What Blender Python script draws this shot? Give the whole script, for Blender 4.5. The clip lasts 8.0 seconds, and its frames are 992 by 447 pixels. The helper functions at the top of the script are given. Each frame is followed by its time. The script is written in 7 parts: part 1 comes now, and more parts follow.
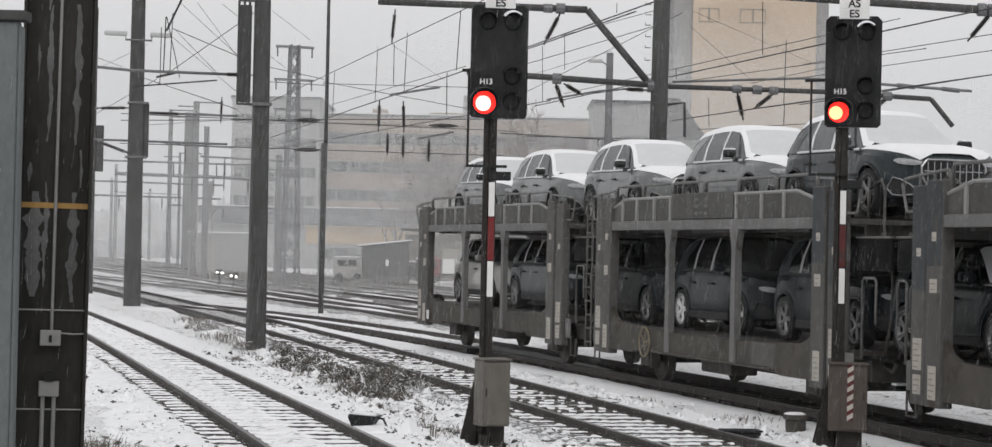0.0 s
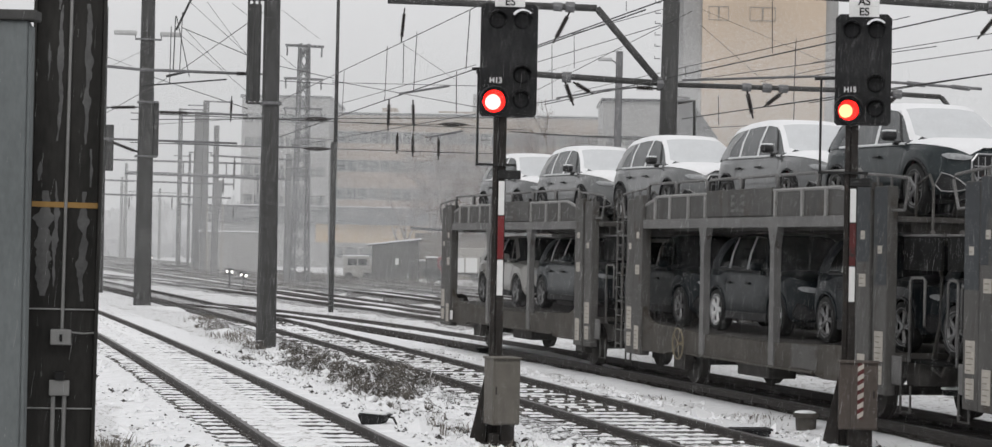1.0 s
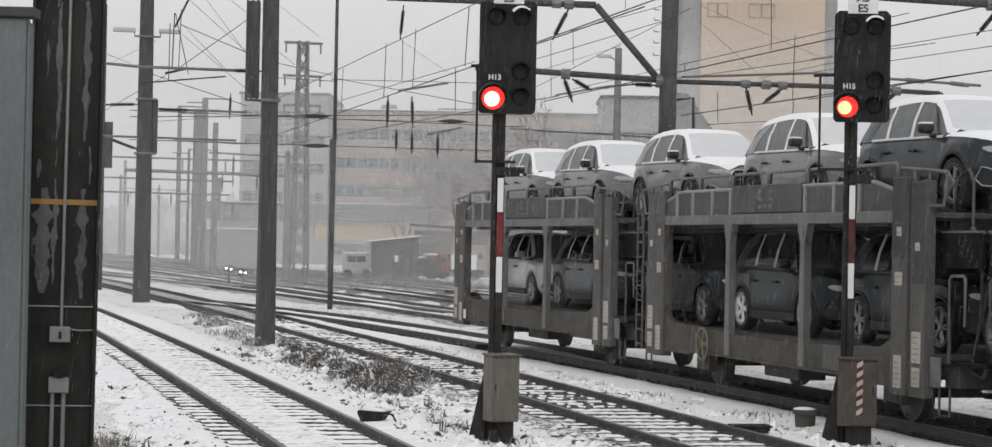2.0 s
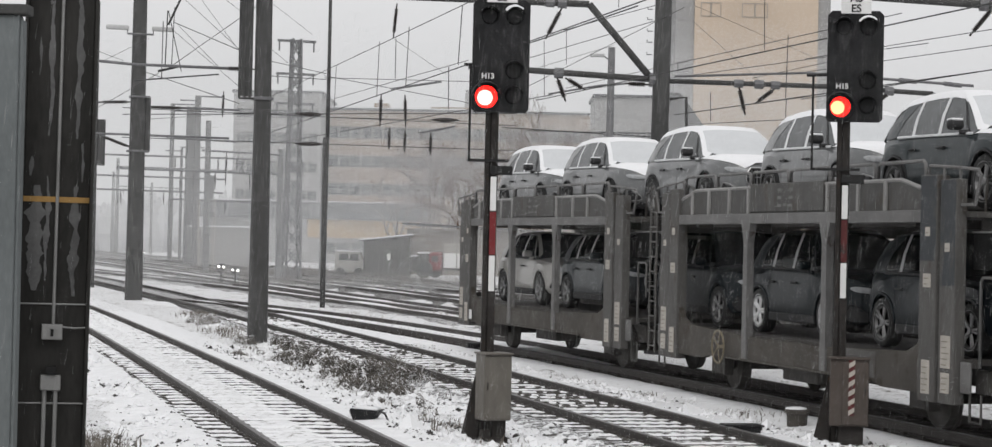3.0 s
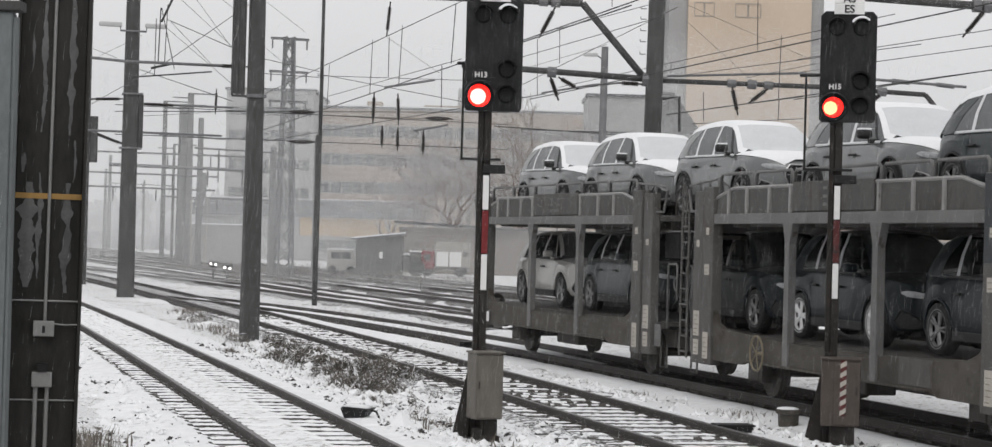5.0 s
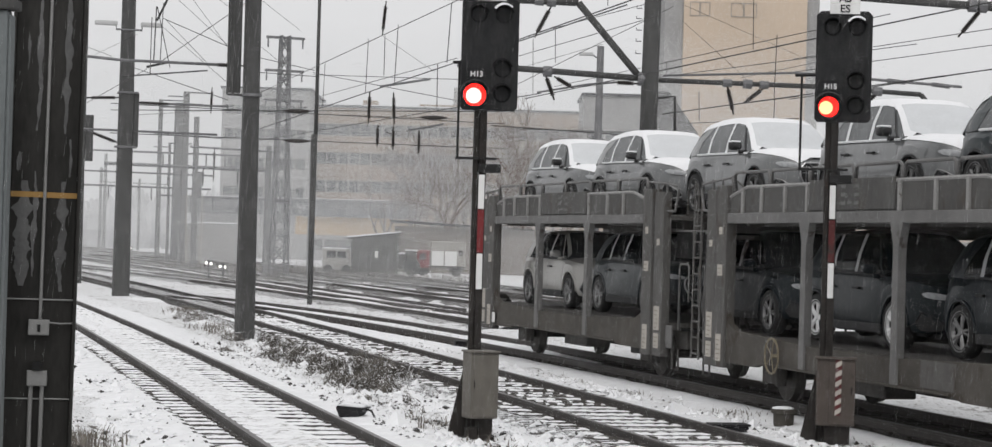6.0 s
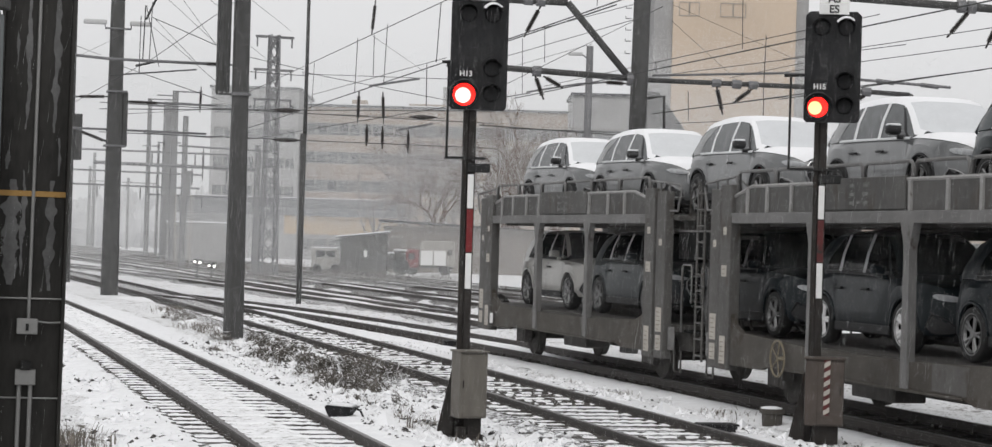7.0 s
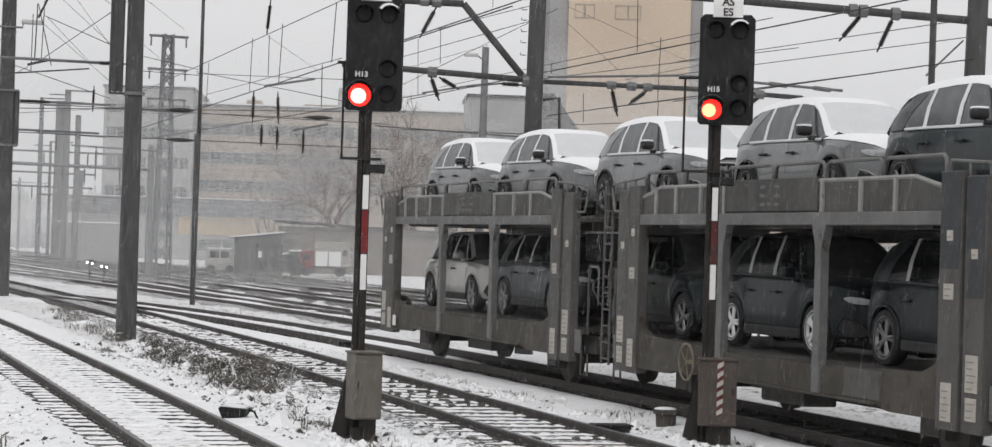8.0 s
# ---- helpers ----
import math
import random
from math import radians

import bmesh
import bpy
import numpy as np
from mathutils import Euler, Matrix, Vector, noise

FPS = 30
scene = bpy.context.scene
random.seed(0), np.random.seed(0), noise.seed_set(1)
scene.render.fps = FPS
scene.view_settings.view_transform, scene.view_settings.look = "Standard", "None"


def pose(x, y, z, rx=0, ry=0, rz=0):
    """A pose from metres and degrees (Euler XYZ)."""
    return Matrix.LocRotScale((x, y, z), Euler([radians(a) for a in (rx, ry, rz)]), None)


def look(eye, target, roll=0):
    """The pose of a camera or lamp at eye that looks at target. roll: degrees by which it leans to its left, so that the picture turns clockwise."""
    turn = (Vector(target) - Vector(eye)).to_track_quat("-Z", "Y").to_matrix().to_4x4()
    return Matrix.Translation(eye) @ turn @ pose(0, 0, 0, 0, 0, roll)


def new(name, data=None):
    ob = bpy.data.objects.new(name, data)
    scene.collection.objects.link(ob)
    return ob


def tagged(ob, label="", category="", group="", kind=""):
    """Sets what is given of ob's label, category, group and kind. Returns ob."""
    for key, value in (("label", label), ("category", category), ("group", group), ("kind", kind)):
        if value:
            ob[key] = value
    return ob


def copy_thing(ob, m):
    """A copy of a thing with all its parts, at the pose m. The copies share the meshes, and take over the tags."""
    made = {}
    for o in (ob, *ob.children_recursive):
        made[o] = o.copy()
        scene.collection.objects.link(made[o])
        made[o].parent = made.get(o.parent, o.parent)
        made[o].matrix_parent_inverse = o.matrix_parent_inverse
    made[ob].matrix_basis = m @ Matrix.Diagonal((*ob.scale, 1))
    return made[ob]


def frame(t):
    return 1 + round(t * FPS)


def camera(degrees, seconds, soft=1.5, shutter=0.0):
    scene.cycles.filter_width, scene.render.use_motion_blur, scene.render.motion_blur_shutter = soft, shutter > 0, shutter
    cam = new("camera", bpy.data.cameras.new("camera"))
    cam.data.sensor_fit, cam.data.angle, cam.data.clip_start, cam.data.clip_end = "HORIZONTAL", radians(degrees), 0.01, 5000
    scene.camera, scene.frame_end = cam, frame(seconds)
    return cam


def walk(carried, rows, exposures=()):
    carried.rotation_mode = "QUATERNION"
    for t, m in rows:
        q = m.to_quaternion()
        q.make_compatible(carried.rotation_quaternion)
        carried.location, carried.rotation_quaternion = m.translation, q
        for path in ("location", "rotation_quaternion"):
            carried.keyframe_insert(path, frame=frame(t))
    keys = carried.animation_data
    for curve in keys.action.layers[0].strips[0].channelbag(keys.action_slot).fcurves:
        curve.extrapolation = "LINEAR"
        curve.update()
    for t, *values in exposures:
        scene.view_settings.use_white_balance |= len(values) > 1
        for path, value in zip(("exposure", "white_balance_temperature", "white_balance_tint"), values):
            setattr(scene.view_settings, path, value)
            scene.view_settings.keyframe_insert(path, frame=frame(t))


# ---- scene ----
# One lens, a fixed stand on the platform; only the turn changes.
cam = camera(26.0, 8.0, soft=1.35)
EYE = (0.0, 0.0, 2.4)
TURNS = [
    (0.0, 0.101, 0.678, 1.214), (0.5, 0.283, 0.666, 1.162), (1.0, 0.363, 0.637, 1.136), (1.5, 0.388, 0.587, 1.081),
    (3.0, 0.143, 0.527, 1.270), (3.5, 0.080, 0.507, 1.407), (4.0, 0.048, 0.498, 1.490), (4.5, 0.0, 0.500, 1.500),
    (6.0, -0.183, 0.483, 1.611), (6.5, -0.252, 0.463, 1.581), (7.0, -0.475, 0.482, 1.700), (7.2, -0.683, 0.485, 1.715),
    (7.4, -1.075, 0.490, 1.728), (7.6, -1.745, 0.505, 1.745), (7.8, -2.560, 0.550, 1.775), (8.0, -3.269, 0.595, 1.800),
]
walk(cam, [(t, pose(*EYE, 90 + pitch, -lean, yaw)) for t, yaw, pitch, lean in TURNS],
     [(0.0, 0.07), (1.5, 0.05), (3.0, 0.11), (4.5, 0.12), (6.0, 0.13), (7.0, 0.17), (7.5, 0.17), (8.0, 0.12)])

# ---- light: an overcast winter sky ----
world = bpy.data.worlds.new("overcast")
scene.world = world
world.use_nodes = True
wn = world.node_tree
bg = wn.nodes["Background"]
sky = wn.nodes.new("ShaderNodeTexSky")
sky.sky_type = "NISHITA"
sky.sun_disc = False
sky.sun_elevation = radians(52)
sky.sun_rotation = radians(187)
sky.dust_density = 6.0
sky.ozone_density = 1.0
grey = wn.nodes.new("ShaderNodeHueSaturation")
grey.inputs["Saturation"].default_value = 0.08
cloud = wn.nodes.new("ShaderNodeMix")
cloud.data_type = "RGBA"
cloud.inputs[0].default_value = 0.86
cloud.inputs[7].default_value = (7.45, 7.45, 7.56, 1)
wn.links.new(sky.outputs["Color"], grey.inputs["Color"])
wn.links.new(grey.outputs["Color"], cloud.inputs[6])
wn.links.new(cloud.outputs[2], bg.inputs["Color"])
bg.inputs["Strength"].default_value = 0.1
sun = new("sun", bpy.data.lights.new("sun", "SUN"))
sun.data.energy, sun.data.angle, sun.data.color = 0.78, radians(40), (1.0, 0.97, 0.94)
sun.matrix_world = look((0, 0, 60), (4, 34, 16))


# ---- materials ----
def mat(name, color, rough=0.7, metal=0.0, scale=6.0, spread=0.25, bump=0.2, fine=60.0, stain=None, amount=0.5, stretch=(1, 1, 1), rnd=0.0, spec=0.3):
    """A worn surface: broad patches and fine grain, an optional stain colour in patches, fine relief."""
    m = bpy.data.materials.new(name)
    m.use_nodes = True
    nt = m.node_tree
    n, l = nt.nodes, nt.links
    p = n["Principled BSDF"]
    p.inputs["Roughness"].default_value, p.inputs["Metallic"].default_value = rough, metal
    p.inputs["Specular IOR Level"].default_value = spec
    tc = n.new("ShaderNodeTexCoord")
    mp = n.new("ShaderNodeMapping")
    mp.inputs["Scale"].default_value = stretch
    l.new(tc.outputs["Object"], mp.inputs["Vector"])
    big, small = n.new("ShaderNodeTexNoise"), n.new("ShaderNodeTexNoise")
    big.inputs["Scale"].default_value, big.inputs["Detail"].default_value = scale, 5
    small.inputs["Scale"].default_value, small.inputs["Detail"].default_value = fine, 3
    for t in (big, small):
        l.new(mp.outputs["Vector"], t.inputs["Vector"])
    ramp = n.new("ShaderNodeValToRGB")
    lo = [max(0.0, c * (1 - spread)) for c in color]
    hi = [min(1.0, c * (1 + spread)) for c in color]
    ramp.color_ramp.elements[0].position, ramp.color_ramp.elements[0].color = 0.3, (*lo, 1)
    ramp.color_ramp.elements[1].position, ramp.color_ramp.elements[1].color = 0.7, (*hi, 1)
    mx = n.new("ShaderNodeMath")
    mx.operation = "MULTIPLY_ADD"
    mx.inputs[1].default_value, mx.inputs[2].default_value = 0.35, 0.0
    l.new(small.outputs["Fac"], mx.inputs[0])
    ad = n.new("ShaderNodeMath")
    ad.operation = "MULTIPLY_ADD"
    ad.inputs[1].default_value = 0.65
    l.new(big.outputs["Fac"], ad.inputs[0])
    l.new(mx.outputs[0], ad.inputs[2])
    l.new(ad.outputs[0], ramp.inputs["Fac"])
    out = ramp.outputs["Color"]
    if stain:
        third = n.new("ShaderNodeTexNoise")
        third.inputs["Scale"].default_value, third.inputs["Detail"].default_value = scale * 1.7, 8
        third.inputs["Roughness"].default_value = 0.65
        l.new(mp.outputs["Vector"], third.inputs["Vector"])
        edge = n.new("ShaderNodeValToRGB")
        edge.color_ramp.elements[0].position = 1 - amount - 0.04
        edge.color_ramp.elements[1].position = 1 - amount + 0.06
        l.new(third.outputs["Fac"], edge.inputs["Fac"])
        mix = n.new("ShaderNodeMix")
        mix.data_type = "RGBA"
        mix.inputs[7].default_value = (*stain, 1)
        l.new(edge.outputs["Color"], mix.inputs[0])
        l.new(out, mix.inputs[6])
        out = mix.outputs[2]
    if rnd:
        info = n.new("ShaderNodeObjectInfo")
        hsv = n.new("ShaderNodeHueSaturation")
        mr = n.new("ShaderNodeMapRange")
        mr.inputs["To Min"].default_value, mr.inputs["To Max"].default_value = 1 - rnd, 1 + rnd
        l.new(info.outputs["Random"], mr.inputs["Value"])
        l.new(mr.outputs["Result"], hsv.inputs["Value"])
        l.new(out, hsv.inputs["Color"])
        out = hsv.outputs["Color"]
    l.new(out, p.inputs["Base Color"])
    if bump:
        b = n.new("ShaderNodeBump")
        b.inputs["Strength"].default_value, b.inputs["Distance"].default_value = bump, 0.01
        l.new(small.outputs["Fac"], b.inputs["Height"])
        l.new(b.outputs["Normal"], p.inputs["Normal"])
    return m


def glow(name, color, strength):
    m = bpy.data.materials.new(name)
    m.use_nodes = True
    p = m.node_tree.nodes["Principled BSDF"]
    p.inputs["Base Color"].default_value = (*color, 1)
    p.inputs["Emission Color"].default_value = (*color, 1)
    p.inputs["Emission Strength"].default_value = strength
    return m


SNOW = mat("snow", (0.81, 0.815, 0.83), 0.65, scale=1.2, spread=0.06, bump=0.35, fine=25)
SNOW_DIRTY = mat("dirty snow", (0.80, 0.805, 0.82), 0.7, scale=5.5, spread=0.14, bump=1.0, fine=24, stain=(0.26, 0.25, 0.24), amount=0.43)
SNOW_SPECKED = mat("snow with a few stones showing", (0.79, 0.795, 0.81), 0.7, scale=5, spread=0.10, bump=0.9, fine=22, stain=(0.12, 0.11, 0.10), amount=0.33)
GRAVEL = mat("ballast gravel", (0.09, 0.085, 0.08), 0.9, scale=7, spread=0.5, bump=1.0, fine=40, stain=(0.72, 0.73, 0.75), amount=0.43)
GRAVEL_SNOWY = mat("gravel with snow between sleepers", (0.085, 0.08, 0.075), 0.9, scale=7, spread=0.5, bump=1.0, fine=45, stain=(0.78, 0.79, 0.81), amount=0.50)
GRAVEL_DARK = mat("dark ballast", (0.055, 0.052, 0.05), 0.85, scale=7, spread=0.5, bump=1.0, fine=40, stain=(0.6, 0.61, 0.63), amount=0.25)
SNOW_GRIME = mat("snow trodden into dark gravel", (0.60, 0.60, 0.61), 0.8, scale=5, spread=0.2, bump=0.8, fine=30, stain=(0.06, 0.055, 0.05), amount=0.50)
RAIL = mat("rusty rail side", (0.068, 0.061, 0.057), 0.6, 0.3, scale=9, spread=0.3, fine=70)
RAIL_TOP = mat("worn rail head", (0.16, 0.15, 0.15), 0.4, 0.8, scale=4, spread=0.25, fine=60)
SLEEPER = mat("dark sleeper concrete", (0.075, 0.07, 0.065), 0.9, scale=8, spread=0.3, rnd=0.2)
MAST = mat("weathered mast concrete", (0.066, 0.066, 0.065), 0.85, scale=2.5, spread=0.3, fine=40, stretch=(3, 3, 0.6))
# haze put into the colour of the far masts
HAZED_MAST = mat("mast concrete paled for haze", (0.19, 0.19, 0.19), 0.85, scale=2.5, spread=0.25, fine=40, stretch=(3, 3, 0.6))
STEEL = mat("galvanised steel", (0.16, 0.16, 0.165), 0.6, 0.3, scale=4, spread=0.25)
WIRE = mat("copper wire", (0.05, 0.05, 0.05), 0.6, 0.3, scale=4, spread=0.2, bump=0)
INSUL = mat("brown insulator", (0.03, 0.026, 0.024), 0.35, scale=10, spread=0.2)
SIGNAL = mat("black signal enamel", (0.021, 0.021, 0.022), 0.5, scale=5, spread=0.4, fine=60, stain=(0.045, 0.043, 0.04), amount=0.30, stretch=(3, 3, 0.7), spec=0.12)
POLE = mat("signal pole paint", (0.028, 0.025, 0.023), 0.65, scale=6, spread=0.4, stain=(0.06, 0.04, 0.03), amount=0.35, spec=0.15)
PLATE_WHITE = mat("white sign enamel", (0.72, 0.72, 0.71), 0.5, scale=9, spread=0.08, bump=0.05)
PLATE_RED = mat("red sign enamel", (0.16, 0.018, 0.02), 0.5, scale=9, spread=0.15, bump=0.05)
ORANGE = mat("orange plate", (0.35, 0.16, 0.05), 0.6, scale=9, spread=0.2)
RED_DARK = mat("darker red enamel", (0.085, 0.018, 0.018), 0.6, scale=8, spread=0.3, stain=(0.03, 0.025, 0.022), amount=0.45)
BRAKE_PAINT = mat("dull yellow paint", (0.20, 0.172, 0.12), 0.6, scale=8, spread=0.2)
BLACK = mat("black paint", (0.013, 0.013, 0.013), 0.6, scale=9, spread=0.3, bump=0.05)
CABINET = mat("grey brown cabinet paint", (0.125, 0.115, 0.10), 0.6, scale=3, spread=0.22, stain=(0.06, 0.045, 0.035), amount=0.33, stretch=(2, 2, 0.8))
CABINET_BROWN = mat("brown cabinet paint", (0.07, 0.057, 0.049), 0.6, scale=3, spread=0.25, stain=(0.04, 0.03, 0.026), amount=0.35)
WAGON = mat("grimy wagon grey", (0.087, 0.084, 0.080), 0.65, scale=2.0, spread=0.28, fine=30, stain=(0.055, 0.046, 0.038), amount=0.4, stretch=(1, 1, 0.5))
WAGON_PANEL = mat("dull brown-grey wagon panel", (0.082, 0.080, 0.077), 0.7, scale=1.8, spread=0.3, fine=28, stain=(0.06, 0.05, 0.04), amount=0.4, stretch=(1, 1, 0.4))
WAGON_LIGHT = mat("wagon rail grey", (0.140, 0.138, 0.135), 0.6, scale=3, spread=0.25, stain=(0.06, 0.05, 0.042), amount=0.36)
WAGON_EDGE = mat("pale wagon edges", (0.27, 0.267, 0.26), 0.6, scale=4, spread=0.25, stain=(0.09, 0.08, 0.07), amount=0.36)
WAGON_BROWN = mat("rust brown wagon sill", (0.066, 0.060, 0.052), 0.75, scale=1.6, spread=0.3, fine=30, stain=(0.045, 0.035, 0.028), amount=0.4)
# blackest tone, for the parts between the units
WAGON_BLACK = mat("black steel", (0.014, 0.014, 0.014), 0.9, scale=4, spread=0.4, spec=0.08)
WAGON_BLUE = mat("faded blue wagon paint", (0.046, 0.051, 0.056), 0.65, scale=2.2, spread=0.25, fine=28, stain=(0.075, 0.072, 0.066), amount=0.42, stretch=(1, 1, 0.4))
WAGON_DARK = mat("dark underframe", (0.07, 0.066, 0.062), 0.8, scale=4, spread=0.4)
PRINT = mat("faded print", (0.24, 0.22, 0.19), 0.7, scale=9, spread=0.2, bump=0)
LABEL = mat("faded data panel", (0.43, 0.40, 0.355), 0.6, scale=7, spread=0.2)
TYRE = mat("tyre rubber", (0.028, 0.028, 0.028), 0.85, scale=12, spread=0.3)
RIM = mat("alloy rim", (0.75, 0.75, 0.75), 0.4, 0.2, scale=8, spread=0.15, bump=0)
RIM_DARK = mat("dark alloy rim", (0.24, 0.24, 0.24), 0.4, 0.6, scale=8, spread=0.2, bump=0)
GLASS = mat("car glass", (0.042, 0.044, 0.046), 0.08, scale=5, spread=0.3, bump=0)
# upper cars' glass: light from the snow is put into its grey
GLASS_SNOWLIT = mat("side glass greyed by snow light", (0.095, 0.10, 0.103), 0.2, scale=4, spread=0.3, bump=0)
TRIM = mat("pale film on pillars", (0.68, 0.69, 0.70), 0.5, scale=6, spread=0.12, bump=0)
CHROME = mat("dull chrome", (0.45, 0.45, 0.46), 0.3, 0.8, scale=6, spread=0.1, bump=0)
LAMP_GLASS = mat("headlamp lens", (0.36, 0.37, 0.38), 0.15, scale=14, spread=0.4, bump=0)
CHROME_DULL = mat("matt grey trim", (0.30, 0.30, 0.30), 0.45, 0.4, scale=6, spread=0.15, bump=0)
PILLAR = mat("dull film on pillars", (0.34, 0.345, 0.35), 0.5, scale=6, spread=0.15, bump=0)
GLASS_SNOW = mat("thin snow on glass", (0.57, 0.585, 0.60), 0.35, scale=2.5, spread=0.08, bump=0.2, fine=18)
PLASTIC = mat("black car plastic", (0.02, 0.02, 0.021), 0.6, scale=9, spread=0.3)


def clear_glass(name, tint, share):
    """Tinted pane: part of the light passes, the surface stays glossy."""
    m = bpy.data.materials.new(name)
    m.use_nodes = True
    n, l = m.node_tree.nodes, m.node_tree.links
    p = n["Principled BSDF"]
    p.inputs["Base Color"].default_value, p.inputs["Roughness"].default_value = (0.015, 0.016, 0.017, 1), 0.06
    see = n.new("ShaderNodeBsdfTransparent")
    see.inputs["Color"].default_value = tint
    mx = n.new("ShaderNodeMixShader")
    mx.inputs[0].default_value = share
    l.new(p.outputs[0], mx.inputs[1])
    l.new(see.outputs[0], mx.inputs[2])
    l.new(mx.outputs[0], n["Material Output"].inputs["Surface"])
    return m


GLASS_CLEAR = clear_glass("clear tinted car glass", (0.72, 0.76, 0.76, 1), 0.66)


def car_paint(name, color, flake=0.25):
    m = mat(name, color, 0.32, flake, scale=2.5, spread=0.12, bump=0.03, fine=80)
    m.node_tree.nodes["Principled BSDF"].inputs["Coat Weight"].default_value = 2 * flake
    m.node_tree.nodes["Principled BSDF"].inputs["Specular IOR Level"].default_value = 0.5 if flake > 0.1 else 0.13
    return m


PAINT_GREY = car_paint("grey car paint", (0.145, 0.15, 0.152))
PAINT_SILVER = car_paint("silver car paint", (0.36, 0.35, 0.33))
PAINT_SLATE = car_paint("slate blue car paint", (0.028, 0.036, 0.039), 0.10)
PAINT_STEEL = car_paint("steel grey car paint", (0.034, 0.040, 0.043), 0.10)
PAINT_DARK = car_paint("dark car paint", (0.012, 0.0162, 0.0190), 0.06)
PAINT_BLACK = car_paint("black car paint", (0.0105, 0.0145, 0.0175), 0.06)


# ---- mesh helpers ----
def box(bm, x0, x1, y0, y1, z0, z1, mi=0):
    vs = [bm.verts.new(v) for v in ((x0, y0, z0), (x1, y0, z0), (x1, y1, z0), (x0, y1, z0), (x0, y0, z1), (x1, y0, z1), (x1, y1, z1), (x0, y1, z1))]
    for f in ((3, 2, 1, 0), (4, 5, 6, 7), (0, 1, 5, 4), (1, 2, 6, 5), (2, 3, 7, 6), (3, 0, 4, 7)):
        bm.faces.new([vs[i] for i in f]).material_index = mi


def rbox(bm, x0, x1, y0, y1, z0, z1, r=0.01, seg=2):
    """A box with rounded edges."""
    b = bmesh.new()
    box(b, x0, x1, y0, y1, z0, z1)
    bmesh.ops.bevel(b, geom=b.edges[:], offset=r, segments=seg, affect="EDGES", profile=0.5)
    me = bpy.data.meshes.new("tmp")
    b.to_mesh(me)
    b.free()
    bm.from_mesh(me)
    bpy.data.meshes.remove(me)


def tube(bm, p0, p1, r, r1=None, n=8, cap=True):
    p0, p1 = Vector(p0), Vector(p1)
    r1 = r if r1 is None else r1
    q = (p1 - p0).to_track_quat("Z", "Y")
    rings = []
    for p, rad in ((p0, r), (p1, r1)):
        rings.append([bm.verts.new(p + q @ Vector((math.cos(2 * math.pi * i / n) * rad, math.sin(2 * math.pi * i / n) * rad, 0))) for i in range(n)])
    for i in range(n):
        j = (i + 1) % n
        bm.faces.new((rings[0][i], rings[0][j], rings[1][j], rings[1][i]))
    if cap:
        bm.faces.new(rings[0][::-1])
        bm.faces.new(rings[1])


def bent(bm, pts, r, n=6):
    """One continuous round bar through the points."""
    pts = [Vector(p) for p in pts]
    rings = []
    for i, p in enumerate(pts):
        d = (pts[min(i + 1, len(pts) - 1)] - pts[max(i - 1, 0)]).normalized()
        up = Vector((0, 0, 1)) if abs(d.z) < 0.9 else Vector((0, 1, 0))
        if i and abs(d.dot(last)) < 0.95:
            side = (last - d * last.dot(d)).normalized()
        else:
            side = d.cross(up).normalized()
            if i and side.dot(last) < 0:
                side = -side
        last = side
        over = d.cross(side)
        rings.append([bm.verts.new(p + (side * math.cos(2 * math.pi * k / n) + over * math.sin(2 * math.pi * k / n)) * r) for k in range(n)])
    for a, b in zip(rings, rings[1:]):
        for k in range(n):
            j = (k + 1) % n
            bm.faces.new((a[k], a[j], b[j], b[k]))
    bm.faces.new(rings[0][::-1])
    bm.faces.new(rings[-1])


def lathe(bm, prof, centre, axis="y", n=20, cap=True):
    """prof: (radius, offset along the axis)."""
    rings = []
    for rad, off in prof:
        ring = []
        for i in range(n):
            a = 2 * math.pi * i / n
            u, v = rad * math.cos(a), rad * math.sin(a)
            d = {"y": (u, off, v), "z": (u, v, off), "x": (off, u, v)}[axis]
            ring.append(bm.verts.new(Vector(centre) + Vector(d)))
        rings.append(ring)
    for a, b in zip(rings, rings[1:]):
        for i in range(n):
            j = (i + 1) % n
            bm.faces.new((a[i], a[j], b[j], b[i]))
    for ring in (rings[0], rings[-1]) if cap else ():
        bm.faces.new(ring)


def prism(bm, outline, axis, a, b):
    """An outline (pairs) drawn out between a and b along an axis."""
    def at3(p, k):
        return {"y": (p[0], k, p[1]), "x": (k, p[0], p[1]), "z": (p[0], p[1], k)}[axis]
    lo = [bm.verts.new(at3(p, a)) for p in outline]
    hi = [bm.verts.new(at3(p, b)) for p in outline]
    n = len(outline)
    bm.faces.new(lo[::-1])
    bm.faces.new(hi)
    for i in range(n):
        j = (i + 1) % n
        bm.faces.new((lo[i], lo[j], hi[j], hi[i]))


def mesh(name, bm, *mats, smooth=False):
    bmesh.ops.recalc_face_normals(bm, faces=bm.faces[:])
    me = bpy.data.meshes.new(name)
    bm.to_mesh(me)
    bm.free()
    for m in mats:
        me.materials.append(m)
    if smooth:
        for p in me.polygons:
            p.use_smooth = True
    return me


def part(name, bm, material, parent, label="", smooth=False):
    ob = new(name, mesh(name, bm, *(material if isinstance(material, (list, tuple)) else (material,)), smooth=smooth))
    ob.parent = parent
    if label:
        ob["label"] = label
    return ob


def thing(name, label, category, at=(0, 0, 0), turn=0.0, group="", kind=""):
    ob = new(name)
    ob.empty_display_size = 0.2
    ob.matrix_world = pose(*at, 0, 0, turn)
    return tagged(ob, label, category, group, kind)


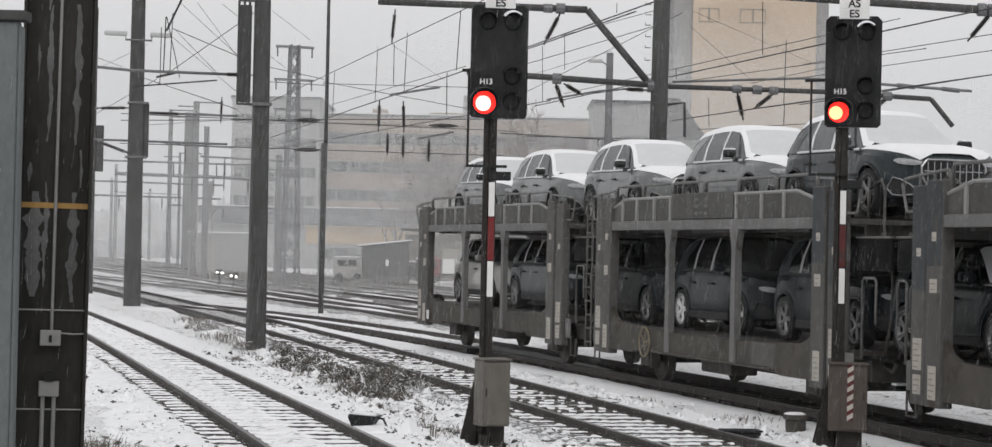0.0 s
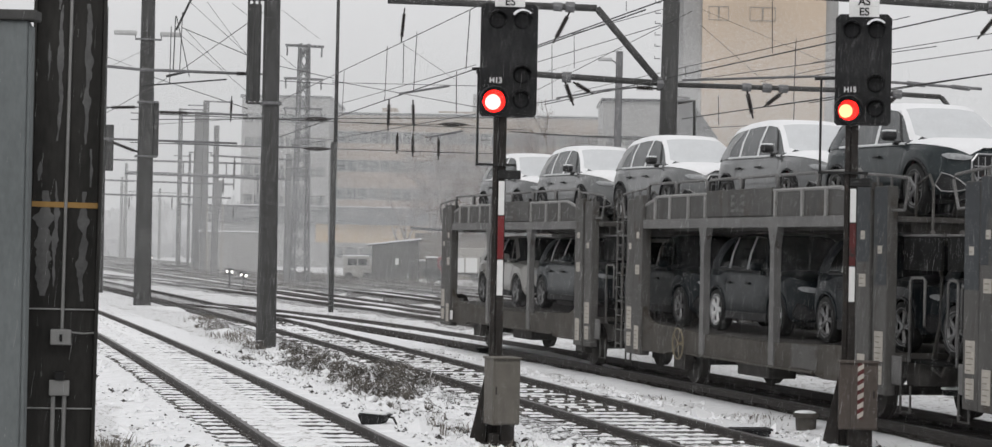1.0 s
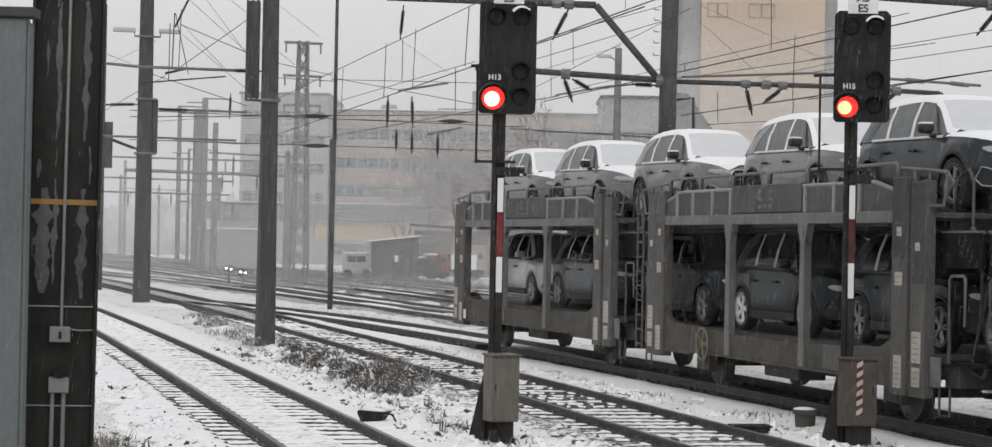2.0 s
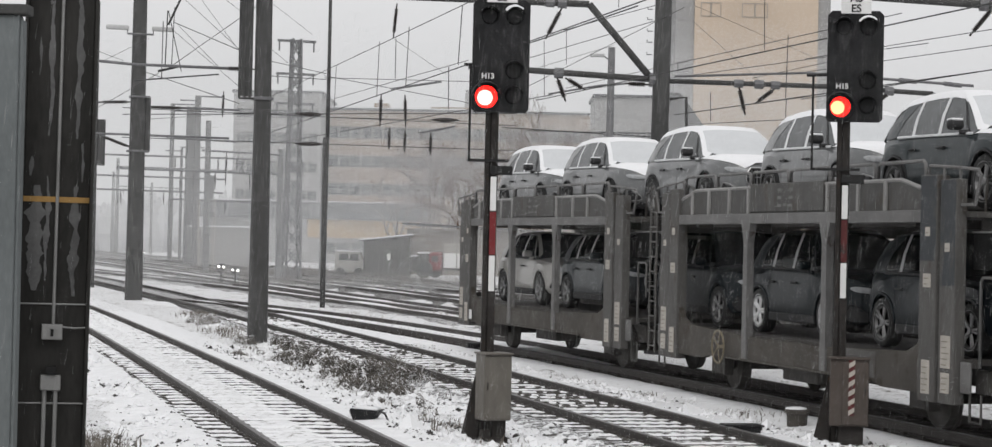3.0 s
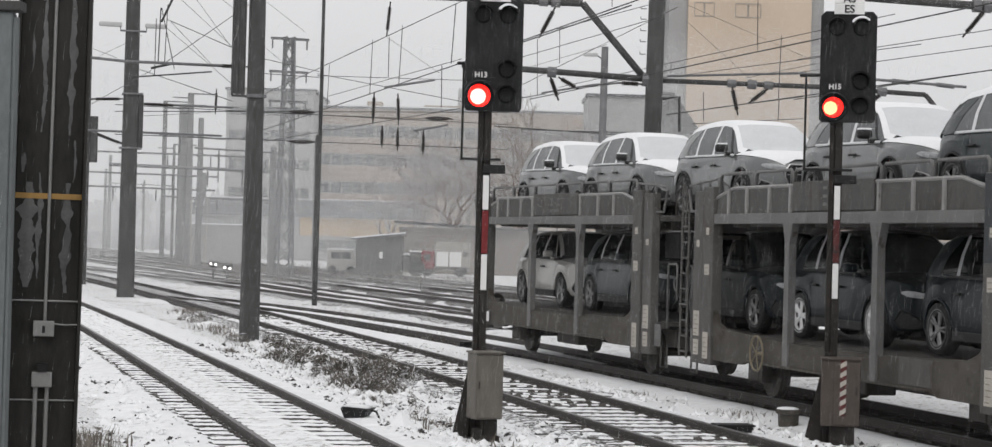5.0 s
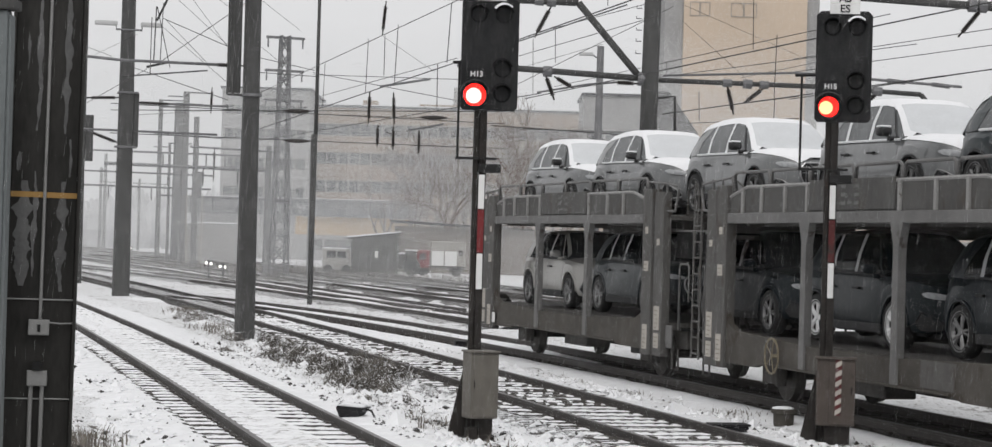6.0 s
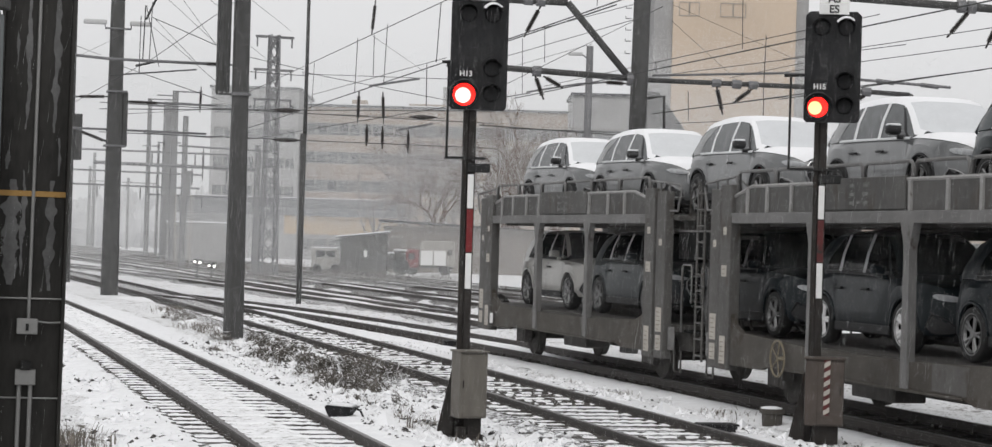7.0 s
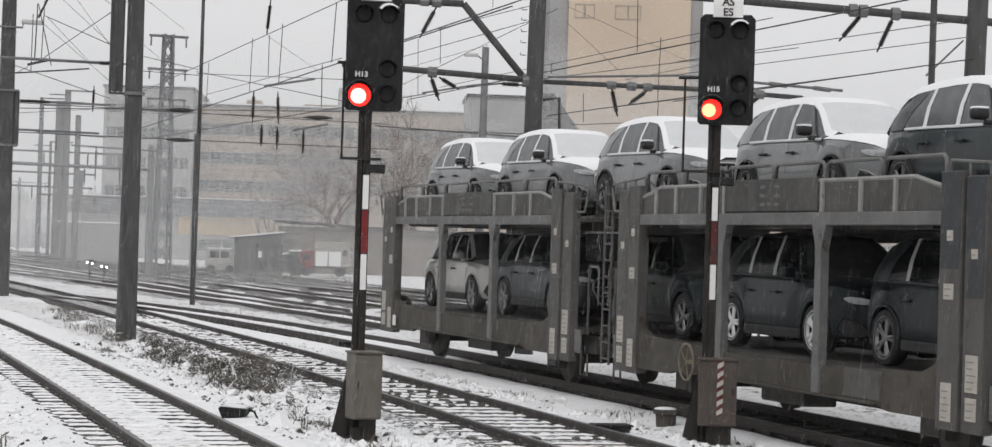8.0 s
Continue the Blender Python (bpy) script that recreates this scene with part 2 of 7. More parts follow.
def one(name, bm, material, label, category, at=(0, 0, 0), turn=0.0, group="", kind="", smooth=False):
    """A thing that is a single mesh."""
    ob = new(name, mesh(name, bm, *(material if isinstance(material, (list, tuple)) else (material,)), smooth=smooth))
    ob.matrix_world = pose(*at, 0, 0, turn)
    return tagged(ob, label, category, group, kind)


def boxes(*rows):
    bm = bmesh.new()
    for r in rows:
        box(bm, *r)
    return bm


def rboxes(r, *rows):
    bm = bmesh.new()
    for row in rows:
        rbox(bm, *row, r=r)
    return bm


# ---- the lie of the tracks: x of each centre line by distance y ----
def line_train(y):
    return 4.52 - 0.27847 * (y - 38) - 0.0012467 * (y - 38) ** 2 if y < 62 else 4.52 - 6.683 - 0.718 - 0.3383 * (y - 62) - 0.0039 * (y - 62) ** 2


def line_near(y):
    return -2.04 - 0.2545 * (y - 26) - 0.00032 * (y - 26) ** 2


def line_mid(y):
    return 2.08 - 0.2470 * (y - 30) - 0.00032 * (y - 30) ** 2


def line_far(a):
    return lambda y: a - 0.285 * y - 0.00006 * (y - 60) ** 2


def line_next(y):
    return -1.75 - 0.31 * (y - 73.1) - 0.0006 * (y - 73.1) ** 2


Z_GROUND = -0.2


# ---- ground and tracks ----
def ground_material():
    m = bpy.data.materials.new("snowy ground")
    m.use_nodes = True
    n, l = m.node_tree.nodes, m.node_tree.links
    p = n["Principled BSDF"]
    p.inputs["Roughness"].default_value = 0.75
    tc = n.new("ShaderNodeTexCoord")
    def noise_tex(scale, detail=6, rough=0.6):
        t = n.new("ShaderNodeTexNoise")
        t.inputs["Scale"].default_value, t.inputs["Detail"].default_value, t.inputs["Roughness"].default_value = scale, detail, rough
        l.new(tc.outputs["Object"], t.inputs["Vector"])
        return t.outputs["Fac"]
    def ramp(fac, a, b, ca=(0, 0, 0, 1), cb=(1, 1, 1, 1)):
        r = n.new("ShaderNodeValToRGB")
        r.color_ramp.elements[0].position, r.color_ramp.elements[1].position = a, b
        r.color_ramp.elements[0].color, r.color_ramp.elements[1].color = ca, cb
        l.new(fac, r.inputs["Fac"])
        return r.outputs["Color"]
    def mix(fac, a, b):
        x = n.new("ShaderNodeMix")
        x.data_type = "RGBA"
        l.new(fac, x.inputs[0])
        for s, v in ((6, a), (7, b)):
            if isinstance(v, tuple):
                x.inputs[s].default_value = v
            else:
                l.new(v, x.inputs[s])
        return x.outputs[2]
    broad, mid, fine = noise_tex(0.35), noise_tex(2.6, 8, 0.7), noise_tex(15.0, 5)
    snow = ramp(mid, 0.3, 0.75, (0.72, 0.725, 0.74, 1), (0.84, 0.845, 0.855, 1))
    earth = ramp(fine, 0.3, 0.7, (0.05, 0.045, 0.038, 1), (0.14, 0.125, 0.10, 1))
    specks = ramp(fine, 0.56, 0.66)
    thin = ramp(mid, 0.54, 0.62)
    patch = ramp(broad, 0.47, 0.58)
    both = n.new("ShaderNodeMath")
    both.operation = "MULTIPLY"
    l.new(thin, both.inputs[0])
    l.new(patch, both.inputs[1])
    a = mix(specks, snow, earth)
    l.new(mix(both.outputs[0], a, earth), p.inputs["Base Color"])
    b = n.new("ShaderNodeBump")
    b.inputs["Strength"].default_value, b.inputs["Distance"].default_value = 1.0, 0.09
    rough = n.new("ShaderNodeMath")
    rough.operation = "MULTIPLY_ADD"
    rough.inputs[1].default_value = 0.4
    l.new(fine, rough.inputs[0])
    l.new(mid, rough.inputs[2])
    l.new(rough.outputs[0], b.inputs["Height"])
    l.new(b.outputs["Normal"], p.inputs["Normal"])
    return m


def relief(x, y):
    """Uneven snow between the tracks, a few centimetres."""
    if y > 140 or y < 6:
        return 0.0
    near = min(abs(x - fn(y)) for fn in (line_near, line_mid, line_train))
    k = min(1.0, max(0.0, (near - 1.35) / 0.7))
    return k * (0.06 * noise.noise(Vector((x * 0.5, y * 0.3, 0))) + 0.07 * noise.noise(Vector((x * 1.6, y * 1.1, 3))) + (0.045 * noise.noise(Vector((x * 4.2, y * 3.1, 8))) if y < 50 else 0.0))


def build_ground():
    bm = bmesh.new()
    xs = [-1800, -700, -300, -150, -90, -60, -45] + [-36 + 0.6 * i for i in range(43)] + [-10.2 + 0.2 * i for i in range(91)] + [8.4 + 0.6 * i for i in range(26)] + [24, 32, 45, 70, 120, 300, 700, 1800]
    ys = [-200, -60, -20, 0, 8, 14] + [18 + 0.2 * i for i in range(160)] + [50 + 0.6 * i for i in range(56)] + [84 + 2.5 * i for i in range(26)] + [152, 165, 190, 230, 300, 450, 800, 1500, 2500]
    grid = [[bm.verts.new((x, y, Z_GROUND + relief(x, y))) for x in xs] for y in ys]
    for a, b in zip(grid, grid[1:]):
        for i in range(len(xs) - 1):
            bm.faces.new((a[i], a[i + 1], b[i + 1], b[i]))
    one("ground", bm, ground_material(), "thin trodden snow over gravel and grass of a railway yard", "ground", kind="structure", smooth=True)


RAIL_PROFILE = [(-0.07, -0.16), (-0.07, -0.148), (-0.012, -0.13), (-0.012, -0.045), (-0.034, -0.035), (-0.034, -0.004), (-0.028, 0.0),
                (0.028, 0.0), (0.034, -0.004), (0.034, -0.035), (0.012, -0.045), (0.012, -0.13), (0.07, -0.148), (0.07, -0.16)]


def sweep(bm, fn, off, prof, y0, y1, step, top=None, white=()):
    rings = []
    n = max(2, int((y1 - y0) / step))
    for i in range(n + 1):
        y = y0 + (y1 - y0) * i / n
        s = (fn(y + 0.5) - fn(y - 0.5))
        k = math.hypot(1, s)
        ax, ay = 1 / k, -s / k
        rings.append([bm.verts.new((fn(y) + ax * (off + u), y + ay * (off + u), v)) for u, v in prof])
    m = len(prof)
    for a, b in zip(rings, rings[1:]):
        for i in range(m - 1):
            f = bm.faces.new((a[i], a[i + 1], b[i + 1], b[i]))
            if top and i in top:
                f.material_index = 1
            elif i in white:
                f.material_index = 2


def build_track(label, fn, y0, y1, detail_to, bed_mat, sleeper_snow=True, half=2.3, dark_from=None, yard=False, bare=False, bank=False):
    tr = thing("railway_track", label, "railway track", kind="structure")
    bm = bmesh.new()
    lift = 0.055 if sleeper_snow else 0.0      # packed snow stands high against the rails
    if sleeper_snow:
        # snow lies high between the rails and on one shoulder; beside the rails the sleepers show
        prof = [(-half, -0.215), (-1.75, -0.19), (-1.36, -0.150), (-1.2, -0.175), (-0.9, -0.176), (-0.82, -0.19), (-0.66, -0.19), (-0.58, -0.165), (-0.30, -0.148), (0.0, -0.140),
                (0.2, -0.152), (0.34, -0.175), (0.62, -0.178), (0.68, -0.19), (0.83, -0.19), (0.90, -0.165), (1.02, -0.145), (1.35, -0.142), (1.75, -0.17), (half, -0.215)]
        if bare:
            prof = [(u, min(v, -0.174) if -1.1 < u < 0.9 else v) for u, v in prof]
        else:
            prof = [(u, -0.182 if -1.3 < u < -0.6 or 0.18 < u < 0.85 else v) for u, v in prof]
        prof = [(u, v + lift * min(1.0, max(0.0, (half - abs(u)) / 0.5))) for u, v in prof]
        sweep(bm, fn, 0, prof, y0, 17, 4.0)
        sweep(bm, fn, 0, prof, 17, 70, 0.2, top=(3, 4, 5, 10, 11, 12, 13) if not bare else (1, 2, 3, 4, 5, 6, 7, 8, 9, 10, 11, 12, 13), white=((0, 1, 2) if not bare else (0,)) + (14, 15, 16, 17, 18))
        sweep(bm, fn, 0, prof, 70, y1, 2.0) if dark_from is None else sweep(bm, fn, 0, prof, 70, 71, 2.0)
        for v in bm.verts:
            if 17 < v.co.y < 70:
                u = v.co.x - fn(v.co.y)
                k = 0.3 if -1.3 < u < (1.0 if bare else -0.5) or 0.3 < u < 1.0 else 1.0
                v.co.x += 0.05 * noise.noise(Vector((v.co.x * 3, v.co.y * 2.6, 11)))
                v.co.z += k * (0.028 * noise.noise(Vector((v.co.x * 2.2, v.co.y * 1.3, 7))) + 0.012 * noise.noise(Vector((v.co.x * 6, v.co.y * 4, 1))))
    elif bank:
        # a bank of clean snow lies over the sleeper ends, as far as the dark gravel by the rail
        prof = [(-2.1, -0.21), (-1.6, -0.16), (-1.25, -0.135), (-1.08, -0.142), (-1.0, -0.165), (-0.92, -0.188), (-0.6, -0.187), (-0.42, -0.186), (0.42, -0.186), (0.6, -0.187), (0.9, -0.188), (1.2, -0.15), (1.7, -0.15), (2.1, -0.21)]
        sweep(bm, fn, 0, prof, y0, y1, 0.5, top=(5, 6, 7, 8, 9), white=(0, 1, 2, 3, 11, 12))
        for v in bm.verts:
            u = abs(v.co.x - fn(v.co.y))
            if u > 0.95:
                v.co.x += 0.07 * noise.noise(Vector((v.co.x * 2, v.co.y * 1.6, 4)))
                v.co.z += 0.02 * noise.noise(Vector((v.co.x * 2, v.co.y * 1.3, 9)))
            elif u < 0.5:      # snow has stayed between the rails further off
                v.co.z += 0.11 * min(1.0, max(0.0, (v.co.y - 45) / 6)) + 0.02 * noise.noise(Vector((v.co.x * 2, v.co.y * 0.9, 3)))
        for f in bm.faces:
            c = f.calc_center_median()
            if c.y > 46 + 3 * noise.noise(Vector((0, c.y * 0.8, 8))) and abs(c.x - fn(c.y)) < 0.58:
                f.material_index = 2
    else:
        # yard tracks: snow heaped unevenly between the rails
        prof = [(-half, -0.215), (-1.2, -0.17), (-0.85, -0.15), (-0.66, -0.13), (-0.35, -0.075), (0.35, -0.075), (0.66, -0.13), (0.85, -0.15), (1.2, -0.17), (half, -0.215)]
        sweep(bm, fn, 0, prof, y0, y1, 1.5, top=(3, 4, 5))
        for v in bm.verts:
            if v.co.z > -0.2:
                v.co.z += 0.055 * noise.noise(Vector((v.co.x * 0.5, v.co.y * 0.16, 2))) + 0.02 * noise.noise(Vector((v.co.x * 1.7, v.co.y * 0.6, 5)))
    part("ballast_bed", bm, [bed_mat, SNOW_DIRTY if yard else GRAVEL_DARK if bank else GRAVEL_SNOWY, SNOW_SPECKED], tr, smooth=True)
    if dark_from:
        bm = bmesh.new()
        sweep(bm, fn, 0, [(-1.02, -0.20), (-0.92, -0.125), (-0.4, -0.085), (0.4, -0.085), (1.0, -0.115), (1.45, -0.20)], dark_from, y1, 1.0, top=(2,))
        for v in bm.verts:
            v.co.z += 0.05 * noise.noise(Vector((v.co.x * 0.6, v.co.y * 0.35, 6)))
        part("gravel_bed", bm, [GRAVEL_DARK, SNOW_GRIME], tr, "dark bare gravel bed")
    for off in (-0.7525, 0.7525):
        bm = bmesh.new()
        sweep(bm, fn, off, RAIL_PROFILE, y0, y1, 1.5, top=(5, 6, 7))
        part("rail", bm, [RAIL, RAIL_TOP], tr, smooth=False)
    # eight sleeper meshes, shared: concrete below, ragged ridges of snow on top
    kinds = []
    for variant in range(8):
        bm = bmesh.new()
        prism(bm, [(-0.10 if sleeper_snow else -0.14, -0.20), (0.14, -0.20), (0.115, -0.158), (-0.085 if sleeper_snow else -0.115, -0.158)], "x", -1.3, 1.3)
        if sleeper_snow:
            for a, b in ((-1.28 + random.uniform(0, 0.12), -0.86), (-0.66, 0.66), (0.86, 1.28)):
                n = max(4, int((b - a) / 0.06))
                rows = []
                bow, ph = random.uniform(0.008, 0.022), random.uniform(0, 6.28)
                for i in range(n + 1):
                    x = a + (b - a) * i / n
                    e = 0.35 if i in (0, n) else 1.0
                    d0, d1, h = -0.112 + bow * math.sin(ph + x * 9.0) + random.uniform(-0.006, 0.006), random.uniform(0.09, 0.15) if not bare else 0.022 + 0.06 * math.sin(2.3 * ph + x * 4.0) * math.sin(ph + x * 11.0) + random.uniform(-0.015, 0.02), e * random.uniform(0.006, 0.026)
                    rows.append([bm.verts.new(v) for v in ((x, d0 - 0.012, -0.196), (x, d0, -0.1575 - random.uniform(0, 0.008)), (x, d0 * 0.8, -0.158 + h), (x, d1 * 0.6, -0.158 + h * 0.9), (x, d1, -0.172))])
                for i, (p, q) in enumerate(zip(rows, rows[1:])):
                    bald = bare and noise.noise(Vector((i * 0.55, variant * 7.3, ph))) > 0.16
                    for j in range(4):
                        bm.faces.new((p[j], p[j + 1], q[j + 1], q[j])).material_index = 0 if j == 0 or (bald and j > 1 - variant % 2) else 1
        # rail fastenings
        for x in (-0.87, -0.63, 0.63, 0.87):
            box(bm, x - 0.03, x + 0.03, -0.05, 0.05, -0.158, -0.12, 2)
        kinds.append(mesh("sleeper", bm, SLEEPER, SNOW, RAIL))
    y = max(y0, 17.0)
    while y < detail_to:
        s = fn(y + 0.5) - fn(y - 0.5)
        ob = new("sleeper", random.choice(kinds))
        ob.matrix_world = pose(fn(y), y, lift + random.uniform(-0.007, 0.004), 0, 0, math.degrees(math.atan(-s)) + random.uniform(-2.0, 2.0))
        ob.parent = tr
        y += random.uniform(0.57, 0.63) / math.hypot(1, s)
    return tr


build_ground()
build_track("snow-dusted track with rusty rails on concrete sleepers", line_near, -30, 330, 110, SNOW_DIRTY)
build_track("snow-dusted track with sleepers showing between the rails", line_mid, -30, 330, 68, SNOW_DIRTY, True, 2.3, 67, bare=True)
build_track("dark track under the car train", line_train, -30, 84, 84, SNOW_GRIME, False, 1.3, bank=True)
build_track("half snow-covered yard track next to the train's track", line_next, 64, 420, 30, SNOW_GRIME, False, 1.5, None, True)
for a, label in ((20.2, "half snow-covered yard track behind the car train"), (24.8, "half snow-covered yard track"), (29.6, "outer yard track beside the sheds"), (34.2, "disused siding by the sheds")):
    build_track(label, line_far(a), 70 if a > 22 else 76, 420, 30, GRAVEL, False, 1.9, None, True)


# ---- the platform under the camera, with its roof columns ----
def build_platform():
    bm = bmesh.new()
    edge = [(line_near(y) - 1.75, y) for y in (15.5, 8, 0, -8, -16, -30)]
    prism(bm, [(-9.0, -30), (-9.0, 15.5)] + edge, "z", Z_GROUND - 0.05, 0.70)
    prism(bm, [(-9.0, -30), (-9.0, 15.55)] + [(x + 0.06, y + (0.05 if y > 15 else 0)) for x, y in edge], "z", 0.70, 0.76)
    one("platform", bm, mat("platform paving", (0.30, 0.29, 0.28), 0.8, scale=3, spread=0.2, stain=(0.6, 0.61, 0.62), amount=0.4), "grey paved station platform with raised edge", "platform", kind="structure")


COLUMN = mat("black flaking column paint", (0.035, 0.034, 0.032), 0.62, scale=3.2, spread=0.5, fine=45, stretch=(1, 1, 0.3), spec=0.1)
PRIMER = mat("bare grey primer", (0.12, 0.12, 0.12), 0.75, scale=9, spread=0.35, fine=60)
TAPE = mat("ochre tape", (0.36, 0.215, 0.07), 0.6, scale=12, spread=0.15)
CONDUIT = mat("grey conduit", (0.27, 0.27, 0.265), 0.5, 0.2, scale=9, spread=0.15)
ALU = mat("blue grey window post", (0.145, 0.16, 0.163), 0.5, 0.1, scale=2, spread=0.25, stretch=(1, 1, 0.4))


def build_column(x, y):
    """A riveted steel roof column: web plate between two flanges, flaking paint."""
    c = thing("roof_column", "black steel platform column with flaking paint and grey patches", "column", (x, y, 0.76), 12.0)
    c.matrix_world = pose(x - 0.015, y, 0.76, 0, 0.5, 12.0)
    h = 4.2
    part("web_plate", rboxes(0.004, (-0.136, 0.136, -0.012, 0.012, 0, h)), COLUMN, c)
    part("flange", rboxes(0.004, (-0.150, -0.136, -0.09, 0.13, 0, h)), COLUMN, c)
    part("flange", rboxes(0.004, (0.136, 0.150, -0.09, 0.13, 0, h)), COLUMN, c)
    part("base_plate", rboxes(0.006, (-0.21, 0.21, -0.17, 0.21, 0, 0.03)), COLUMN, c)
    rnd = random.Random(4)
    # flakes of bare primer, thin raised islands with ragged edges
    for cx, z0, z1, w in ((-0.032, 2.05, 2.62, 0.016), (-0.046, 2.60, 2.98, 0.020), (0.080, 2.04, 2.63, 0.021), (0.085, 2.68, 2.9, 0.012), (-0.085, 2.30, 2.46, 0.008),
                          (-0.080, 1.40, 1.84, 0.048), (-0.035, 1.44, 1.88, 0.014), (0.078, 1.38, 1.84, 0.028), (0.105, 1.86, 2.02, 0.010), (-0.105, 1.88, 1.96, 0.012), (0.07, 0.56, 0.66, 0.020), (-0.09, 0.60, 0.72, 0.014)):
        bm = bmesh.new()
        n = 34
        left, right = [], []
        for i in range(n + 1):
            z = z0 + (z1 - z0) * i / n
            k = w * (0.35 + 0.65 * math.sin(math.pi * (i + 0.6) / (n + 1.2))) * (0.75 + 0.7 * noise.noise(Vector((cx * 40, z * 16, 1)))) * rnd.uniform(0.75, 1.1)
            d = rnd.uniform(-0.002, 0.002) + 0.010 * noise.noise(Vector((cx * 50, z * 7, 5)))
            left.append((cx - k + d, z))
            right.append((cx + k * (0.8 + 0.6 * noise.noise(Vector((cx * 30, z * 21, 9)))) + d, z))
        prism(bm, left + right[::-1], "y", -0.0155, -0.011)
        part("primer_patch", bm, PRIMER, c)
    part("tape", boxes((-0.137, 0.137, -0.0175, -0.0122, 1.771, 1.794)), TAPE, c, "ochre adhesive tape band")
    for z in (1.345, 0.93):
        bm = bmesh.new()
        tube(bm, (-0.137, -0.016, z), (0.137, -0.016, z), 0.004, n=6)
        part("cable_tie", bm, CONDUIT, c)
    bm = bmesh.new()
    tube(bm, (0.004, -0.02, 1.26), (0.004, -0.02, h), 0.007, n=8)
    part("cable", bm, CONDUIT, c, "thin pale cable")
    jb = part("junction_box", rboxes(0.005, (-0.043, 0.043, -0.06, -0.012, 1.197, 1.262)), CONDUIT, c, "grey junction box")
    part("latch", boxes((-0.006, 0.006, -0.066, -0.06, 1.212, 1.242)), BLACK, jb)
    bm = bmesh.new()
    bent(bm, [(0.043, -0.03, 1.250), (0.09, -0.03, 1.246), (0.137, -0.03, 1.249)], 0.004)
    part("side_cable", bm, CONDUIT, c)
    sock = part("socket_box", rboxes(0.005, (-0.042, 0.042, -0.05, -0.012, 0.985, 1.05)), CONDUIT, c, "grey socket box over two conduits")
    part("switch", boxes((-0.02, 0.02, -0.062, -0.012, 1.052, 1.085)), BLACK, sock)
    for x0 in (-0.024, 0.022):
        bm = bmesh.new()
        tube(bm, (x0, -0.026, 0.0), (x0, -0.026, 0.99), 0.009, n=8)
        part("conduit", bm, CONDUIT, c)
    part("clip", boxes((-0.05, 0.045, -0.04, -0.012, 0.70, 0.716)), CONDUIT, c)
    return c


build_platform()
build_column(-1.87, 9.0)
# blue grey window post of a shelter next to the column
bm = rboxes(0.01, (-0.22, 0.0, -0.04, 0.04, 0.0, 2.49))
sh = thing("shelter_post", "blue-grey painted metal post beside the black column", "post", (-1.896, 8.4, 0.76), 0)
part("post", bm, ALU, sh)
part("edge_strip", rboxes(0.003, (0.0, 0.014, -0.03, 0.03, 0.0, 2.47)), ALU, sh)
part("bracket", rboxes(0.006, (-0.24, 0.035, -0.06, 0.05, 2.49, 2.53)), MAST, sh)


# ---- signals ----
RED_GLOW = glow("red signal light", (1.0, 0.010, 0.006), 2.6)
RED_CORE = glow("bright red lamp core", (1.0, 0.66, 0.58), 1.4)
AMBER_CORE = glow("orange lamp core", (1.0, 0.60, 0.26), 1.3)
LENS = mat("dark signal lens", (0.020, 0.020, 0.021), 0.6, scale=5, spread=0.2, bump=0, spec=0.12)
VISOR = mat("matt black visor", (0.015, 0.015, 0.016), 0.9, scale=6, spread=0.3, spec=0.05)


def text_part(name, body, size, parent, at, material):
    cu = bpy.data.curves.new(name, "FONT")
    cu.body, cu.size, cu.align_x, cu.align_y, cu.extrude, cu.offset = body, size, "CENTER", "CENTER", 0.002, 0.003
    cu.materials.append(material)
    ob = new(name, cu)
    ob.parent = parent
    ob.matrix_local = pose(*at, 90, 0, 0)
    return ob


def hood(x, z, r, out, thick, k0, k1):
    """An arched hood over a lens, one bent sheet."""
    bm = bmesh.new()
    rings = []
    for i in range(11):
        a = math.pi * (k0 + (k1 - k0) * i / 10)
        rings.append([bm.verts.new((x + math.cos(a) * rr, -0.03 - out - d, z + math.sin(a) * rr + 0.01 - d * 0.15)) for rr, d in ((r, 0.0), (r, 0.2), (r + thick, 0.2), (r + thick, 0.0))])
    for p, q in zip(rings, rings[1:]):
        for j in range(4):
            bm.faces.new((p[j], p[(j + 1) % 4], q[(j + 1) % 4], q[j]))
    bm.faces.new(rings[0])
    bm.faces.new(rings[-1][::-1])
    return bm


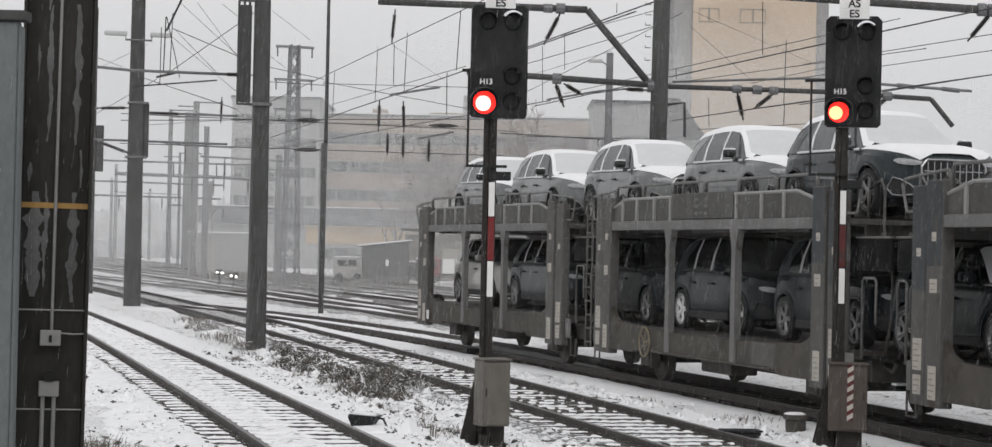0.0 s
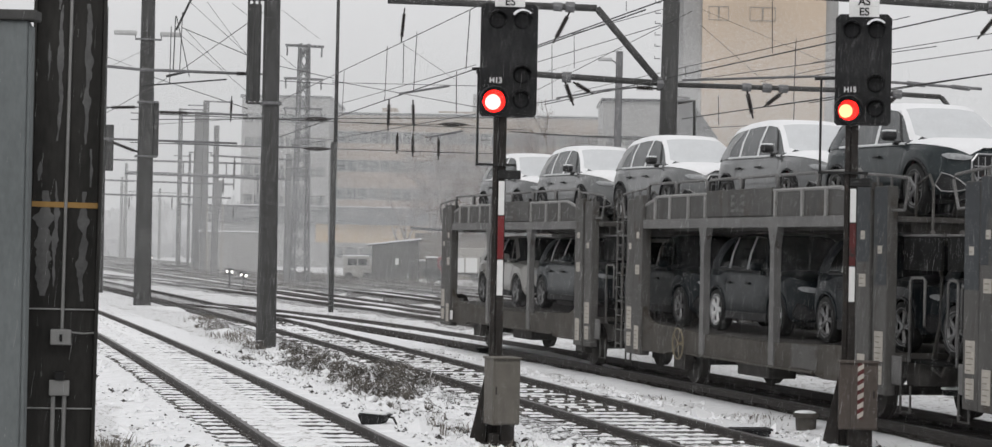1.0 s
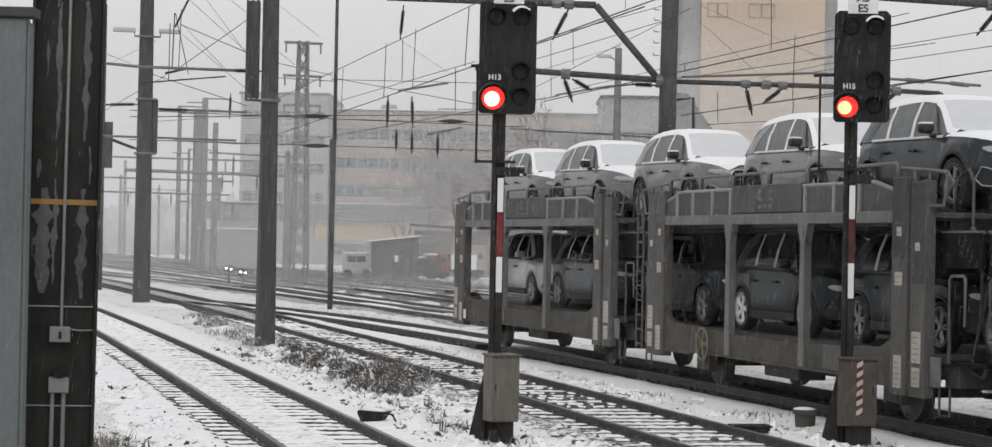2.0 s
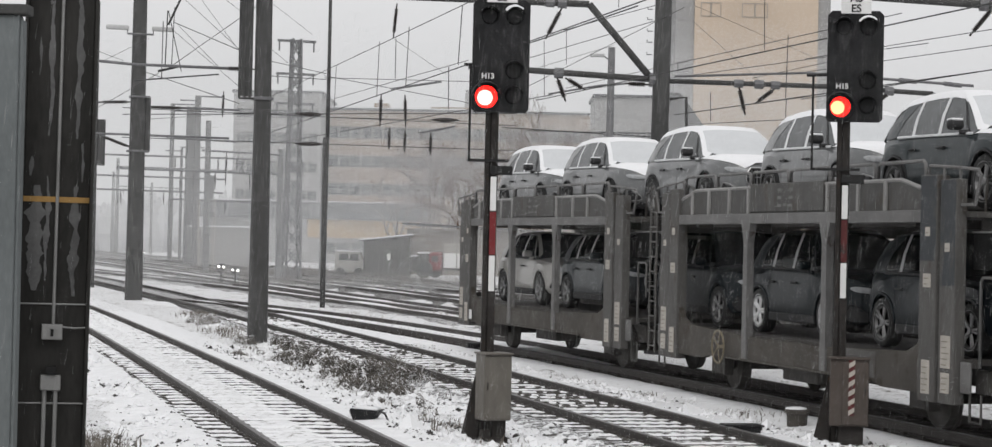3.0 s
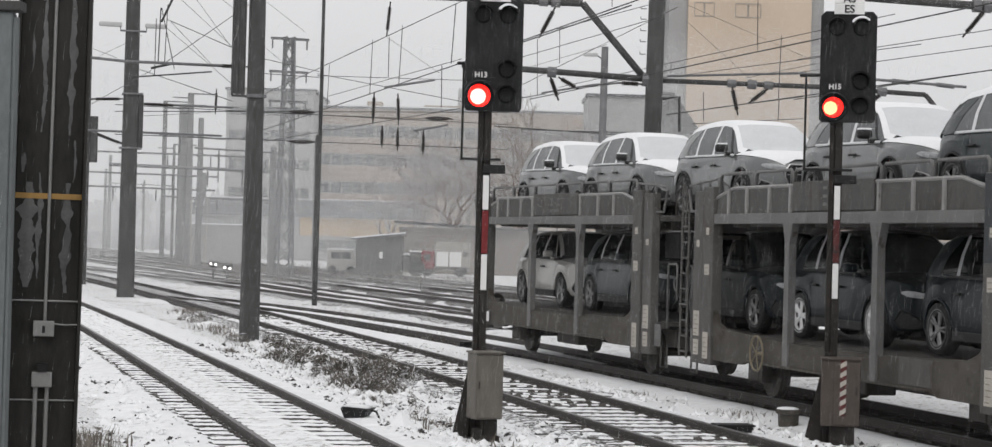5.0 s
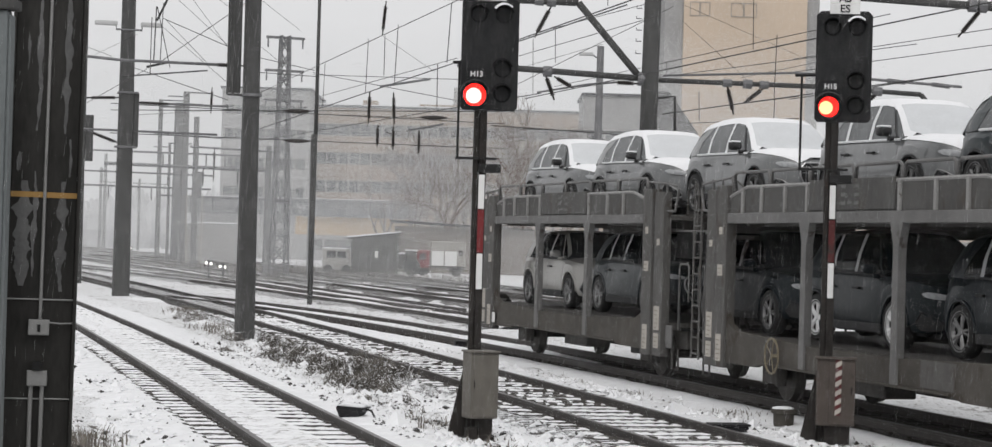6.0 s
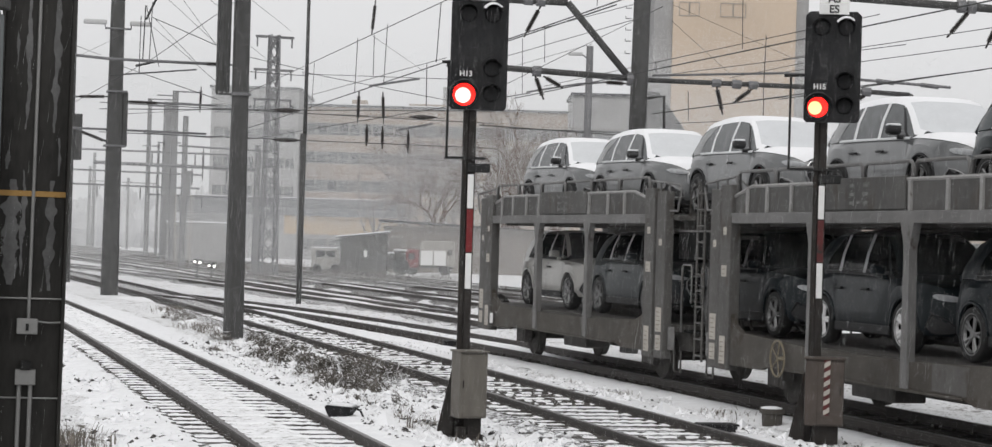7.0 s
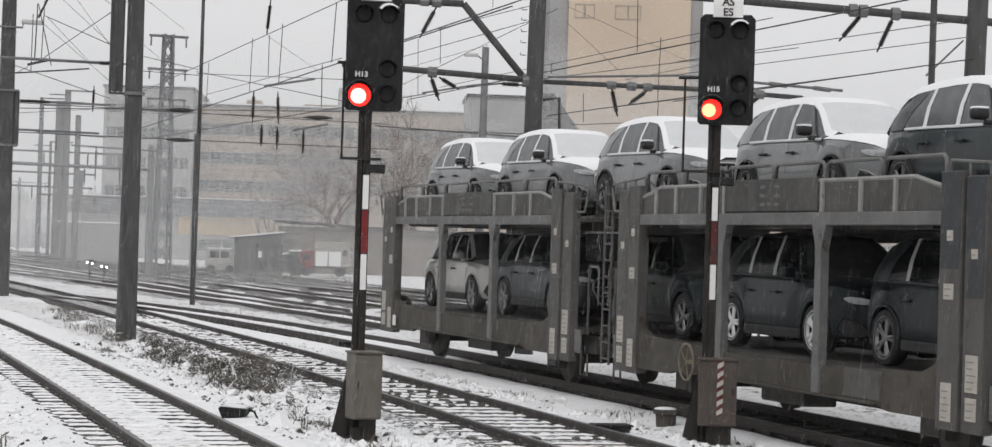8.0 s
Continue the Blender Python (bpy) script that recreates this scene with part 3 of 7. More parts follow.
def build_signal(name_text, plates, at, w, lens_r, core, label, turn=0.0, stripes=False, px=-0.09, rod=0.30):
    """A colour light signal: tall black head on a striped pole, with its cabinet at the foot."""
    s = thing("railway_signal", label, "railway signal", at, turn, group="main signals")
    base = at[2]
    zb, zt = 4.13 - base, 5.62 - base          # the head
    half = w / 2
    bm = bmesh.new()
    prism(bm, [(-half, zb + 0.04), (-half + 0.04, zb), (half - 0.04, zb), (half, zb + 0.04), (half, zt - 0.06), (half - 0.06, zt), (-half + 0.06, zt), (-half, zt - 0.06)], "y", -0.03, 0.05)
    head = part("head", bm, SIGNAL, s, "black signal head plate")
    part("rim", boxes((-half + 0.03, half - 0.03, 0.05, 0.22, zb + 0.05, zt - 0.05)), SIGNAL, head)
    k = w / 0.76
    for x, z, lit in ((-0.19 * k, zb + 0.20, True), (0.17 * k, zb + 0.22, False), (0.17 * k, zb + 0.55, False), (-0.16 * k, zt - 0.22, False), (0.17 * k, zt - 0.22, False)):
        bm = bmesh.new()
        q = 1.72 if lit else 1.0
        lathe(bm, [(0.10 * q, 0.0), (0.11 * q, -0.02), (0.10 * q, -0.03), (0.088 * q, -0.028)], (x, -0.03, z), "y", 24)
        part("lens_ring", bm, SIGNAL if lit else VISOR, head, smooth=True)
        bm = bmesh.new()
        # lit lens drawn wider: the halo of glow is built into the disc
        q = (1.64 if core is RED_CORE else 1.5) if lit else 1.0
        lathe(bm, [(0.001, -0.036), (0.05 * q, -0.034), (0.09 * q, -0.0325)], (x, -0.03, z), "y", 24)
        part("lens", bm, RED_GLOW if lit else LENS, head, "glowing red lens, widened to hold its halo" if lit else "dark unlit lens")
        if lit:
            bm = bmesh.new()
            dx = -0.015 if core is RED_CORE else -0.035
            lathe(bm, [(0.001, -0.052), (0.04, -0.050), (lens_r, -0.040), (lens_r, -0.036)], (x + dx, -0.03, z - 0.012), "y", 20)
            part("lamp", bm, core, head, "bright lamp in the lens")
        # visor: an arched hood with snow on top
        vr = 0.19 if lit else 0.125
        part("visor", hood(x, z, vr, 0.0, 0.012, 0.08, 0.92), SIGNAL if lit else VISOR, head)
        if not lit and x > 0 and z > zb + 0.7:
            part("visor_snow", hood(x, z, vr + 0.008, 0.006, 0.02, 0.25, 0.82), SNOW, head, "snow on the visor")
    text_part("number_plate", name_text, 0.10 * k, head, (-0.17 * k, -0.034, zb + 0.475), PLATE_WHITE)
    z = zt - 0.04
    for txt in plates:
        pl = part("marker_plate", rboxes(0.006, (-0.20, 0.20, -0.055, -0.040, z, z + 0.135)), PLATE_WHITE, s, "white plate with black letters")
        text_part("letters", txt, 0.145, pl, (0, -0.0585, z + 0.066), BLACK)
        z += 0.137
    # pole: two channels, with bracing
    for x0, x1 in ((px - 0.088, px - 0.026), (px - 0.01, px + 0.085)):
        part("pole", rboxes(0.005, (x0, x1, 0.06, 0.16, 0.0, zb + 0.3)), POLE, s)
    part("pole_web", boxes((px - 0.04, px + 0.0, 0.09, 0.12, 0.0, zb + 0.3)), POLE, s)
    part("mast_plate", boxes((px - 0.008, px + 0.070, 0.038, 0.055, 3.03, 3.48)), PLATE_WHITE, s, "white stripe on the pole")
    part("mast_plate", boxes((px - 0.010, px + 0.072, 0.038, 0.055, 2.45, 3.015)), RED_DARK if stripes else PLATE_RED, s, "dark red stripe on the pole")
    part("mast_plate", boxes((px - 0.008, px + 0.070, 0.038, 0.055, 1.965, 2.435)), PLATE_WHITE, s, "white stripe on the pole")
    bm = bmesh.new()
    prism(bm, [(px - 0.05, 0.92), (px + 0.10, 0.92), (px + 0.025, 1.04)], "y", 0.03, 0.05)
    part("warning_sign", bm, ORANGE, s, "small orange warning triangle")
    # footboard bracket with the ladder rod on its side
    part("bracket", boxes((px - rod - 0.02, px + 0.22, 0.0, 0.2, 3.68, 3.71)), BLACK, s)
    part("bracket_box", rboxes(0.01, (px - 0.02, px + 0.28, 0.02, 0.2, 3.51, 3.625)), BLACK, s)
    bm = bmesh.new()
    tube(bm, (px - rod, 0.1, 3.68), (px - rod, 0.1, 4.95), 0.016, n=6)
    tube(bm, (px - rod - 0.09, 0.1, 4.96), (px + 0.1, 0.1, 4.98), 0.024, n=6)
    part("ladder_rod", bm, BLACK, s)
    # foot
    bm = bmesh.new()
    prism(bm, [(px - 0.34, 0.0), (px - 0.12, 0.0), (px - 0.06, 1.0), (px - 0.12, 1.0)], "y", 0.05, 0.10)
    prism(bm, [(px + 0.02, 0.0), (px + 0.24, 0.0), (px + 0.12, 0.35), (px + 0.02, 0.35)], "y", 0.05, 0.12)
    box(bm, px - 0.32, px + 0.26, -0.06, 0.2, -0.03, 0.02)
    box(bm, px - 0.16, px + 0.2, 0.125, 0.14, 0.0, 0.4)
    part("foot", bm, POLE, s)
    cab = thing("signal_cabinet", "grey-brown steel cabinet hung on the signal's foot" if not stripes else "brown steel cabinet with a red and white striped edge", "cabinet", (0, 0, 0))
    cab.matrix_world = s.matrix_world @ Matrix.Translation((0, 0, 0))
    m = CABINET_BROWN if stripes else CABINET
    if not stripes:      # a slimmer cabinet, turned on its foot
        cab.matrix_world = s.matrix_world @ pose(-0.015, -0.13, 0, 0, 0, 17)
    x0, x1, y0, y1, top = (-0.25, 0.26, -0.30, 0.03, 1.16) if stripes else (-0.19, 0.19, -0.17, 0.17, 1.14)
    part("body", rboxes(0.012, (x0, x1, y0, y1, 0.28, top)), m, cab)
    part("door", rboxes(0.008, (x0 + 0.16 if stripes else x0 + 0.02, x1 - 0.005, y0 - 0.018, y0, 0.30, top - 0.03)), m, cab)
    part("lid", rboxes(0.01, (x0 - 0.02, x1 + 0.02, y0 - 0.03, y1 + 0.02, top, top + 0.025)), m, cab)
    part("latch", rboxes(0.006, (x0 + 0.03, x0 + 0.05, y0 - 0.032, y0 - 0.016, 0.68, 0.78)) if not stripes else rboxes(0.006, (x1 - 0.06, x1 - 0.04, y0 - 0.032, y0 - 0.016, 0.70, 0.80)), POLE, cab, "dark latch")
    part("plinth", rboxes(0.01, (-0.13, 0.20, -0.2, 0.03, -0.03, 0.285)) if stripes else rboxes(0.01, (-0.03, 0.16, -0.08, 0.08, -0.03, 0.285), (-0.06, 0.18, -0.11, 0.10, -0.03, 0.06)), POLE, cab)
    if not stripes:
        part("cable_box", rboxes(0.012, (-0.17, -0.06, -0.10, 0.02, -0.02, 0.16)), POLE, cab, "dark cable box at the foot")
    if stripes:
        for i in range(6):
            z0 = 0.42 + i * 0.125
            bm = bmesh.new()
            prism(bm, [(-0.005, z0), (0.075, z0 + 0.05), (0.075, z0 + 0.115), (-0.005, z0 + 0.065)], "y", -0.324, -0.3185)
            part("stripe", bm, LABEL, cab)
        part("stripe_back", boxes((-0.006, 0.076, -0.3215, -0.3185, 0.42, 1.16)), RED_DARK, cab)
    return s


build_signal("H13", ("ES",), (-0.06, 28.4, Z_GROUND), 0.755, 0.102, RED_CORE, "black railway signal showing red on a striped pole", 4.0)
build_signal("H15", ("ES", "AS"), (4.69, 28.8, Z_GROUND), 0.745, 0.090, AMBER_CORE, "black railway signal with plates above, showing red", -8.0, True, -0.13, 0.42)


# ---- masts and portals ----
FRAME_GREY = mat("grey lamp housing", (0.45, 0.45, 0.45), 0.6, scale=5, spread=0.12)


def build_mast(x, y, w0, w1, h, label, concrete=MAST):
    m = thing("catenary_mast", label, "mast", (x, y, Z_GROUND - 0.02), 14.0, group="catenary masts")
    bm = bmesh.new()
    for a in range(1):
        lo = [bm.verts.new((sx * w0 / 2, sy * w0 / 2, 0)) for sx, sy in ((-1, -0.8), (-0.8, -1), (0.8, -1), (1, -0.8), (1, 0.8), (0.8, 1), (-0.8, 1), (-1, 0.8))]
        hi = [bm.verts.new((sx * w1 / 2, sy * w1 / 2, h)) for sx, sy in ((-1, -0.8), (-0.8, -1), (0.8, -1), (1, -0.8), (1, 0.8), (0.8, 1), (-0.8, 1), (-1, 0.8))]
        for i in range(8):
            j = (i + 1) % 8
            bm.faces.new((lo[i], lo[j], hi[j], hi[i]))
        bm.faces.new(hi)
        bm.faces.new(lo[::-1])
    part("shaft", bm, concrete, m)
    return m


m2 = build_mast(-5.97, 53.0, 0.46, 0.32, 10.4, "dark concrete catenary mast with a narrow panel frame on its side")
bm = bmesh.new()
for x in (-0.60, -0.47, -0.34, -0.20):
    tube(bm, (x, -0.1, 6.05), (x, -0.1, 8.6), 0.03, n=6)
tube(bm, (-0.60, -0.1, 6.05), (-0.2, -0.1, 6.05), 0.03, n=6)
tube(bm, (-0.60, -0.1, 8.6), (-0.2, -0.1, 8.6), 0.03, n=6)
part("weight_guide", bm, MAST, m2, "narrow steel frame of tension weights")
part("tension_weight", rboxes(0.02, (-0.56, -0.28, -0.10, 0.0, 6.1, 8.5)), MAST, m2)
part("collar", rboxes(0.01, (-0.24, 0.24, -0.24, 0.24, 6.02, 6.1)), STEEL, m2)

m1 = build_mast(-14.68, 86.0, 0.66, 0.50, 13.5, "dark concrete catenary mast with a side box and double lamp")
part("side_box", rboxes(0.02, (0.30, 0.50, -0.2, 0.2, 6.0, 8.15)), MAST, m1, "dark box on the mast")
part("collar", rboxes(0.01, (-0.40, 0.46, -0.34, 0.34, 5.95, 6.03)), STEEL, m1)
part("collar", rboxes(0.01, (-0.34, 0.46, -0.34, 0.34, 8.12, 8.2)), STEEL, m1)
bm = bmesh.new()
bent(bm, [(-0.50, -0.3, 10.95), (-0.50, -0.3, 10.66), (0.52, -0.3, 10.66), (0.52, -0.3, 10.95)], 0.045, n=6)
part("lamp_arm", bm, STEEL, m1)
for x0, x1 in ((-1.35, -0.45), (0.47, 1.3)):
    bm = rboxes(0.05, (x0, x1, -0.45, -0.15, 10.80, 10.98))
    part("lamp_head", bm, FRAME_GREY, m1, "pale flat lamp head")

# thin pole with a stouter lower part
p3 = thing("thin_pole", "thin steel pole with a thicker lower part", "pole", (-6.78, 82.0, Z_GROUND), 0)
bm = bmesh.new()
tube(bm, (0, 0, 0), (0, 0, 6.5), 0.10, 0.12, n=10)
part("lower_tube", bm, MAST, p3, smooth=True)
bm = bmesh.new()
tube(bm, (0.05, 0, 6.4), (0.05, 0, 13.0), 0.075, 0.06, n=8)
part("upper_tube", bm, MAST, p3, smooth=True)


def build_lattice(x, y, h, w0, w1, label, arms):
    m = thing("lattice_mast", label, "lattice mast", (x, y, Z_GROUND), 20, group="catenary masts")
    bays = 14
    def corner(i, sx, sy):
        k = i / bays
        w = w0 + (w1 - w0) * k
        return (sx * w / 2, sy * w / 2, h * k)
    for sx, sy in ((-1, -1), (1, -1), (1, 1), (-1, 1)):
        bm = bmesh.new()
        tube(bm, corner(0, sx, sy), corner(bays, sx, sy), 0.075, n=5)
        part("leg", bm, STEEL, m)
    sides = ((-1, -1), (1, -1), (1, 1), (-1, 1))
    for i in range(bays):
        for a, b in zip(sides, sides[1:] + sides[:1]):
            for p, q in ((a, b), (b, a)):
                bm = bmesh.new()
                tube(bm, corner(i, *p), corner(i + 1, *q), 0.04, n=4)
                part("brace", bm, STEEL, m)
    for z, a, b in arms:
        bm = bmesh.new()
        box(bm, -a, b, -0.12, 0.12, z, z + 0.14)
        for x0 in (-a + 0.1, b - 0.1):
            tube(bm, (x0, 0, z), (x0, 0, z - 0.55), 0.05, n=6)
        part("cross_arm", bm, STEEL, m)
    return m


build_lattice(-12.68, 130.0, 14.7, 0.95, 0.5, "grey steel lattice mast with three cross arms", ((14.5, 1.15, 1.2), (12.5, 1.2, 1.2), (10.7, 1.2, 1.2)))


# ---- overhead line gear ----
def wire(a, b, r=0.014, sag=0.0):
    bm = bmesh.new()
    a, b = Vector(a), Vector(b)
    pts = [a.lerp(b, i / 6) - Vector((0, 0, sag * (1 - (i / 3 - 1) ** 2))) for i in range(7)]
    bent(bm, pts, r * 0.72, n=5)
    return one("overhead_wire", bm, WIRE, "dark thin overhead line wire above the tracks", "wire", group="overhead wires")


def dropper(line, a, b):
    """A thin dropper hanging from a carrying wire down to a contact wire."""
    bm = bmesh.new()
    tube(bm, a, b, 0.009, n=4)
    part("dropper", bm, WIRE, line)


def insulator(parent, a, b, r=0.07):
    """A ribbed dark insulator on a rod."""
    a, b = Vector(a), Vector(b)
    q = (b - a).to_track_quat("Z", "Y")
    ln = (b - a).length
    bm = bmesh.new()
    tube(bm, (0, 0, 0), (0, 0, ln), r * 0.35, n=6)
    k = max(5, int(ln / 0.07))
    prof = []
    for i in range(k):
        z = ln * (0.16 + 0.68 * i / k)
        prof += [(r * 0.55, z), (r, z + 0.02), (r * 0.6, z + 0.04)]
    lathe(bm, prof, (0, 0, 0), "z", 8)
    bm.transform(Matrix.Translation(a) @ q.to_matrix().to_4x4())
    return part("insulator", bm, INSUL, parent, "dark ribbed insulator")


# portal with the big mast behind the car train
portal = thing("catenary_portal", "grey steel portal with tube arms and insulators over the tracks", "catenary portal")
bm = bmesh.new()
tube(bm, (3.72, 52.0, Z_GROUND - 0.05), (3.84, 52.0, 12.0), 0.23, 0.20, n=10)
part("mast", bm, MAST, portal, smooth=True)
for pts, r in (([(-0.89, 52, 6.67), (0.54, 52, 6.61), (3.6, 52, 6.45)], 0.075), ([(-3.07, 52, 8.34), (0.52, 52, 8.27), (2.0, 52, 8.24)], 0.085),
               ([(2.0, 52, 8.24), (3.6, 52, 6.40)], 0.085), ([(4.0, 52, 6.42), (7.8, 52, 6.37), (10.36, 52, 6.25)], 0.06), ([(10.36, 52, 6.25), (10.9, 52, 5.6)], 0.06),
               ([(4.0, 52, 5.98), (4.4, 52, 6.04), (4.42, 52, 5.2)], 0.035)):
    bm = bmesh.new()
    bent(bm, pts, r, n=8)
    part("tube_arm", bm, MAST, portal, smooth=True)
for x, z, r in ((1.30, 6.56, 0.13), (1.35, 8.26, 0.13), (1.05, 8.26, 0.11), (5.66, 6.40, 0.10), (6.55, 6.38, 0.10), (6.15, 6.39, 0.11), (9.3, 6.30, 0.11), (3.6, 6.44, 0.17)):
    bm = bmesh.new()
    tube(bm, (x - 0.11, 52, z), (x + 0.11, 52, z - 0.01), r, n=8)
    part("clamp", bm, STEEL, portal)
for a, b in (((1.35, 52, 8.15), (0.96, 52, 7.37)), ((1.25, 52, 6.48), (1.48, 52, 5.87)), ((1.46, 52, 6.44), (1.95, 52, 6.16)), ((5.66, 52, 6.35), (5.83, 52, 5.64)), ((6.55, 52, 6.3), (6.07, 52, 5.92)), ((2.9, 52, 6.34), (3.5, 52, 6.32)), ((9.3, 52, 6.25), (9.0, 52, 6.0))):
    insulator(portal, a, b)
bm = bmesh.new()
bent(bm, [(1.06, 52, 6.04), (2.33, 52, 6.28), (2.9, 52, 6.33)], 0.025, n=6)
part("steady_arm", bm, STEEL, portal)
for z in (7.05, 7.35, 7.62, 7.9, 8.15, 8.4, 8.65):
    bm = bmesh.new()
    bent(bm, [(3.55, 52, z), (3.42, 52, z), (3.42, 52, z + 0.06)], 0.012, n=4)
    part("step_iron", bm, STEEL, portal)

portal = thing("catenary_portal", "grey steel portal arm reaching from a thick mast", "catenary portal")
bm = bmesh.new()
tube(bm, (14.45, 52.0, Z_GROUND - 0.05), (14.72, 52.0, 12.0), 0.27, 0.24, n=10)
part("mast", bm, MAST, portal, smooth=True)
bm = bmesh.new()
bent(bm, [(3.9, 52, 8.80), (8.89, 52, 8.57), (14.42, 52, 8.30), (19.0, 52, 8.1)], 0.10, n=8)
part("tube_arm", bm, MAST, portal, smooth=True)
for a, b in (((11.8, 52, 8.40), (11.22, 52, 7.67)), ((12.57, 52, 8.36), (12.17, 52, 7.44))):
    insulator(portal, a, b, 0.075)
for x, z in ((11.55, 8.44), (11.8, 8.43), (12.6, 8.39)):
    bm = bmesh.new()
    tube(bm, (x - 0.1, 52, z), (x + 0.1, 52, z), 0.16, n=8)
    part("clamp", bm, STEEL, portal)
bm = bmesh.new()
tube(bm, (14.3, 52, 7.8), (13.4, 52, 6.9), 0.025, n=5)
part("stay", bm, STEEL, portal)

rod = thing("cantilever_rod", "dark straight steel rod of the overhead line", "rod")
bm = bmesh.new()
tube(bm, (6.74, 48.0, 6.36), (10.47, 48.0, 6.15), 0.035, n=6)
for x, z in ((9.0, 6.23), (10.0, 6.17)):
    tube(bm, (x - 0.2, 48.0, z + 0.02), (x + 0.2, 48.0, z - 0.02), 0.055, n=6)
part("tube", bm, STEEL, rod)
bm = bmesh.new()
bent(bm, [(6.74, 48.0, 6.36), (4.1, 51.8, 6.52)], 0.03, n=6)
part("arm", bm, STEEL, rod)
bm = bmesh.new()
tube(bm, (11.95, 46.0, Z_GROUND - 0.05), (12.0, 46.0, 11.0), 0.075, n=8)
one("steel_pole", bm, MAST, "dark thin steel pole behind the car train", "pole", smooth=True)

lm = thing("lamp_mast", "grey concrete mast with a small street lamp", "lamp mast", (3.52, 72.0, Z_GROUND), 0)
bm = bmesh.new()
tube(bm, (0, 0, 0), (0.04, 0, 9.25), 0.15, 0.12, n=10)
part("shaft", bm, STEEL, lm, smooth=True)
bm = bmesh.new()
tube(bm, (0, 0, 8.8), (-0.25, 0, 8.98), 0.025, n=6)
part("arm", bm, STEEL, lm)
part("lamp_head", rboxes(0.03, (-0.68, -0.2, -0.12, 0.12, 8.92, 9.03)), FRAME_GREY, lm)


def cantilever(mast, tubes_, ins, r=0.05):
    """Tube arms and insulators fixed to a mast, given by their places in the yard."""
    made = []
    for pts in tubes_:
        bm = bmesh.new()
        bent(bm, pts, r, n=6)
        made.append(part("tube_arm", bm, STEEL, mast, smooth=True))
    for a, b in ins:
        made.append(insulator(mast, a, b, r * 1.6))
    for ob in made:
        ob.matrix_parent_inverse = mast.matrix_basis.inverted()


cantilever(m2, [[(-11.2, 53, 6.78), (-9.21, 53, 6.62), (-6.75, 53, 6.57)]], [((-6.95, 53, 6.57), (-6.15, 53, 6.56))], 0.04)
cantilever(m1, [[(-18.4, 86, 7.55), (-16.2, 86, 7.70)], [(-13.0, 86, 7.54), (-10.6, 86, 7.5)], [(-19.5, 86, 6.66), (-16.43, 86, 6.45), (-11.0, 86, 6.36)], [(-16.2, 86, 6.4), (-15.0, 86, 5.95)]],
           [((-16.3, 86, 7.70), (-14.9, 86, 7.74)), ((-14.4, 86, 7.56), (-12.7, 86, 7.53)), ((-16.2, 86, 6.38), (-14.9, 86, 5.9))], 0.05)
for a, b in (((-9.59, 60, 8.4), (-9.6, 60, 6.79)), ((-9.28, 60, 8.8), (-9.33, 60, 7.1)), ((-9.45, 60, 8.7), (-9.05, 60, 7.0))):
    wire(a, b, 0.018)
wire((-9.7, 60, 7.0), (-9.1, 60, 7.15), 0.05)
wire((-10.4, 60, 6.72), (-8.0, 60, 6.95), 0.03)
wire((-8.95, 60, 9.4), (-9.45, 60, 8.3), 0.045)
wire((0.84, 56.13, 6.16), (8.9, 27.8, 6.27), 0.018)
carrier_right = wire((1.78, 62.52, 6.96), (7.69, 41.79, 7.05), 0.012)
wire((2.92, 67.86, 7.38), (9.09, 46.22, 6.91), 0.013)
wire((4.11, 52.0, 5.60), (8.56, 36.7, 5.59), 0.016)
wire((7.6, 54.54, 7.25), (11.45, 41.04, 7.09), 0.013)
wire((7.85, 56.24, 7.06), (11.82, 42.32, 6.88), 0.013)
wire((6.65, 48.2, 5.78), (10.12, 36.03, 5.84), 0.016)
wire((-0.14, 43.43, 6.26), (2.45, 34.32, 6.43), 0.017)
wire((-0.64, 57.59, 6.98), (3.33, 43.65, 7.09), 0.012)
wire((0.59, 53.76, 6.35), (3.58, 43.29, 7.24), 0.010)
carrier_left = wire((-7.28, 65.4, 6.64), (-0.06, 40.05, 7.21), 0.013)
wire((-7.28, 63.96, 5.43), (1.93, 31.61, 5.94), 0.016)
wire((-8.27, 76.69, 5.78), (0.98, 44.22, 5.48), 0.014)
wire((-9.4, 60, 7.1), (-6.2, 53.0, 8.1), 0.014)
wire((-15.0, 86, 7.0), (-11.0, 100, 8.3), 0.015)
wire((-6.9, 82, 8.575), (-1.2, 82, 8.55), 0.016)
wire((-6.9, 82, 8.65), (-1.2, 78, 7.46), 0.016)
for a, b in (((-3.23, 54.9, 7.49), (-3.27, 54.9, 6.08)), ((-2.64, 51.6, 7.27), (-2.64, 51.6, 6.30)), ((-2.24, 49.6, 7.35), (-2.29, 49.6, 5.97)), ((-0.87, 42.3, 7.08), (-0.93, 42.3, 5.90)), ((-5.13, 65.2, 7.66), (-5.17, 65.2, 6.31)), ((-1.15, 43.7, 5.97), (-1.14, 43.7, 5.11)), ((1.68, 59.8, 8.40), (1.70, 59.8, 7.43)), ((1.10, 61.7, 8.26), (1.14, 61.7, 6.66)), ((2.91, 55.8, 8.86), (2.91, 55.8, 8.60)), ((5.63, 46.9, 7.92), (5.65, 46.9, 6.76)), ((6.02, 45.8, 6.98), (5.99, 45.8, 5.63)), ((4.16, 51.8, 6.87), (4.17, 51.8, 6.60)), ((4.78, 49.9, 6.02), (4.80, 49.9, 5.35)), ((6.02, 45.9, 5.62), (6.01, 45.9, 5.16))):
    dropper(carrier_left if b[0] < 0.5 else carrier_right, a, b)
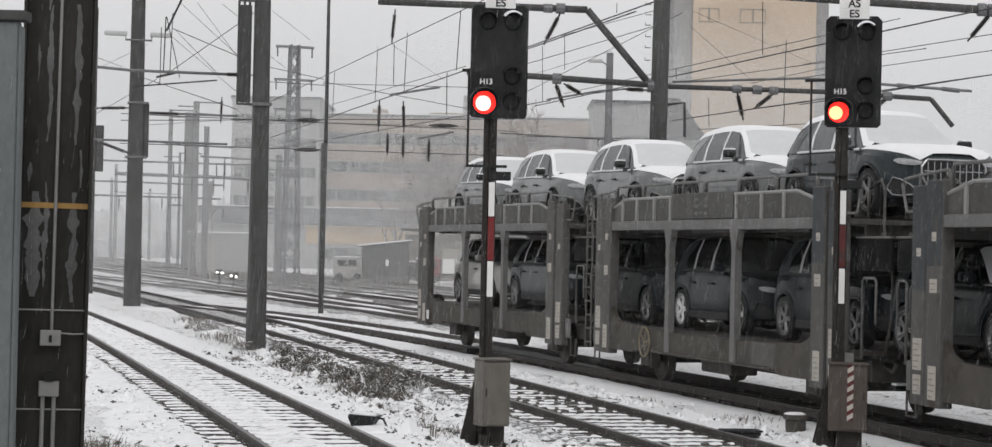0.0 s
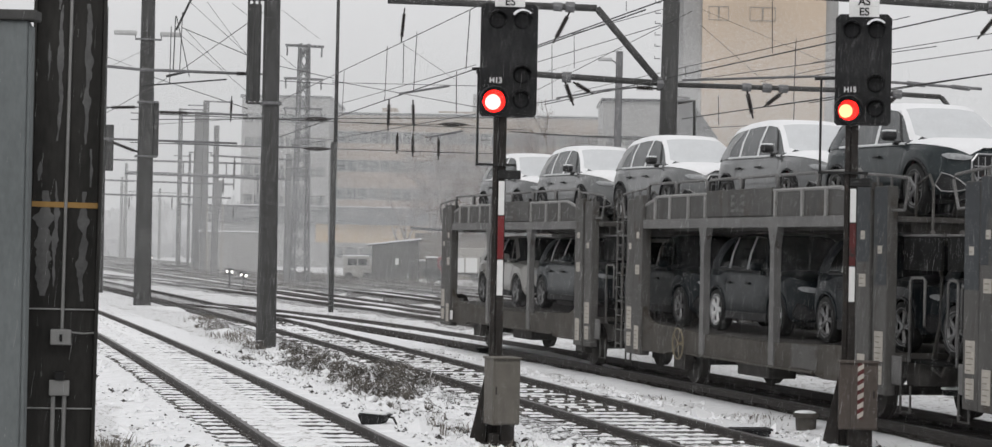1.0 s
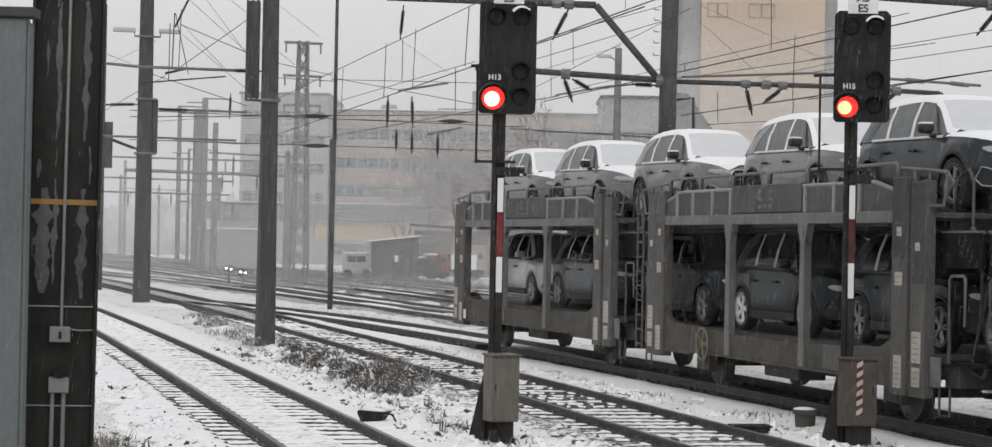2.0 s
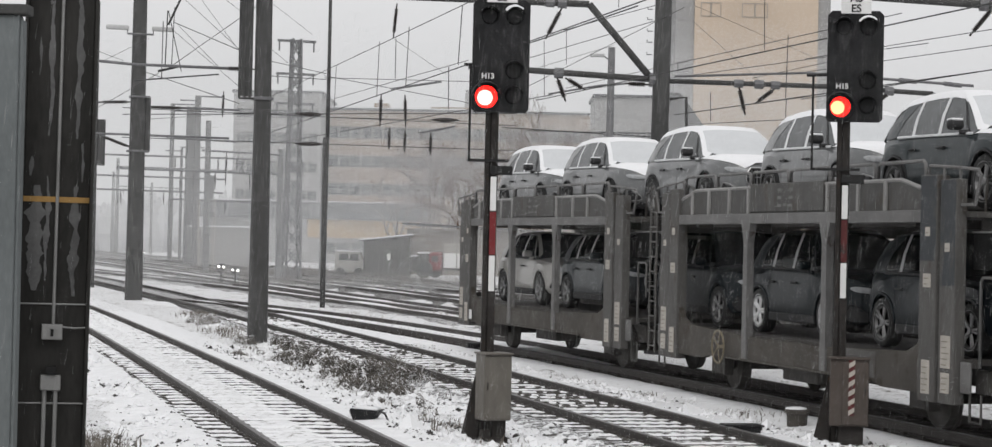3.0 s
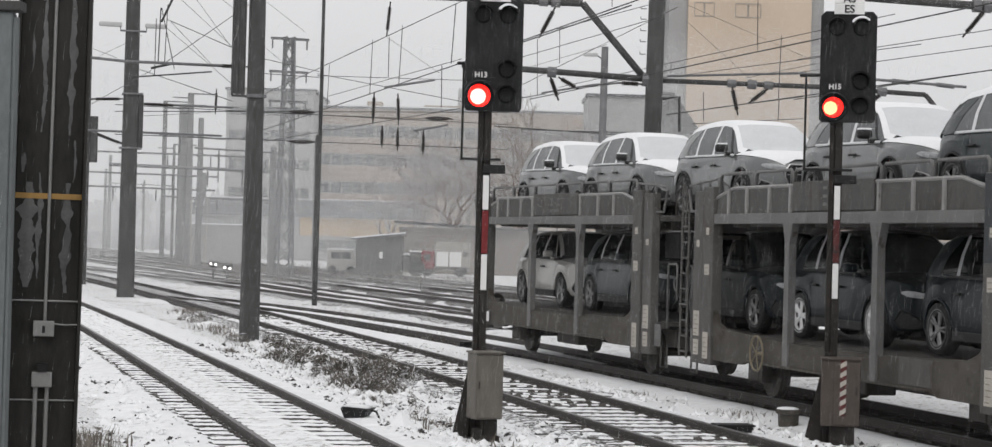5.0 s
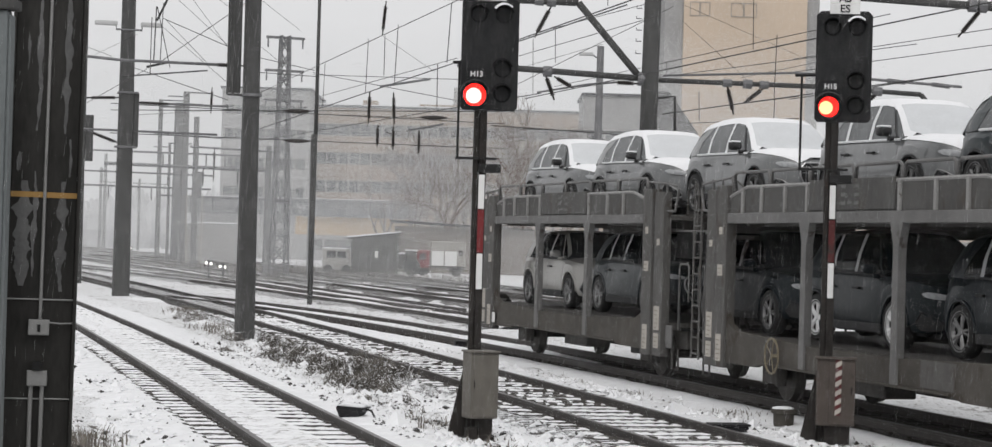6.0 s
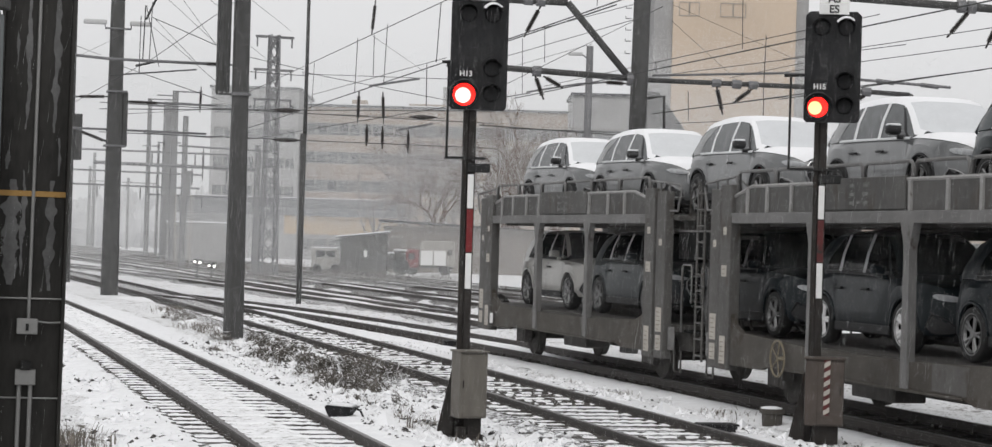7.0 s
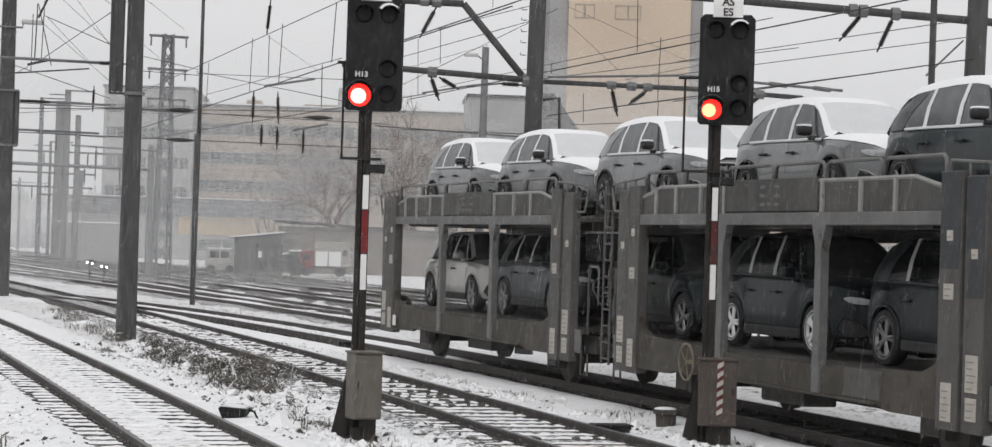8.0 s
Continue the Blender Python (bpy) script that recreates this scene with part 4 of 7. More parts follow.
wire((-4.93, 62.0, 6.47), (-0.78, 45.0, 6.22), 0.011)
wire((6.30, 72.0, 10.52), (9.26, 64.0, 8.12), 0.008)
# more wires of the spans over the yard
wire((-9.58, 62.0, 8.57), (-6.90, 56.0, 7.27), 0.017)
wire((-10.59, 70.0, 10.21), (-7.95, 64.0, 8.02), 0.011)
wire((-10.61, 74.0, 10.68), (-8.21, 66.0, 8.16), 0.011)
wire((-9.21, 70.0, 10.19), (-8.11, 66.0, 9.31), 0.011)
wire((-12.47, 80.0, 10.12), (-8.60, 70.0, 7.27), 0.012)
wire((-11.48, 75.0, 9.80), (-9.29, 70.0, 7.89), 0.012)
wire((-16.05, 95.0, 9.68), (-9.26, 75.0, 7.08), 0.022)
wire((-10.02, 62.0, 7.09), (-14.40, 75.0, 6.71), 0.013)
wire((-14.28, 75.0, 8.82), (-15.30, 86.0, 9.38), 0.014)
wire((-13.98, 84.0, 10.11), (-16.86, 90.0, 9.69), 0.010)
wire((-7.59, 70.0, 10.02), (-6.78, 75.0, 9.56), 0.009)
wire((-9.86, 90.0, 9.83), (-7.01, 84.0, 8.89), 0.020)
wire((-10.35, 90.0, 9.23), (-6.97, 86.0, 8.80), 0.020)
wire((-3.64, 70.0, 8.98), (-2.06, 75.0, 8.26), 0.009)
wire((1.66, 62.0, 8.60), (3.65, 52.0, 8.26), 0.013)
wire((-0.08, 80.0, 6.72), (5.37, 72.0, 6.06), 0.028)
wire((0.89, 82.0, 6.73), (5.57, 76.0, 6.39), 0.018)
wire((6.53, 75.0, 10.30), (8.27, 70.0, 7.91), 0.010)
wire((7.14, 62.0, 7.33), (8.21, 54.0, 7.16), 0.011)
wire((-9.03, 110.0, 8.67), (-1.72, 100.0, 8.05), 0.016)
wire((-9.85, 90.0, 10.34), (-8.91, 88.0, 9.60), 0.012)
wire((-9.47, 60.0, 8.70), (-9.51, 60.0, 7.16), 0.024)
wire((5.19, 60.0, 6.17), (7.11, 50.0, 5.98), 0.011)
wire((5.28, 58.0, 5.74), (7.41, 52.0, 5.59), 0.013)
wire((1.04, 68.0, 7.99), (3.12, 62.0, 8.19), 0.009)

# hanging insulators of the cross spans further off
span = thing("cross_span", "cross span of thin wires with hanging dark insulators", "cross span")
for a, b in (((-3.83, 75, 10.7), (-3.93, 75, 9.5)), ((-4.31, 75, 7.5), (-4.33, 75, 6.4)), ((-3.48, 75, 7.5), (-3.43, 75, 6.4)), ((-13.09, 100, 9.2), (-13.12, 100, 8.0)), ((-4.0, 75, 6.35), (-4.0, 75, 5.6)), ((-3.45, 75, 6.3), (-3.45, 75, 5.5)), ((-2.55, 75, 6.2), (-2.55, 75, 5.4))):
    insulator(span, a, b, 0.075)
for x, z in ((-8.18, 7.64), (-8.15, 6.39), (-2.47, 7.52)):
    bm = bmesh.new()
    lathe(bm, [(0.01, -0.62), (0.07, -0.35), (0.10, 0), (0.07, 0.35), (0.01, 0.62)], (x, 90, z), "x", 8)
    part("strain_insulator", bm, INSUL, span, smooth=True)
for z, dz in ((7.66, -0.2), (6.4, 0.1), (7.54, 0.2)):
    bm = bmesh.new()
    tube(bm, (-16.0, 90, z + dz), (0.5, 90, z - dz), 0.018, n=5)
    part("span_wire", bm, WIRE, span)
bm = bmesh.new()
bent(bm, [(-3.97, 75, 7.7), (-2.21, 75, 8.01)], 0.045, n=6)
part("steady_arm", bm, STEEL, span)
bm = bmesh.new()
bent(bm, [(-2.9, 75, 6.2), (-1.7, 75, 6.45)], 0.04, n=6)
part("steady_arm", bm, STEEL, span)

# far masts, one after another into the haze; beyond 110 m haze is in their colour
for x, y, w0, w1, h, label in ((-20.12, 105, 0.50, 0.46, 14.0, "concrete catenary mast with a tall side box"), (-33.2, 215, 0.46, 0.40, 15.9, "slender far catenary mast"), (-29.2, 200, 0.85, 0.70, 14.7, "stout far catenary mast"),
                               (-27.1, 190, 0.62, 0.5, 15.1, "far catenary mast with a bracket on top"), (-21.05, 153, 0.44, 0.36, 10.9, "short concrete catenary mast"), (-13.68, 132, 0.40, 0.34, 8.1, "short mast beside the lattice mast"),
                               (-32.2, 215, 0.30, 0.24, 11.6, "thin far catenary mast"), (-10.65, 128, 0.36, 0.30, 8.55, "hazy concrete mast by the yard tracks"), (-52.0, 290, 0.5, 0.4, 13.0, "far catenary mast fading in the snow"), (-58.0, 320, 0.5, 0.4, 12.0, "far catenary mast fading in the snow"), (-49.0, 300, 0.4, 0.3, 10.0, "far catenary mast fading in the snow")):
    m = build_mast(x, y, w0, w1, h, label, HAZED_MAST if y > 110 else MAST)
    if y == 105:
        part("side_box", rboxes(0.02, (0.25, 0.62, -0.2, 0.2, 6.0, 8.25)), MAST, m)
    if y == 153:
        part("side_box", rboxes(0.02, (0.1, 0.45, -0.2, 0.2, 5.2, 7.0)), HAZED_MAST, m)
    if y in (215, 190, 200):
        part("bracket", boxes((-0.1, 2.2, -0.05, 0.05, h - 0.12, h)), STEEL, m)
        part("bracket", boxes((-1.6, -0.1, -0.05, 0.05, h - 0.5, h - 0.4)), STEEL, m)
for x0, x1, y, z, r in ((-27.5, -16.0, 152.8, 7.1, 0.14), (-22.0, -17.2, 153, 7.05, 0.12), (-40, -22, 199.7, 9.8, 0.10), (-38.0, -24.5, 189.7, 7.6, 0.09), (-45, -26, 199.7, 6.6, 0.10), (-33.2, -22.0, 214.6, 8.9, 0.10), (-33.2, -20, 214.6, 6.0, 0.1), (-24.0, -19.0, 152.8, 9.3, 0.07), (-18.5, -13.0, 131.8, 7.6, 0.07), (-58.0, -48, 320, 9.6, 0.08)):
    c = thing("far_cross_arm", "far horizontal catenary arm in the snow haze", "catenary arm", group="far catenary arms")
    bm = bmesh.new()
    tube(bm, (x0, y, z + 0.1), (x1, y, z - 0.1), r, n=6)
    part("tube", bm, STEEL, c)
    k = 0
    while x0 + 1.5 + 4 * k < x1:
        insulator(c, (x0 + 1.5 + 4 * k, y, z), (x0 + 1.5 + 4 * k, y, z - 1.3), 0.09)
        k += 1
for k in range(9):
    y0 = 95 + 12 * k
    wire((20.2 - 0.285 * y0 - 30 + 4 * (k % 3), y0, 6.2 + 0.35 * (k % 4)), (20.2 - 0.285 * (y0 + 95) - 30 + 4 * (k % 3), y0 + 95, 6.3 + 0.4 * ((k + 1) % 4)), 0.03)

# ---- dwarf signals with two white lights ----
WHITE_GLOW = glow("white signal light", (1.0, 0.97, 0.92), 3.0)
for x, y, z in ((-15.62, 120, 0.0), (-15.20, 123, -0.23), (-35.1, 210, 0.0)):
    d = thing("dwarf_signal", "small black shunting signal with two white lights", "shunting signal", (x, y, Z_GROUND + z), 0, group="dwarf signals")
    part("housing", rboxes(0.03, (-0.23, 0.23, 0.0, 0.22, 0.76, 1.14)), SIGNAL, d)
    part("post", boxes((-0.05, 0.05, 0.05, 0.15, 0, 0.76)), SIGNAL, d)
    for dx, dz in ((-0.14, 0.97), (0.14, 0.93)):
        bm = bmesh.new()
        lathe(bm, [(0.001, -0.03), (0.065, -0.02), (0.07, 0.0)], (dx, -0.001, dz), "y", 12)
        part("lamp", bm, WHITE_GLOW, d, "lit white lamp")

# ---- buildings across the yard ----
PLASTER = mat("weathered cream plaster", (0.325, 0.258, 0.198), 0.9, scale=0.35, spread=0.14, fine=3, bump=0.1)
PLASTER_GREY = mat("grey plaster", (0.32, 0.318, 0.315), 0.9, scale=0.3, spread=0.14, fine=3, bump=0.1)
BEIGE = mat("beige tower panels", (0.53, 0.435, 0.345), 0.85, scale=0.15, spread=0.08, fine=2, bump=0.1)
FASCIA = mat("dark metal fascia", (0.10, 0.10, 0.105), 0.7, scale=0.4, spread=0.2, fine=4)
OCHRE = mat("ochre wall", (0.50, 0.36, 0.20), 0.9, scale=0.4, spread=0.15, fine=4)
PANE = mat("dull window pane", (0.075, 0.076, 0.078), 0.15, scale=0.5, spread=0.35, fine=3, bump=0, rnd=0.35)
FRAME = mat("grey-white window frame", (0.33, 0.31, 0.285), 0.6, scale=2, spread=0.1)
CORRUGATED = mat("dark corrugated sheet", (0.066, 0.062, 0.060), 0.6, 0.2, scale=1.0, spread=0.3, fine=10, stretch=(4, 4, 0.5))
ROOFING = mat("dark roofing felt", (0.06, 0.06, 0.062), 0.85, scale=0.8, spread=0.25)


def windows(parent, x0, x1, z0, z1, n, y):
    """A row of framed windows standing in a wall's recess; pane and frame are parts of each window."""
    step = (x1 - x0) / n
    for i in range(n):
        a, b = x0 + i * step + 0.02, x0 + (i + 1) * step - 0.02
        bm = bmesh.new()
        for r in ((a, a + 0.06, z0, z1), (b - 0.06, b, z0, z1), (a + 0.06, b - 0.06, z0, z0 + 0.07), (a + 0.06, b - 0.06, z1 - 0.07, z1)):
            box(bm, r[0], r[1], y - 0.05, y + 0.12, r[2], r[3])
        wn_ = part("window", bm, FRAME, parent)
        part("pane", boxes((a + 0.06, b - 0.06, y + 0.03, y + 0.06, z0 + 0.07, z1 - 0.07)), PANE, wn_)


def walled(parent, x0, x1, y0, y1, z1, bands, material, n):
    """A block whose front is built of spandrels and piers round open window bands."""
    z = Z_GROUND
    for b0, b1 in bands:
        part("wall", boxes((x0, x1, y0, y1, z, b0)), material, parent)
        part("recess", boxes((x0 + 0.3, x1 - 0.3, y0 + 0.35, y1 - 0.3, b0, b1)), FASCIA, parent)
        part("pier", boxes((x0, x0 + 0.3, y0, y1, b0, b1)), material, parent)
        part("pier", boxes((x1 - 0.3, x1, y0, y1, b0, b1)), material, parent)
        windows(parent, x0 + 0.3, x1 - 0.3, b0, b1, n, y0 + 0.18)
        z = b1
    part("wall", boxes((x0, x1, y0, y1, z, z1)), material, parent)
    part("roof_edge", boxes((x0 - 0.2, x1 + 0.2, y0 - 0.2, y1 + 0.2, z1, z1 + 0.3)), FASCIA, parent)
    part("roof_snow", boxes((x0 - 0.15, x1 + 0.15, y0 - 0.15, y1 + 0.15, z1 + 0.304, z1 + 0.42)), SNOW, parent)


b1 = thing("office_building", "long cream office building with rows of windows in snow haze", "building")
walled(b1, -21.6, 11.2, 260, 275, 18.1, ((7.8, 9.3), (11.2, 12.7), (14.65, 16.2)), PLASTER, 24)
part("roof_hut", boxes((-16.0, -14.2, 264, 268, 18.5, 19.3)), PLASTER, b1)
part("roof_hut", boxes((-9.0, -3.5, 264, 268, 18.5, 19.0)), PLASTER, b1)
bm = bmesh.new()
tube(bm, (-4.4, 266, 18.5), (-4.4, 266, 21.3), 0.55, 0.45, n=10)
part("chimney", bm, PLASTER_GREY, b1)
b2 = thing("office_wing", "grey stair tower wing of the office building", "building")
walled(b2, -32.0, -21.65, 254, 275, 19.6, ((3.2, 4.6), (6.8, 8.2), (10.2, 11.6), (13.6, 15.0), (16.6, 17.8)), PLASTER_GREY, 8)
b3 = thing("annex", "low annex with a dark metal fascia and an ochre wall", "building")
part("wall", boxes((-33.0, -8.5, 238, 250, Z_GROUND, 2.6)), PLASTER_GREY, b3)
part("ochre_wall", boxes((-21.5, -8.5, 237.8, 250, 2.6, 4.6)), OCHRE, b3)
part("wall", boxes((-33.0, -21.6, 238, 250, 2.6, 4.6)), PLASTER_GREY, b3)
part("fascia", boxes((-33.4, -8.0, 237.2, 250.4, 4.6, 6.55)), FASCIA, b3)
part("roof_snow", boxes((-33.3, -8.1, 237.3, 250.3, 6.554, 6.63)), SNOW, b3)
windows(b3, -20.0, -10.0, 0.8, 2.2, 6, 237.9)
b4 = thing("tower_block", "tall beige tower block fading in the snow", "building")
part("wall", boxes((20.2, 33.4, 230, 246, Z_GROUND, 44)), BEIGE, b4)
part("stair_wall", boxes((18.2, 20.2, 230.6, 245, Z_GROUND, 44)), PLASTER_GREY, b4)
part("side_wall", boxes((33.4, 34.8, 230.6, 245, Z_GROUND, 44)), PLASTER_GREY, b4)
for k in range(5):
    z = 27.2 + 3.1 * k
    windows(b4, 20.8, 23.0, z, z + 1.5, 2, 229.98)
    windows(b4, 25.2, 28.0, z, z + 1.5, 2, 229.98)
b5 = thing("grey_block", "plain grey building block behind the masts", "building")
walled(b5, 9.3, 17.6, 220, 232, 17.6, ((13.0, 14.2),), PLASTER_GREY, 4)
# added, mostly unseen: puts a beige tone behind the wagon openings
b9 = thing("warehouse", "long low beige block added behind the car train", "building")
walled(b9, 9.0, 75.0, 205, 215, 9.0, ((2.2, 3.6), (5.4, 6.8)), PLASTER, 26)
b6 = thing("gabled_shed", "dark gabled roof behind the car train", "building")
bm = bmesh.new()
prism(bm, [(11.2, 10.3), (14.4, 10.3), (12.3, 13.2), (11.2, 13.2)], "y", 150, 160)
part("roof", bm, mat("grey slate roof", (0.17, 0.17, 0.17), 0.85, scale=0.8, spread=0.2), b6)
part("wall", boxes((10.8, 14.2, 150.1, 160, Z_GROUND, 10.3)), PLASTER_GREY, b6)
b7 = thing("dark_block", "low dark grey block beside the tracks", "building")
part("wall", boxes((-27.5, -22.0, 190, 198, Z_GROUND, 3.3)), PLASTER_GREY, b7)
part("roof_snow", boxes((-27.6, -21.9, 189.9, 198.1, 3.304, 3.4)), SNOW, b7)
bb = thing("sign_frame", "empty white sign frame on posts", "sign", (-22.7, 165, Z_GROUND), 0)
for r in ((-0.65, -0.55, 2.3, 5.5), (0.55, 0.65, 2.3, 5.5), (-0.65, 0.65, 2.2, 2.35), (-0.62, -0.5, 0.0, 2.2), (0.5, 0.62, 0.0, 2.2)):
    part("bar", boxes((r[0], r[1], -0.05, 0.05, r[2], r[3])), FRAME, bb)

sd = thing("shed", "dark corrugated shed with a sloping snow-edged roof", "shed", (-8.0, 150, Z_GROUND), 0)
bm = bmesh.new()
n = 26
front = []
for i in range(n):
    x0, x1 = -1.6 + 3.2 * i / n, -1.6 + 3.2 * (i + 1) / n
    front += [(x0, -0.04 * (i % 2)), (x1, -0.04 * (i % 2))]
prism(bm, front + [(1.6, 3.0), (-1.6, 3.0)], "z", 0, 2.55)
for v in bm.verts:
    if v.co.z > 1:
        v.co.z += 0.4 * (v.co.x + 1.6) / 3.2
part("wall", bm, CORRUGATED, sd)
bm = bmesh.new()
prism(bm, [(-1.95, 2.52), (1.75, 2.96), (1.75, 3.04), (-1.95, 2.60)], "y", -0.3, 3.2)
part("roof", bm, ROOFING, sd)
bm = bmesh.new()
prism(bm, [(-1.93, 2.605), (1.73, 3.045), (1.73, 3.13), (-1.93, 2.69)], "y", -0.28, 3.1)
part("roof_snow", bm, SNOW, sd)
part("notice", boxes((0.05, 0.28, -0.08, -0.045, 1.25, 1.7)), PLATE_WHITE, sd)
for x in (-1.1, -0.6, -0.3, 0.9):
    bm = bmesh.new()
    tube(bm, (x, -0.35, 0), (x + 0.12, -0.1, 1.6), 0.03, n=5)
    part("leaning_board", bm, STEEL, sd)
b8 = thing("workshop", "low grey workshop with a thin dark roof", "building", (0, 0, 0))
part("wall", boxes((-7.4, 6.0, 168, 180, Z_GROUND, 3.4)), mat("grey-beige workshop render", (0.21, 0.19, 0.17), 0.9, scale=0.5, spread=0.2, fine=4, bump=0.1), b8)
bm = bmesh.new()
prism(bm, [(-7.8, 3.75), (6.3, 3.2), (6.3, 3.3), (-7.8, 3.9)], "y", 167.4, 180.4)
part("roof", bm, ROOFING, b8)
part("canopy", boxes((-7.9, -5.9, 166.5, 168, 2.5, 2.6)), FRAME, b8)


BODY_DULL = mat("dull pale body panels", (0.30, 0.285, 0.26), 0.7, scale=2, spread=0.15)
CAB_RED = mat("faded red cab", (0.20, 0.04, 0.045), 0.6, scale=3, spread=0.25)


def wheel_on(t, x, y, r):
    bm = bmesh.new()
    lathe(bm, [(0.1, -0.14), (r - 0.02, -0.14), (r, 0), (r - 0.02, 0.14), (0.1, 0.14)], (x, y, r), "y", 16)
    part("wheel", bm, TYRE, t)


# a red machine, white boards and a pale panel, built as one lorry
def lorry(x, y):
    t = thing("lorry", "red machine, white boards and pale panel built as a parked lorry", "lorry", (x, y, Z_GROUND), 0)
    part("box_body", rboxes(0.05, (-0.95, 1.55, 0.0, 2.2, 0.7, 2.5)), BODY_DULL, t, "dull pale box body")
    for x0 in (-0.85, 0.10):
        part("panel", rboxes(0.02, (x0, x0 + 0.85, -0.03, -0.002, 0.75, 1.8)), PLATE_WHITE, t, "white side panel")
    part("side_mark", boxes((1.1, 1.4, -0.012, -0.002, 1.5, 1.9)), WAGON_DARK, t)
    part("cab", rboxes(0.12, (-1.95, -1.0, 0.1, 2.1, 0.45, 1.85)), CAB_RED, t, "faded red cab")
    part("cab_window", boxes((-1.75, -1.3, 0.06, 0.098, 1.15, 1.6)), GLASS, t)
    part("chassis", boxes((-1.8, 1.5, 0.3, 1.9, 0.55, 0.85)), WAGON_DARK, t)
    for x0 in (-1.5, 0.9):
        wheel_on(t, x0, 0.25, 0.48)


def tractor(x, y):
    t = thing("tractor", "dark parked tractor with snow on its bonnet", "tractor", (x, y, Z_GROUND), 0)
    bm = bmesh.new()
    prism(bm, [(-0.95, 0.45), (0.25, 0.45), (0.25, 1.5), (-0.05, 1.55), (-0.75, 1.35), (-0.95, 1.1)], "y", 0.3, 1.3)
    part("bonnet", bm, CORRUGATED, t)
    bm = bmesh.new()
    prism(bm, [(-0.9, 1.26), (-0.72, 1.36), (-0.05, 1.56), (0.22, 1.52), (0.1, 1.64), (-0.1, 1.66), (-0.75, 1.46)], "y", 0.3, 1.3)
    part("bonnet_snow", bm, SNOW_DIRTY, t)
    part("cab", rboxes(0.08, (0.25, 1.0, 0.1, 1.5, 0.5, 1.75)), WAGON_DARK, t)
    part("cab_roof", rboxes(0.05, (0.18, 1.06, 0.0, 1.6, 1.75, 1.86)), SNOW_DIRTY, t)
    for x0, r in ((-0.6, 0.42), (0.7, 0.62)):
        wheel_on(t, x0, 0.2, r)


def van(x, y):
    t = thing("van", "pale parked van with a snowy roof", "van", (x, y, Z_GROUND), 0)
    bm = bmesh.new()
    prism(bm, [(-1.05, 0.3), (1.05, 0.3), (1.05, 0.95), (0.85, 1.35), (0.72, 1.75), (-0.98, 1.78), (-1.05, 1.6)], "y", 0, 1.7)
    bmesh.ops.bevel(bm, geom=bm.edges[:], offset=0.05, segments=2, affect="EDGES")
    part("body", bm, PAINT_SILVER, t)
    part("window", boxes((-0.75, -0.1, -0.012, 0.002, 1.15, 1.6)), GLASS, t)
    part("window", boxes((0.0, 0.6, -0.012, 0.002, 1.15, 1.6)), GLASS, t)
    part("roof_snow", rboxes(0.03, (-0.97, 0.70, 0.05, 1.65, 1.782, 1.85)), SNOW, t)
    for x0 in (-0.65, 0.65):
        bm = bmesh.new()
        lathe(bm, [(0.1, -0.1), (0.31, -0.1), (0.33, 0), (0.31, 0.1), (0.1, 0.1)], (x0, 0.05, 0.33), "y", 16)
        part("wheel", bm, TYRE, t)


lorry(-3.25, 155.0)
tractor(-6.15, 152.6)
van(-10.7, 152.0)


# ---- bare trees ----
BARK = mat("grey brown bark", (0.098, 0.062, 0.042), 0.9, scale=6, spread=0.3)


def tree(x, y, h, seed, label):
    t = thing("bare_tree", label, "tree", (x, y, Z_GROUND - 0.05), 0, group="bare trees")
    rnd = random.Random(seed)
    trunk, twigs = bmesh.new(), bmesh.new()
    def grow(p, d, ln, r, depth):
        b = trunk if depth < 2 else twigs
        q = p
        for k in range(2):
            d = (d + Vector((rnd.uniform(-1, 1), rnd.uniform(-1, 1), rnd.uniform(-0.2, 0.5))) * 0.16).normalized()
            e = q + d * ln / 2
            tube(b, q, e, r * (1 - 0.18 * k), r * (0.82 - 0.18 * k), n=6 if depth < 2 else 3, cap=False)
            q = e
        if depth >= 6 or r < 0.006:
            return
        for k in range(rnd.choice((2, 3, 3)) if depth else 4):
            a = rnd.uniform(0, 6.283)
            tilt = rnd.uniform(0.35, 0.8)
            n_ = d.orthogonal().normalized()
            n_.rotate(Matrix.Rotation(a, 3, d))
            nd = (d * math.cos(tilt) + n_ * math.sin(tilt) + Vector((0, 0, 0.12))).normalized()
            grow(q if k < 2 else p.lerp(q, rnd.uniform(0.5, 0.9)), nd, ln * rnd.uniform(0.62, 0.82), r * rnd.uniform(0.5, 0.66), depth + 1)
    grow(Vector((0, 0, 0)), Vector((0, 0, 1)), h * 0.3, h * 0.022, 0)
    part("trunk", trunk, BARK, t)
    part("crown", twigs, BARK, t, "leafless twigs")


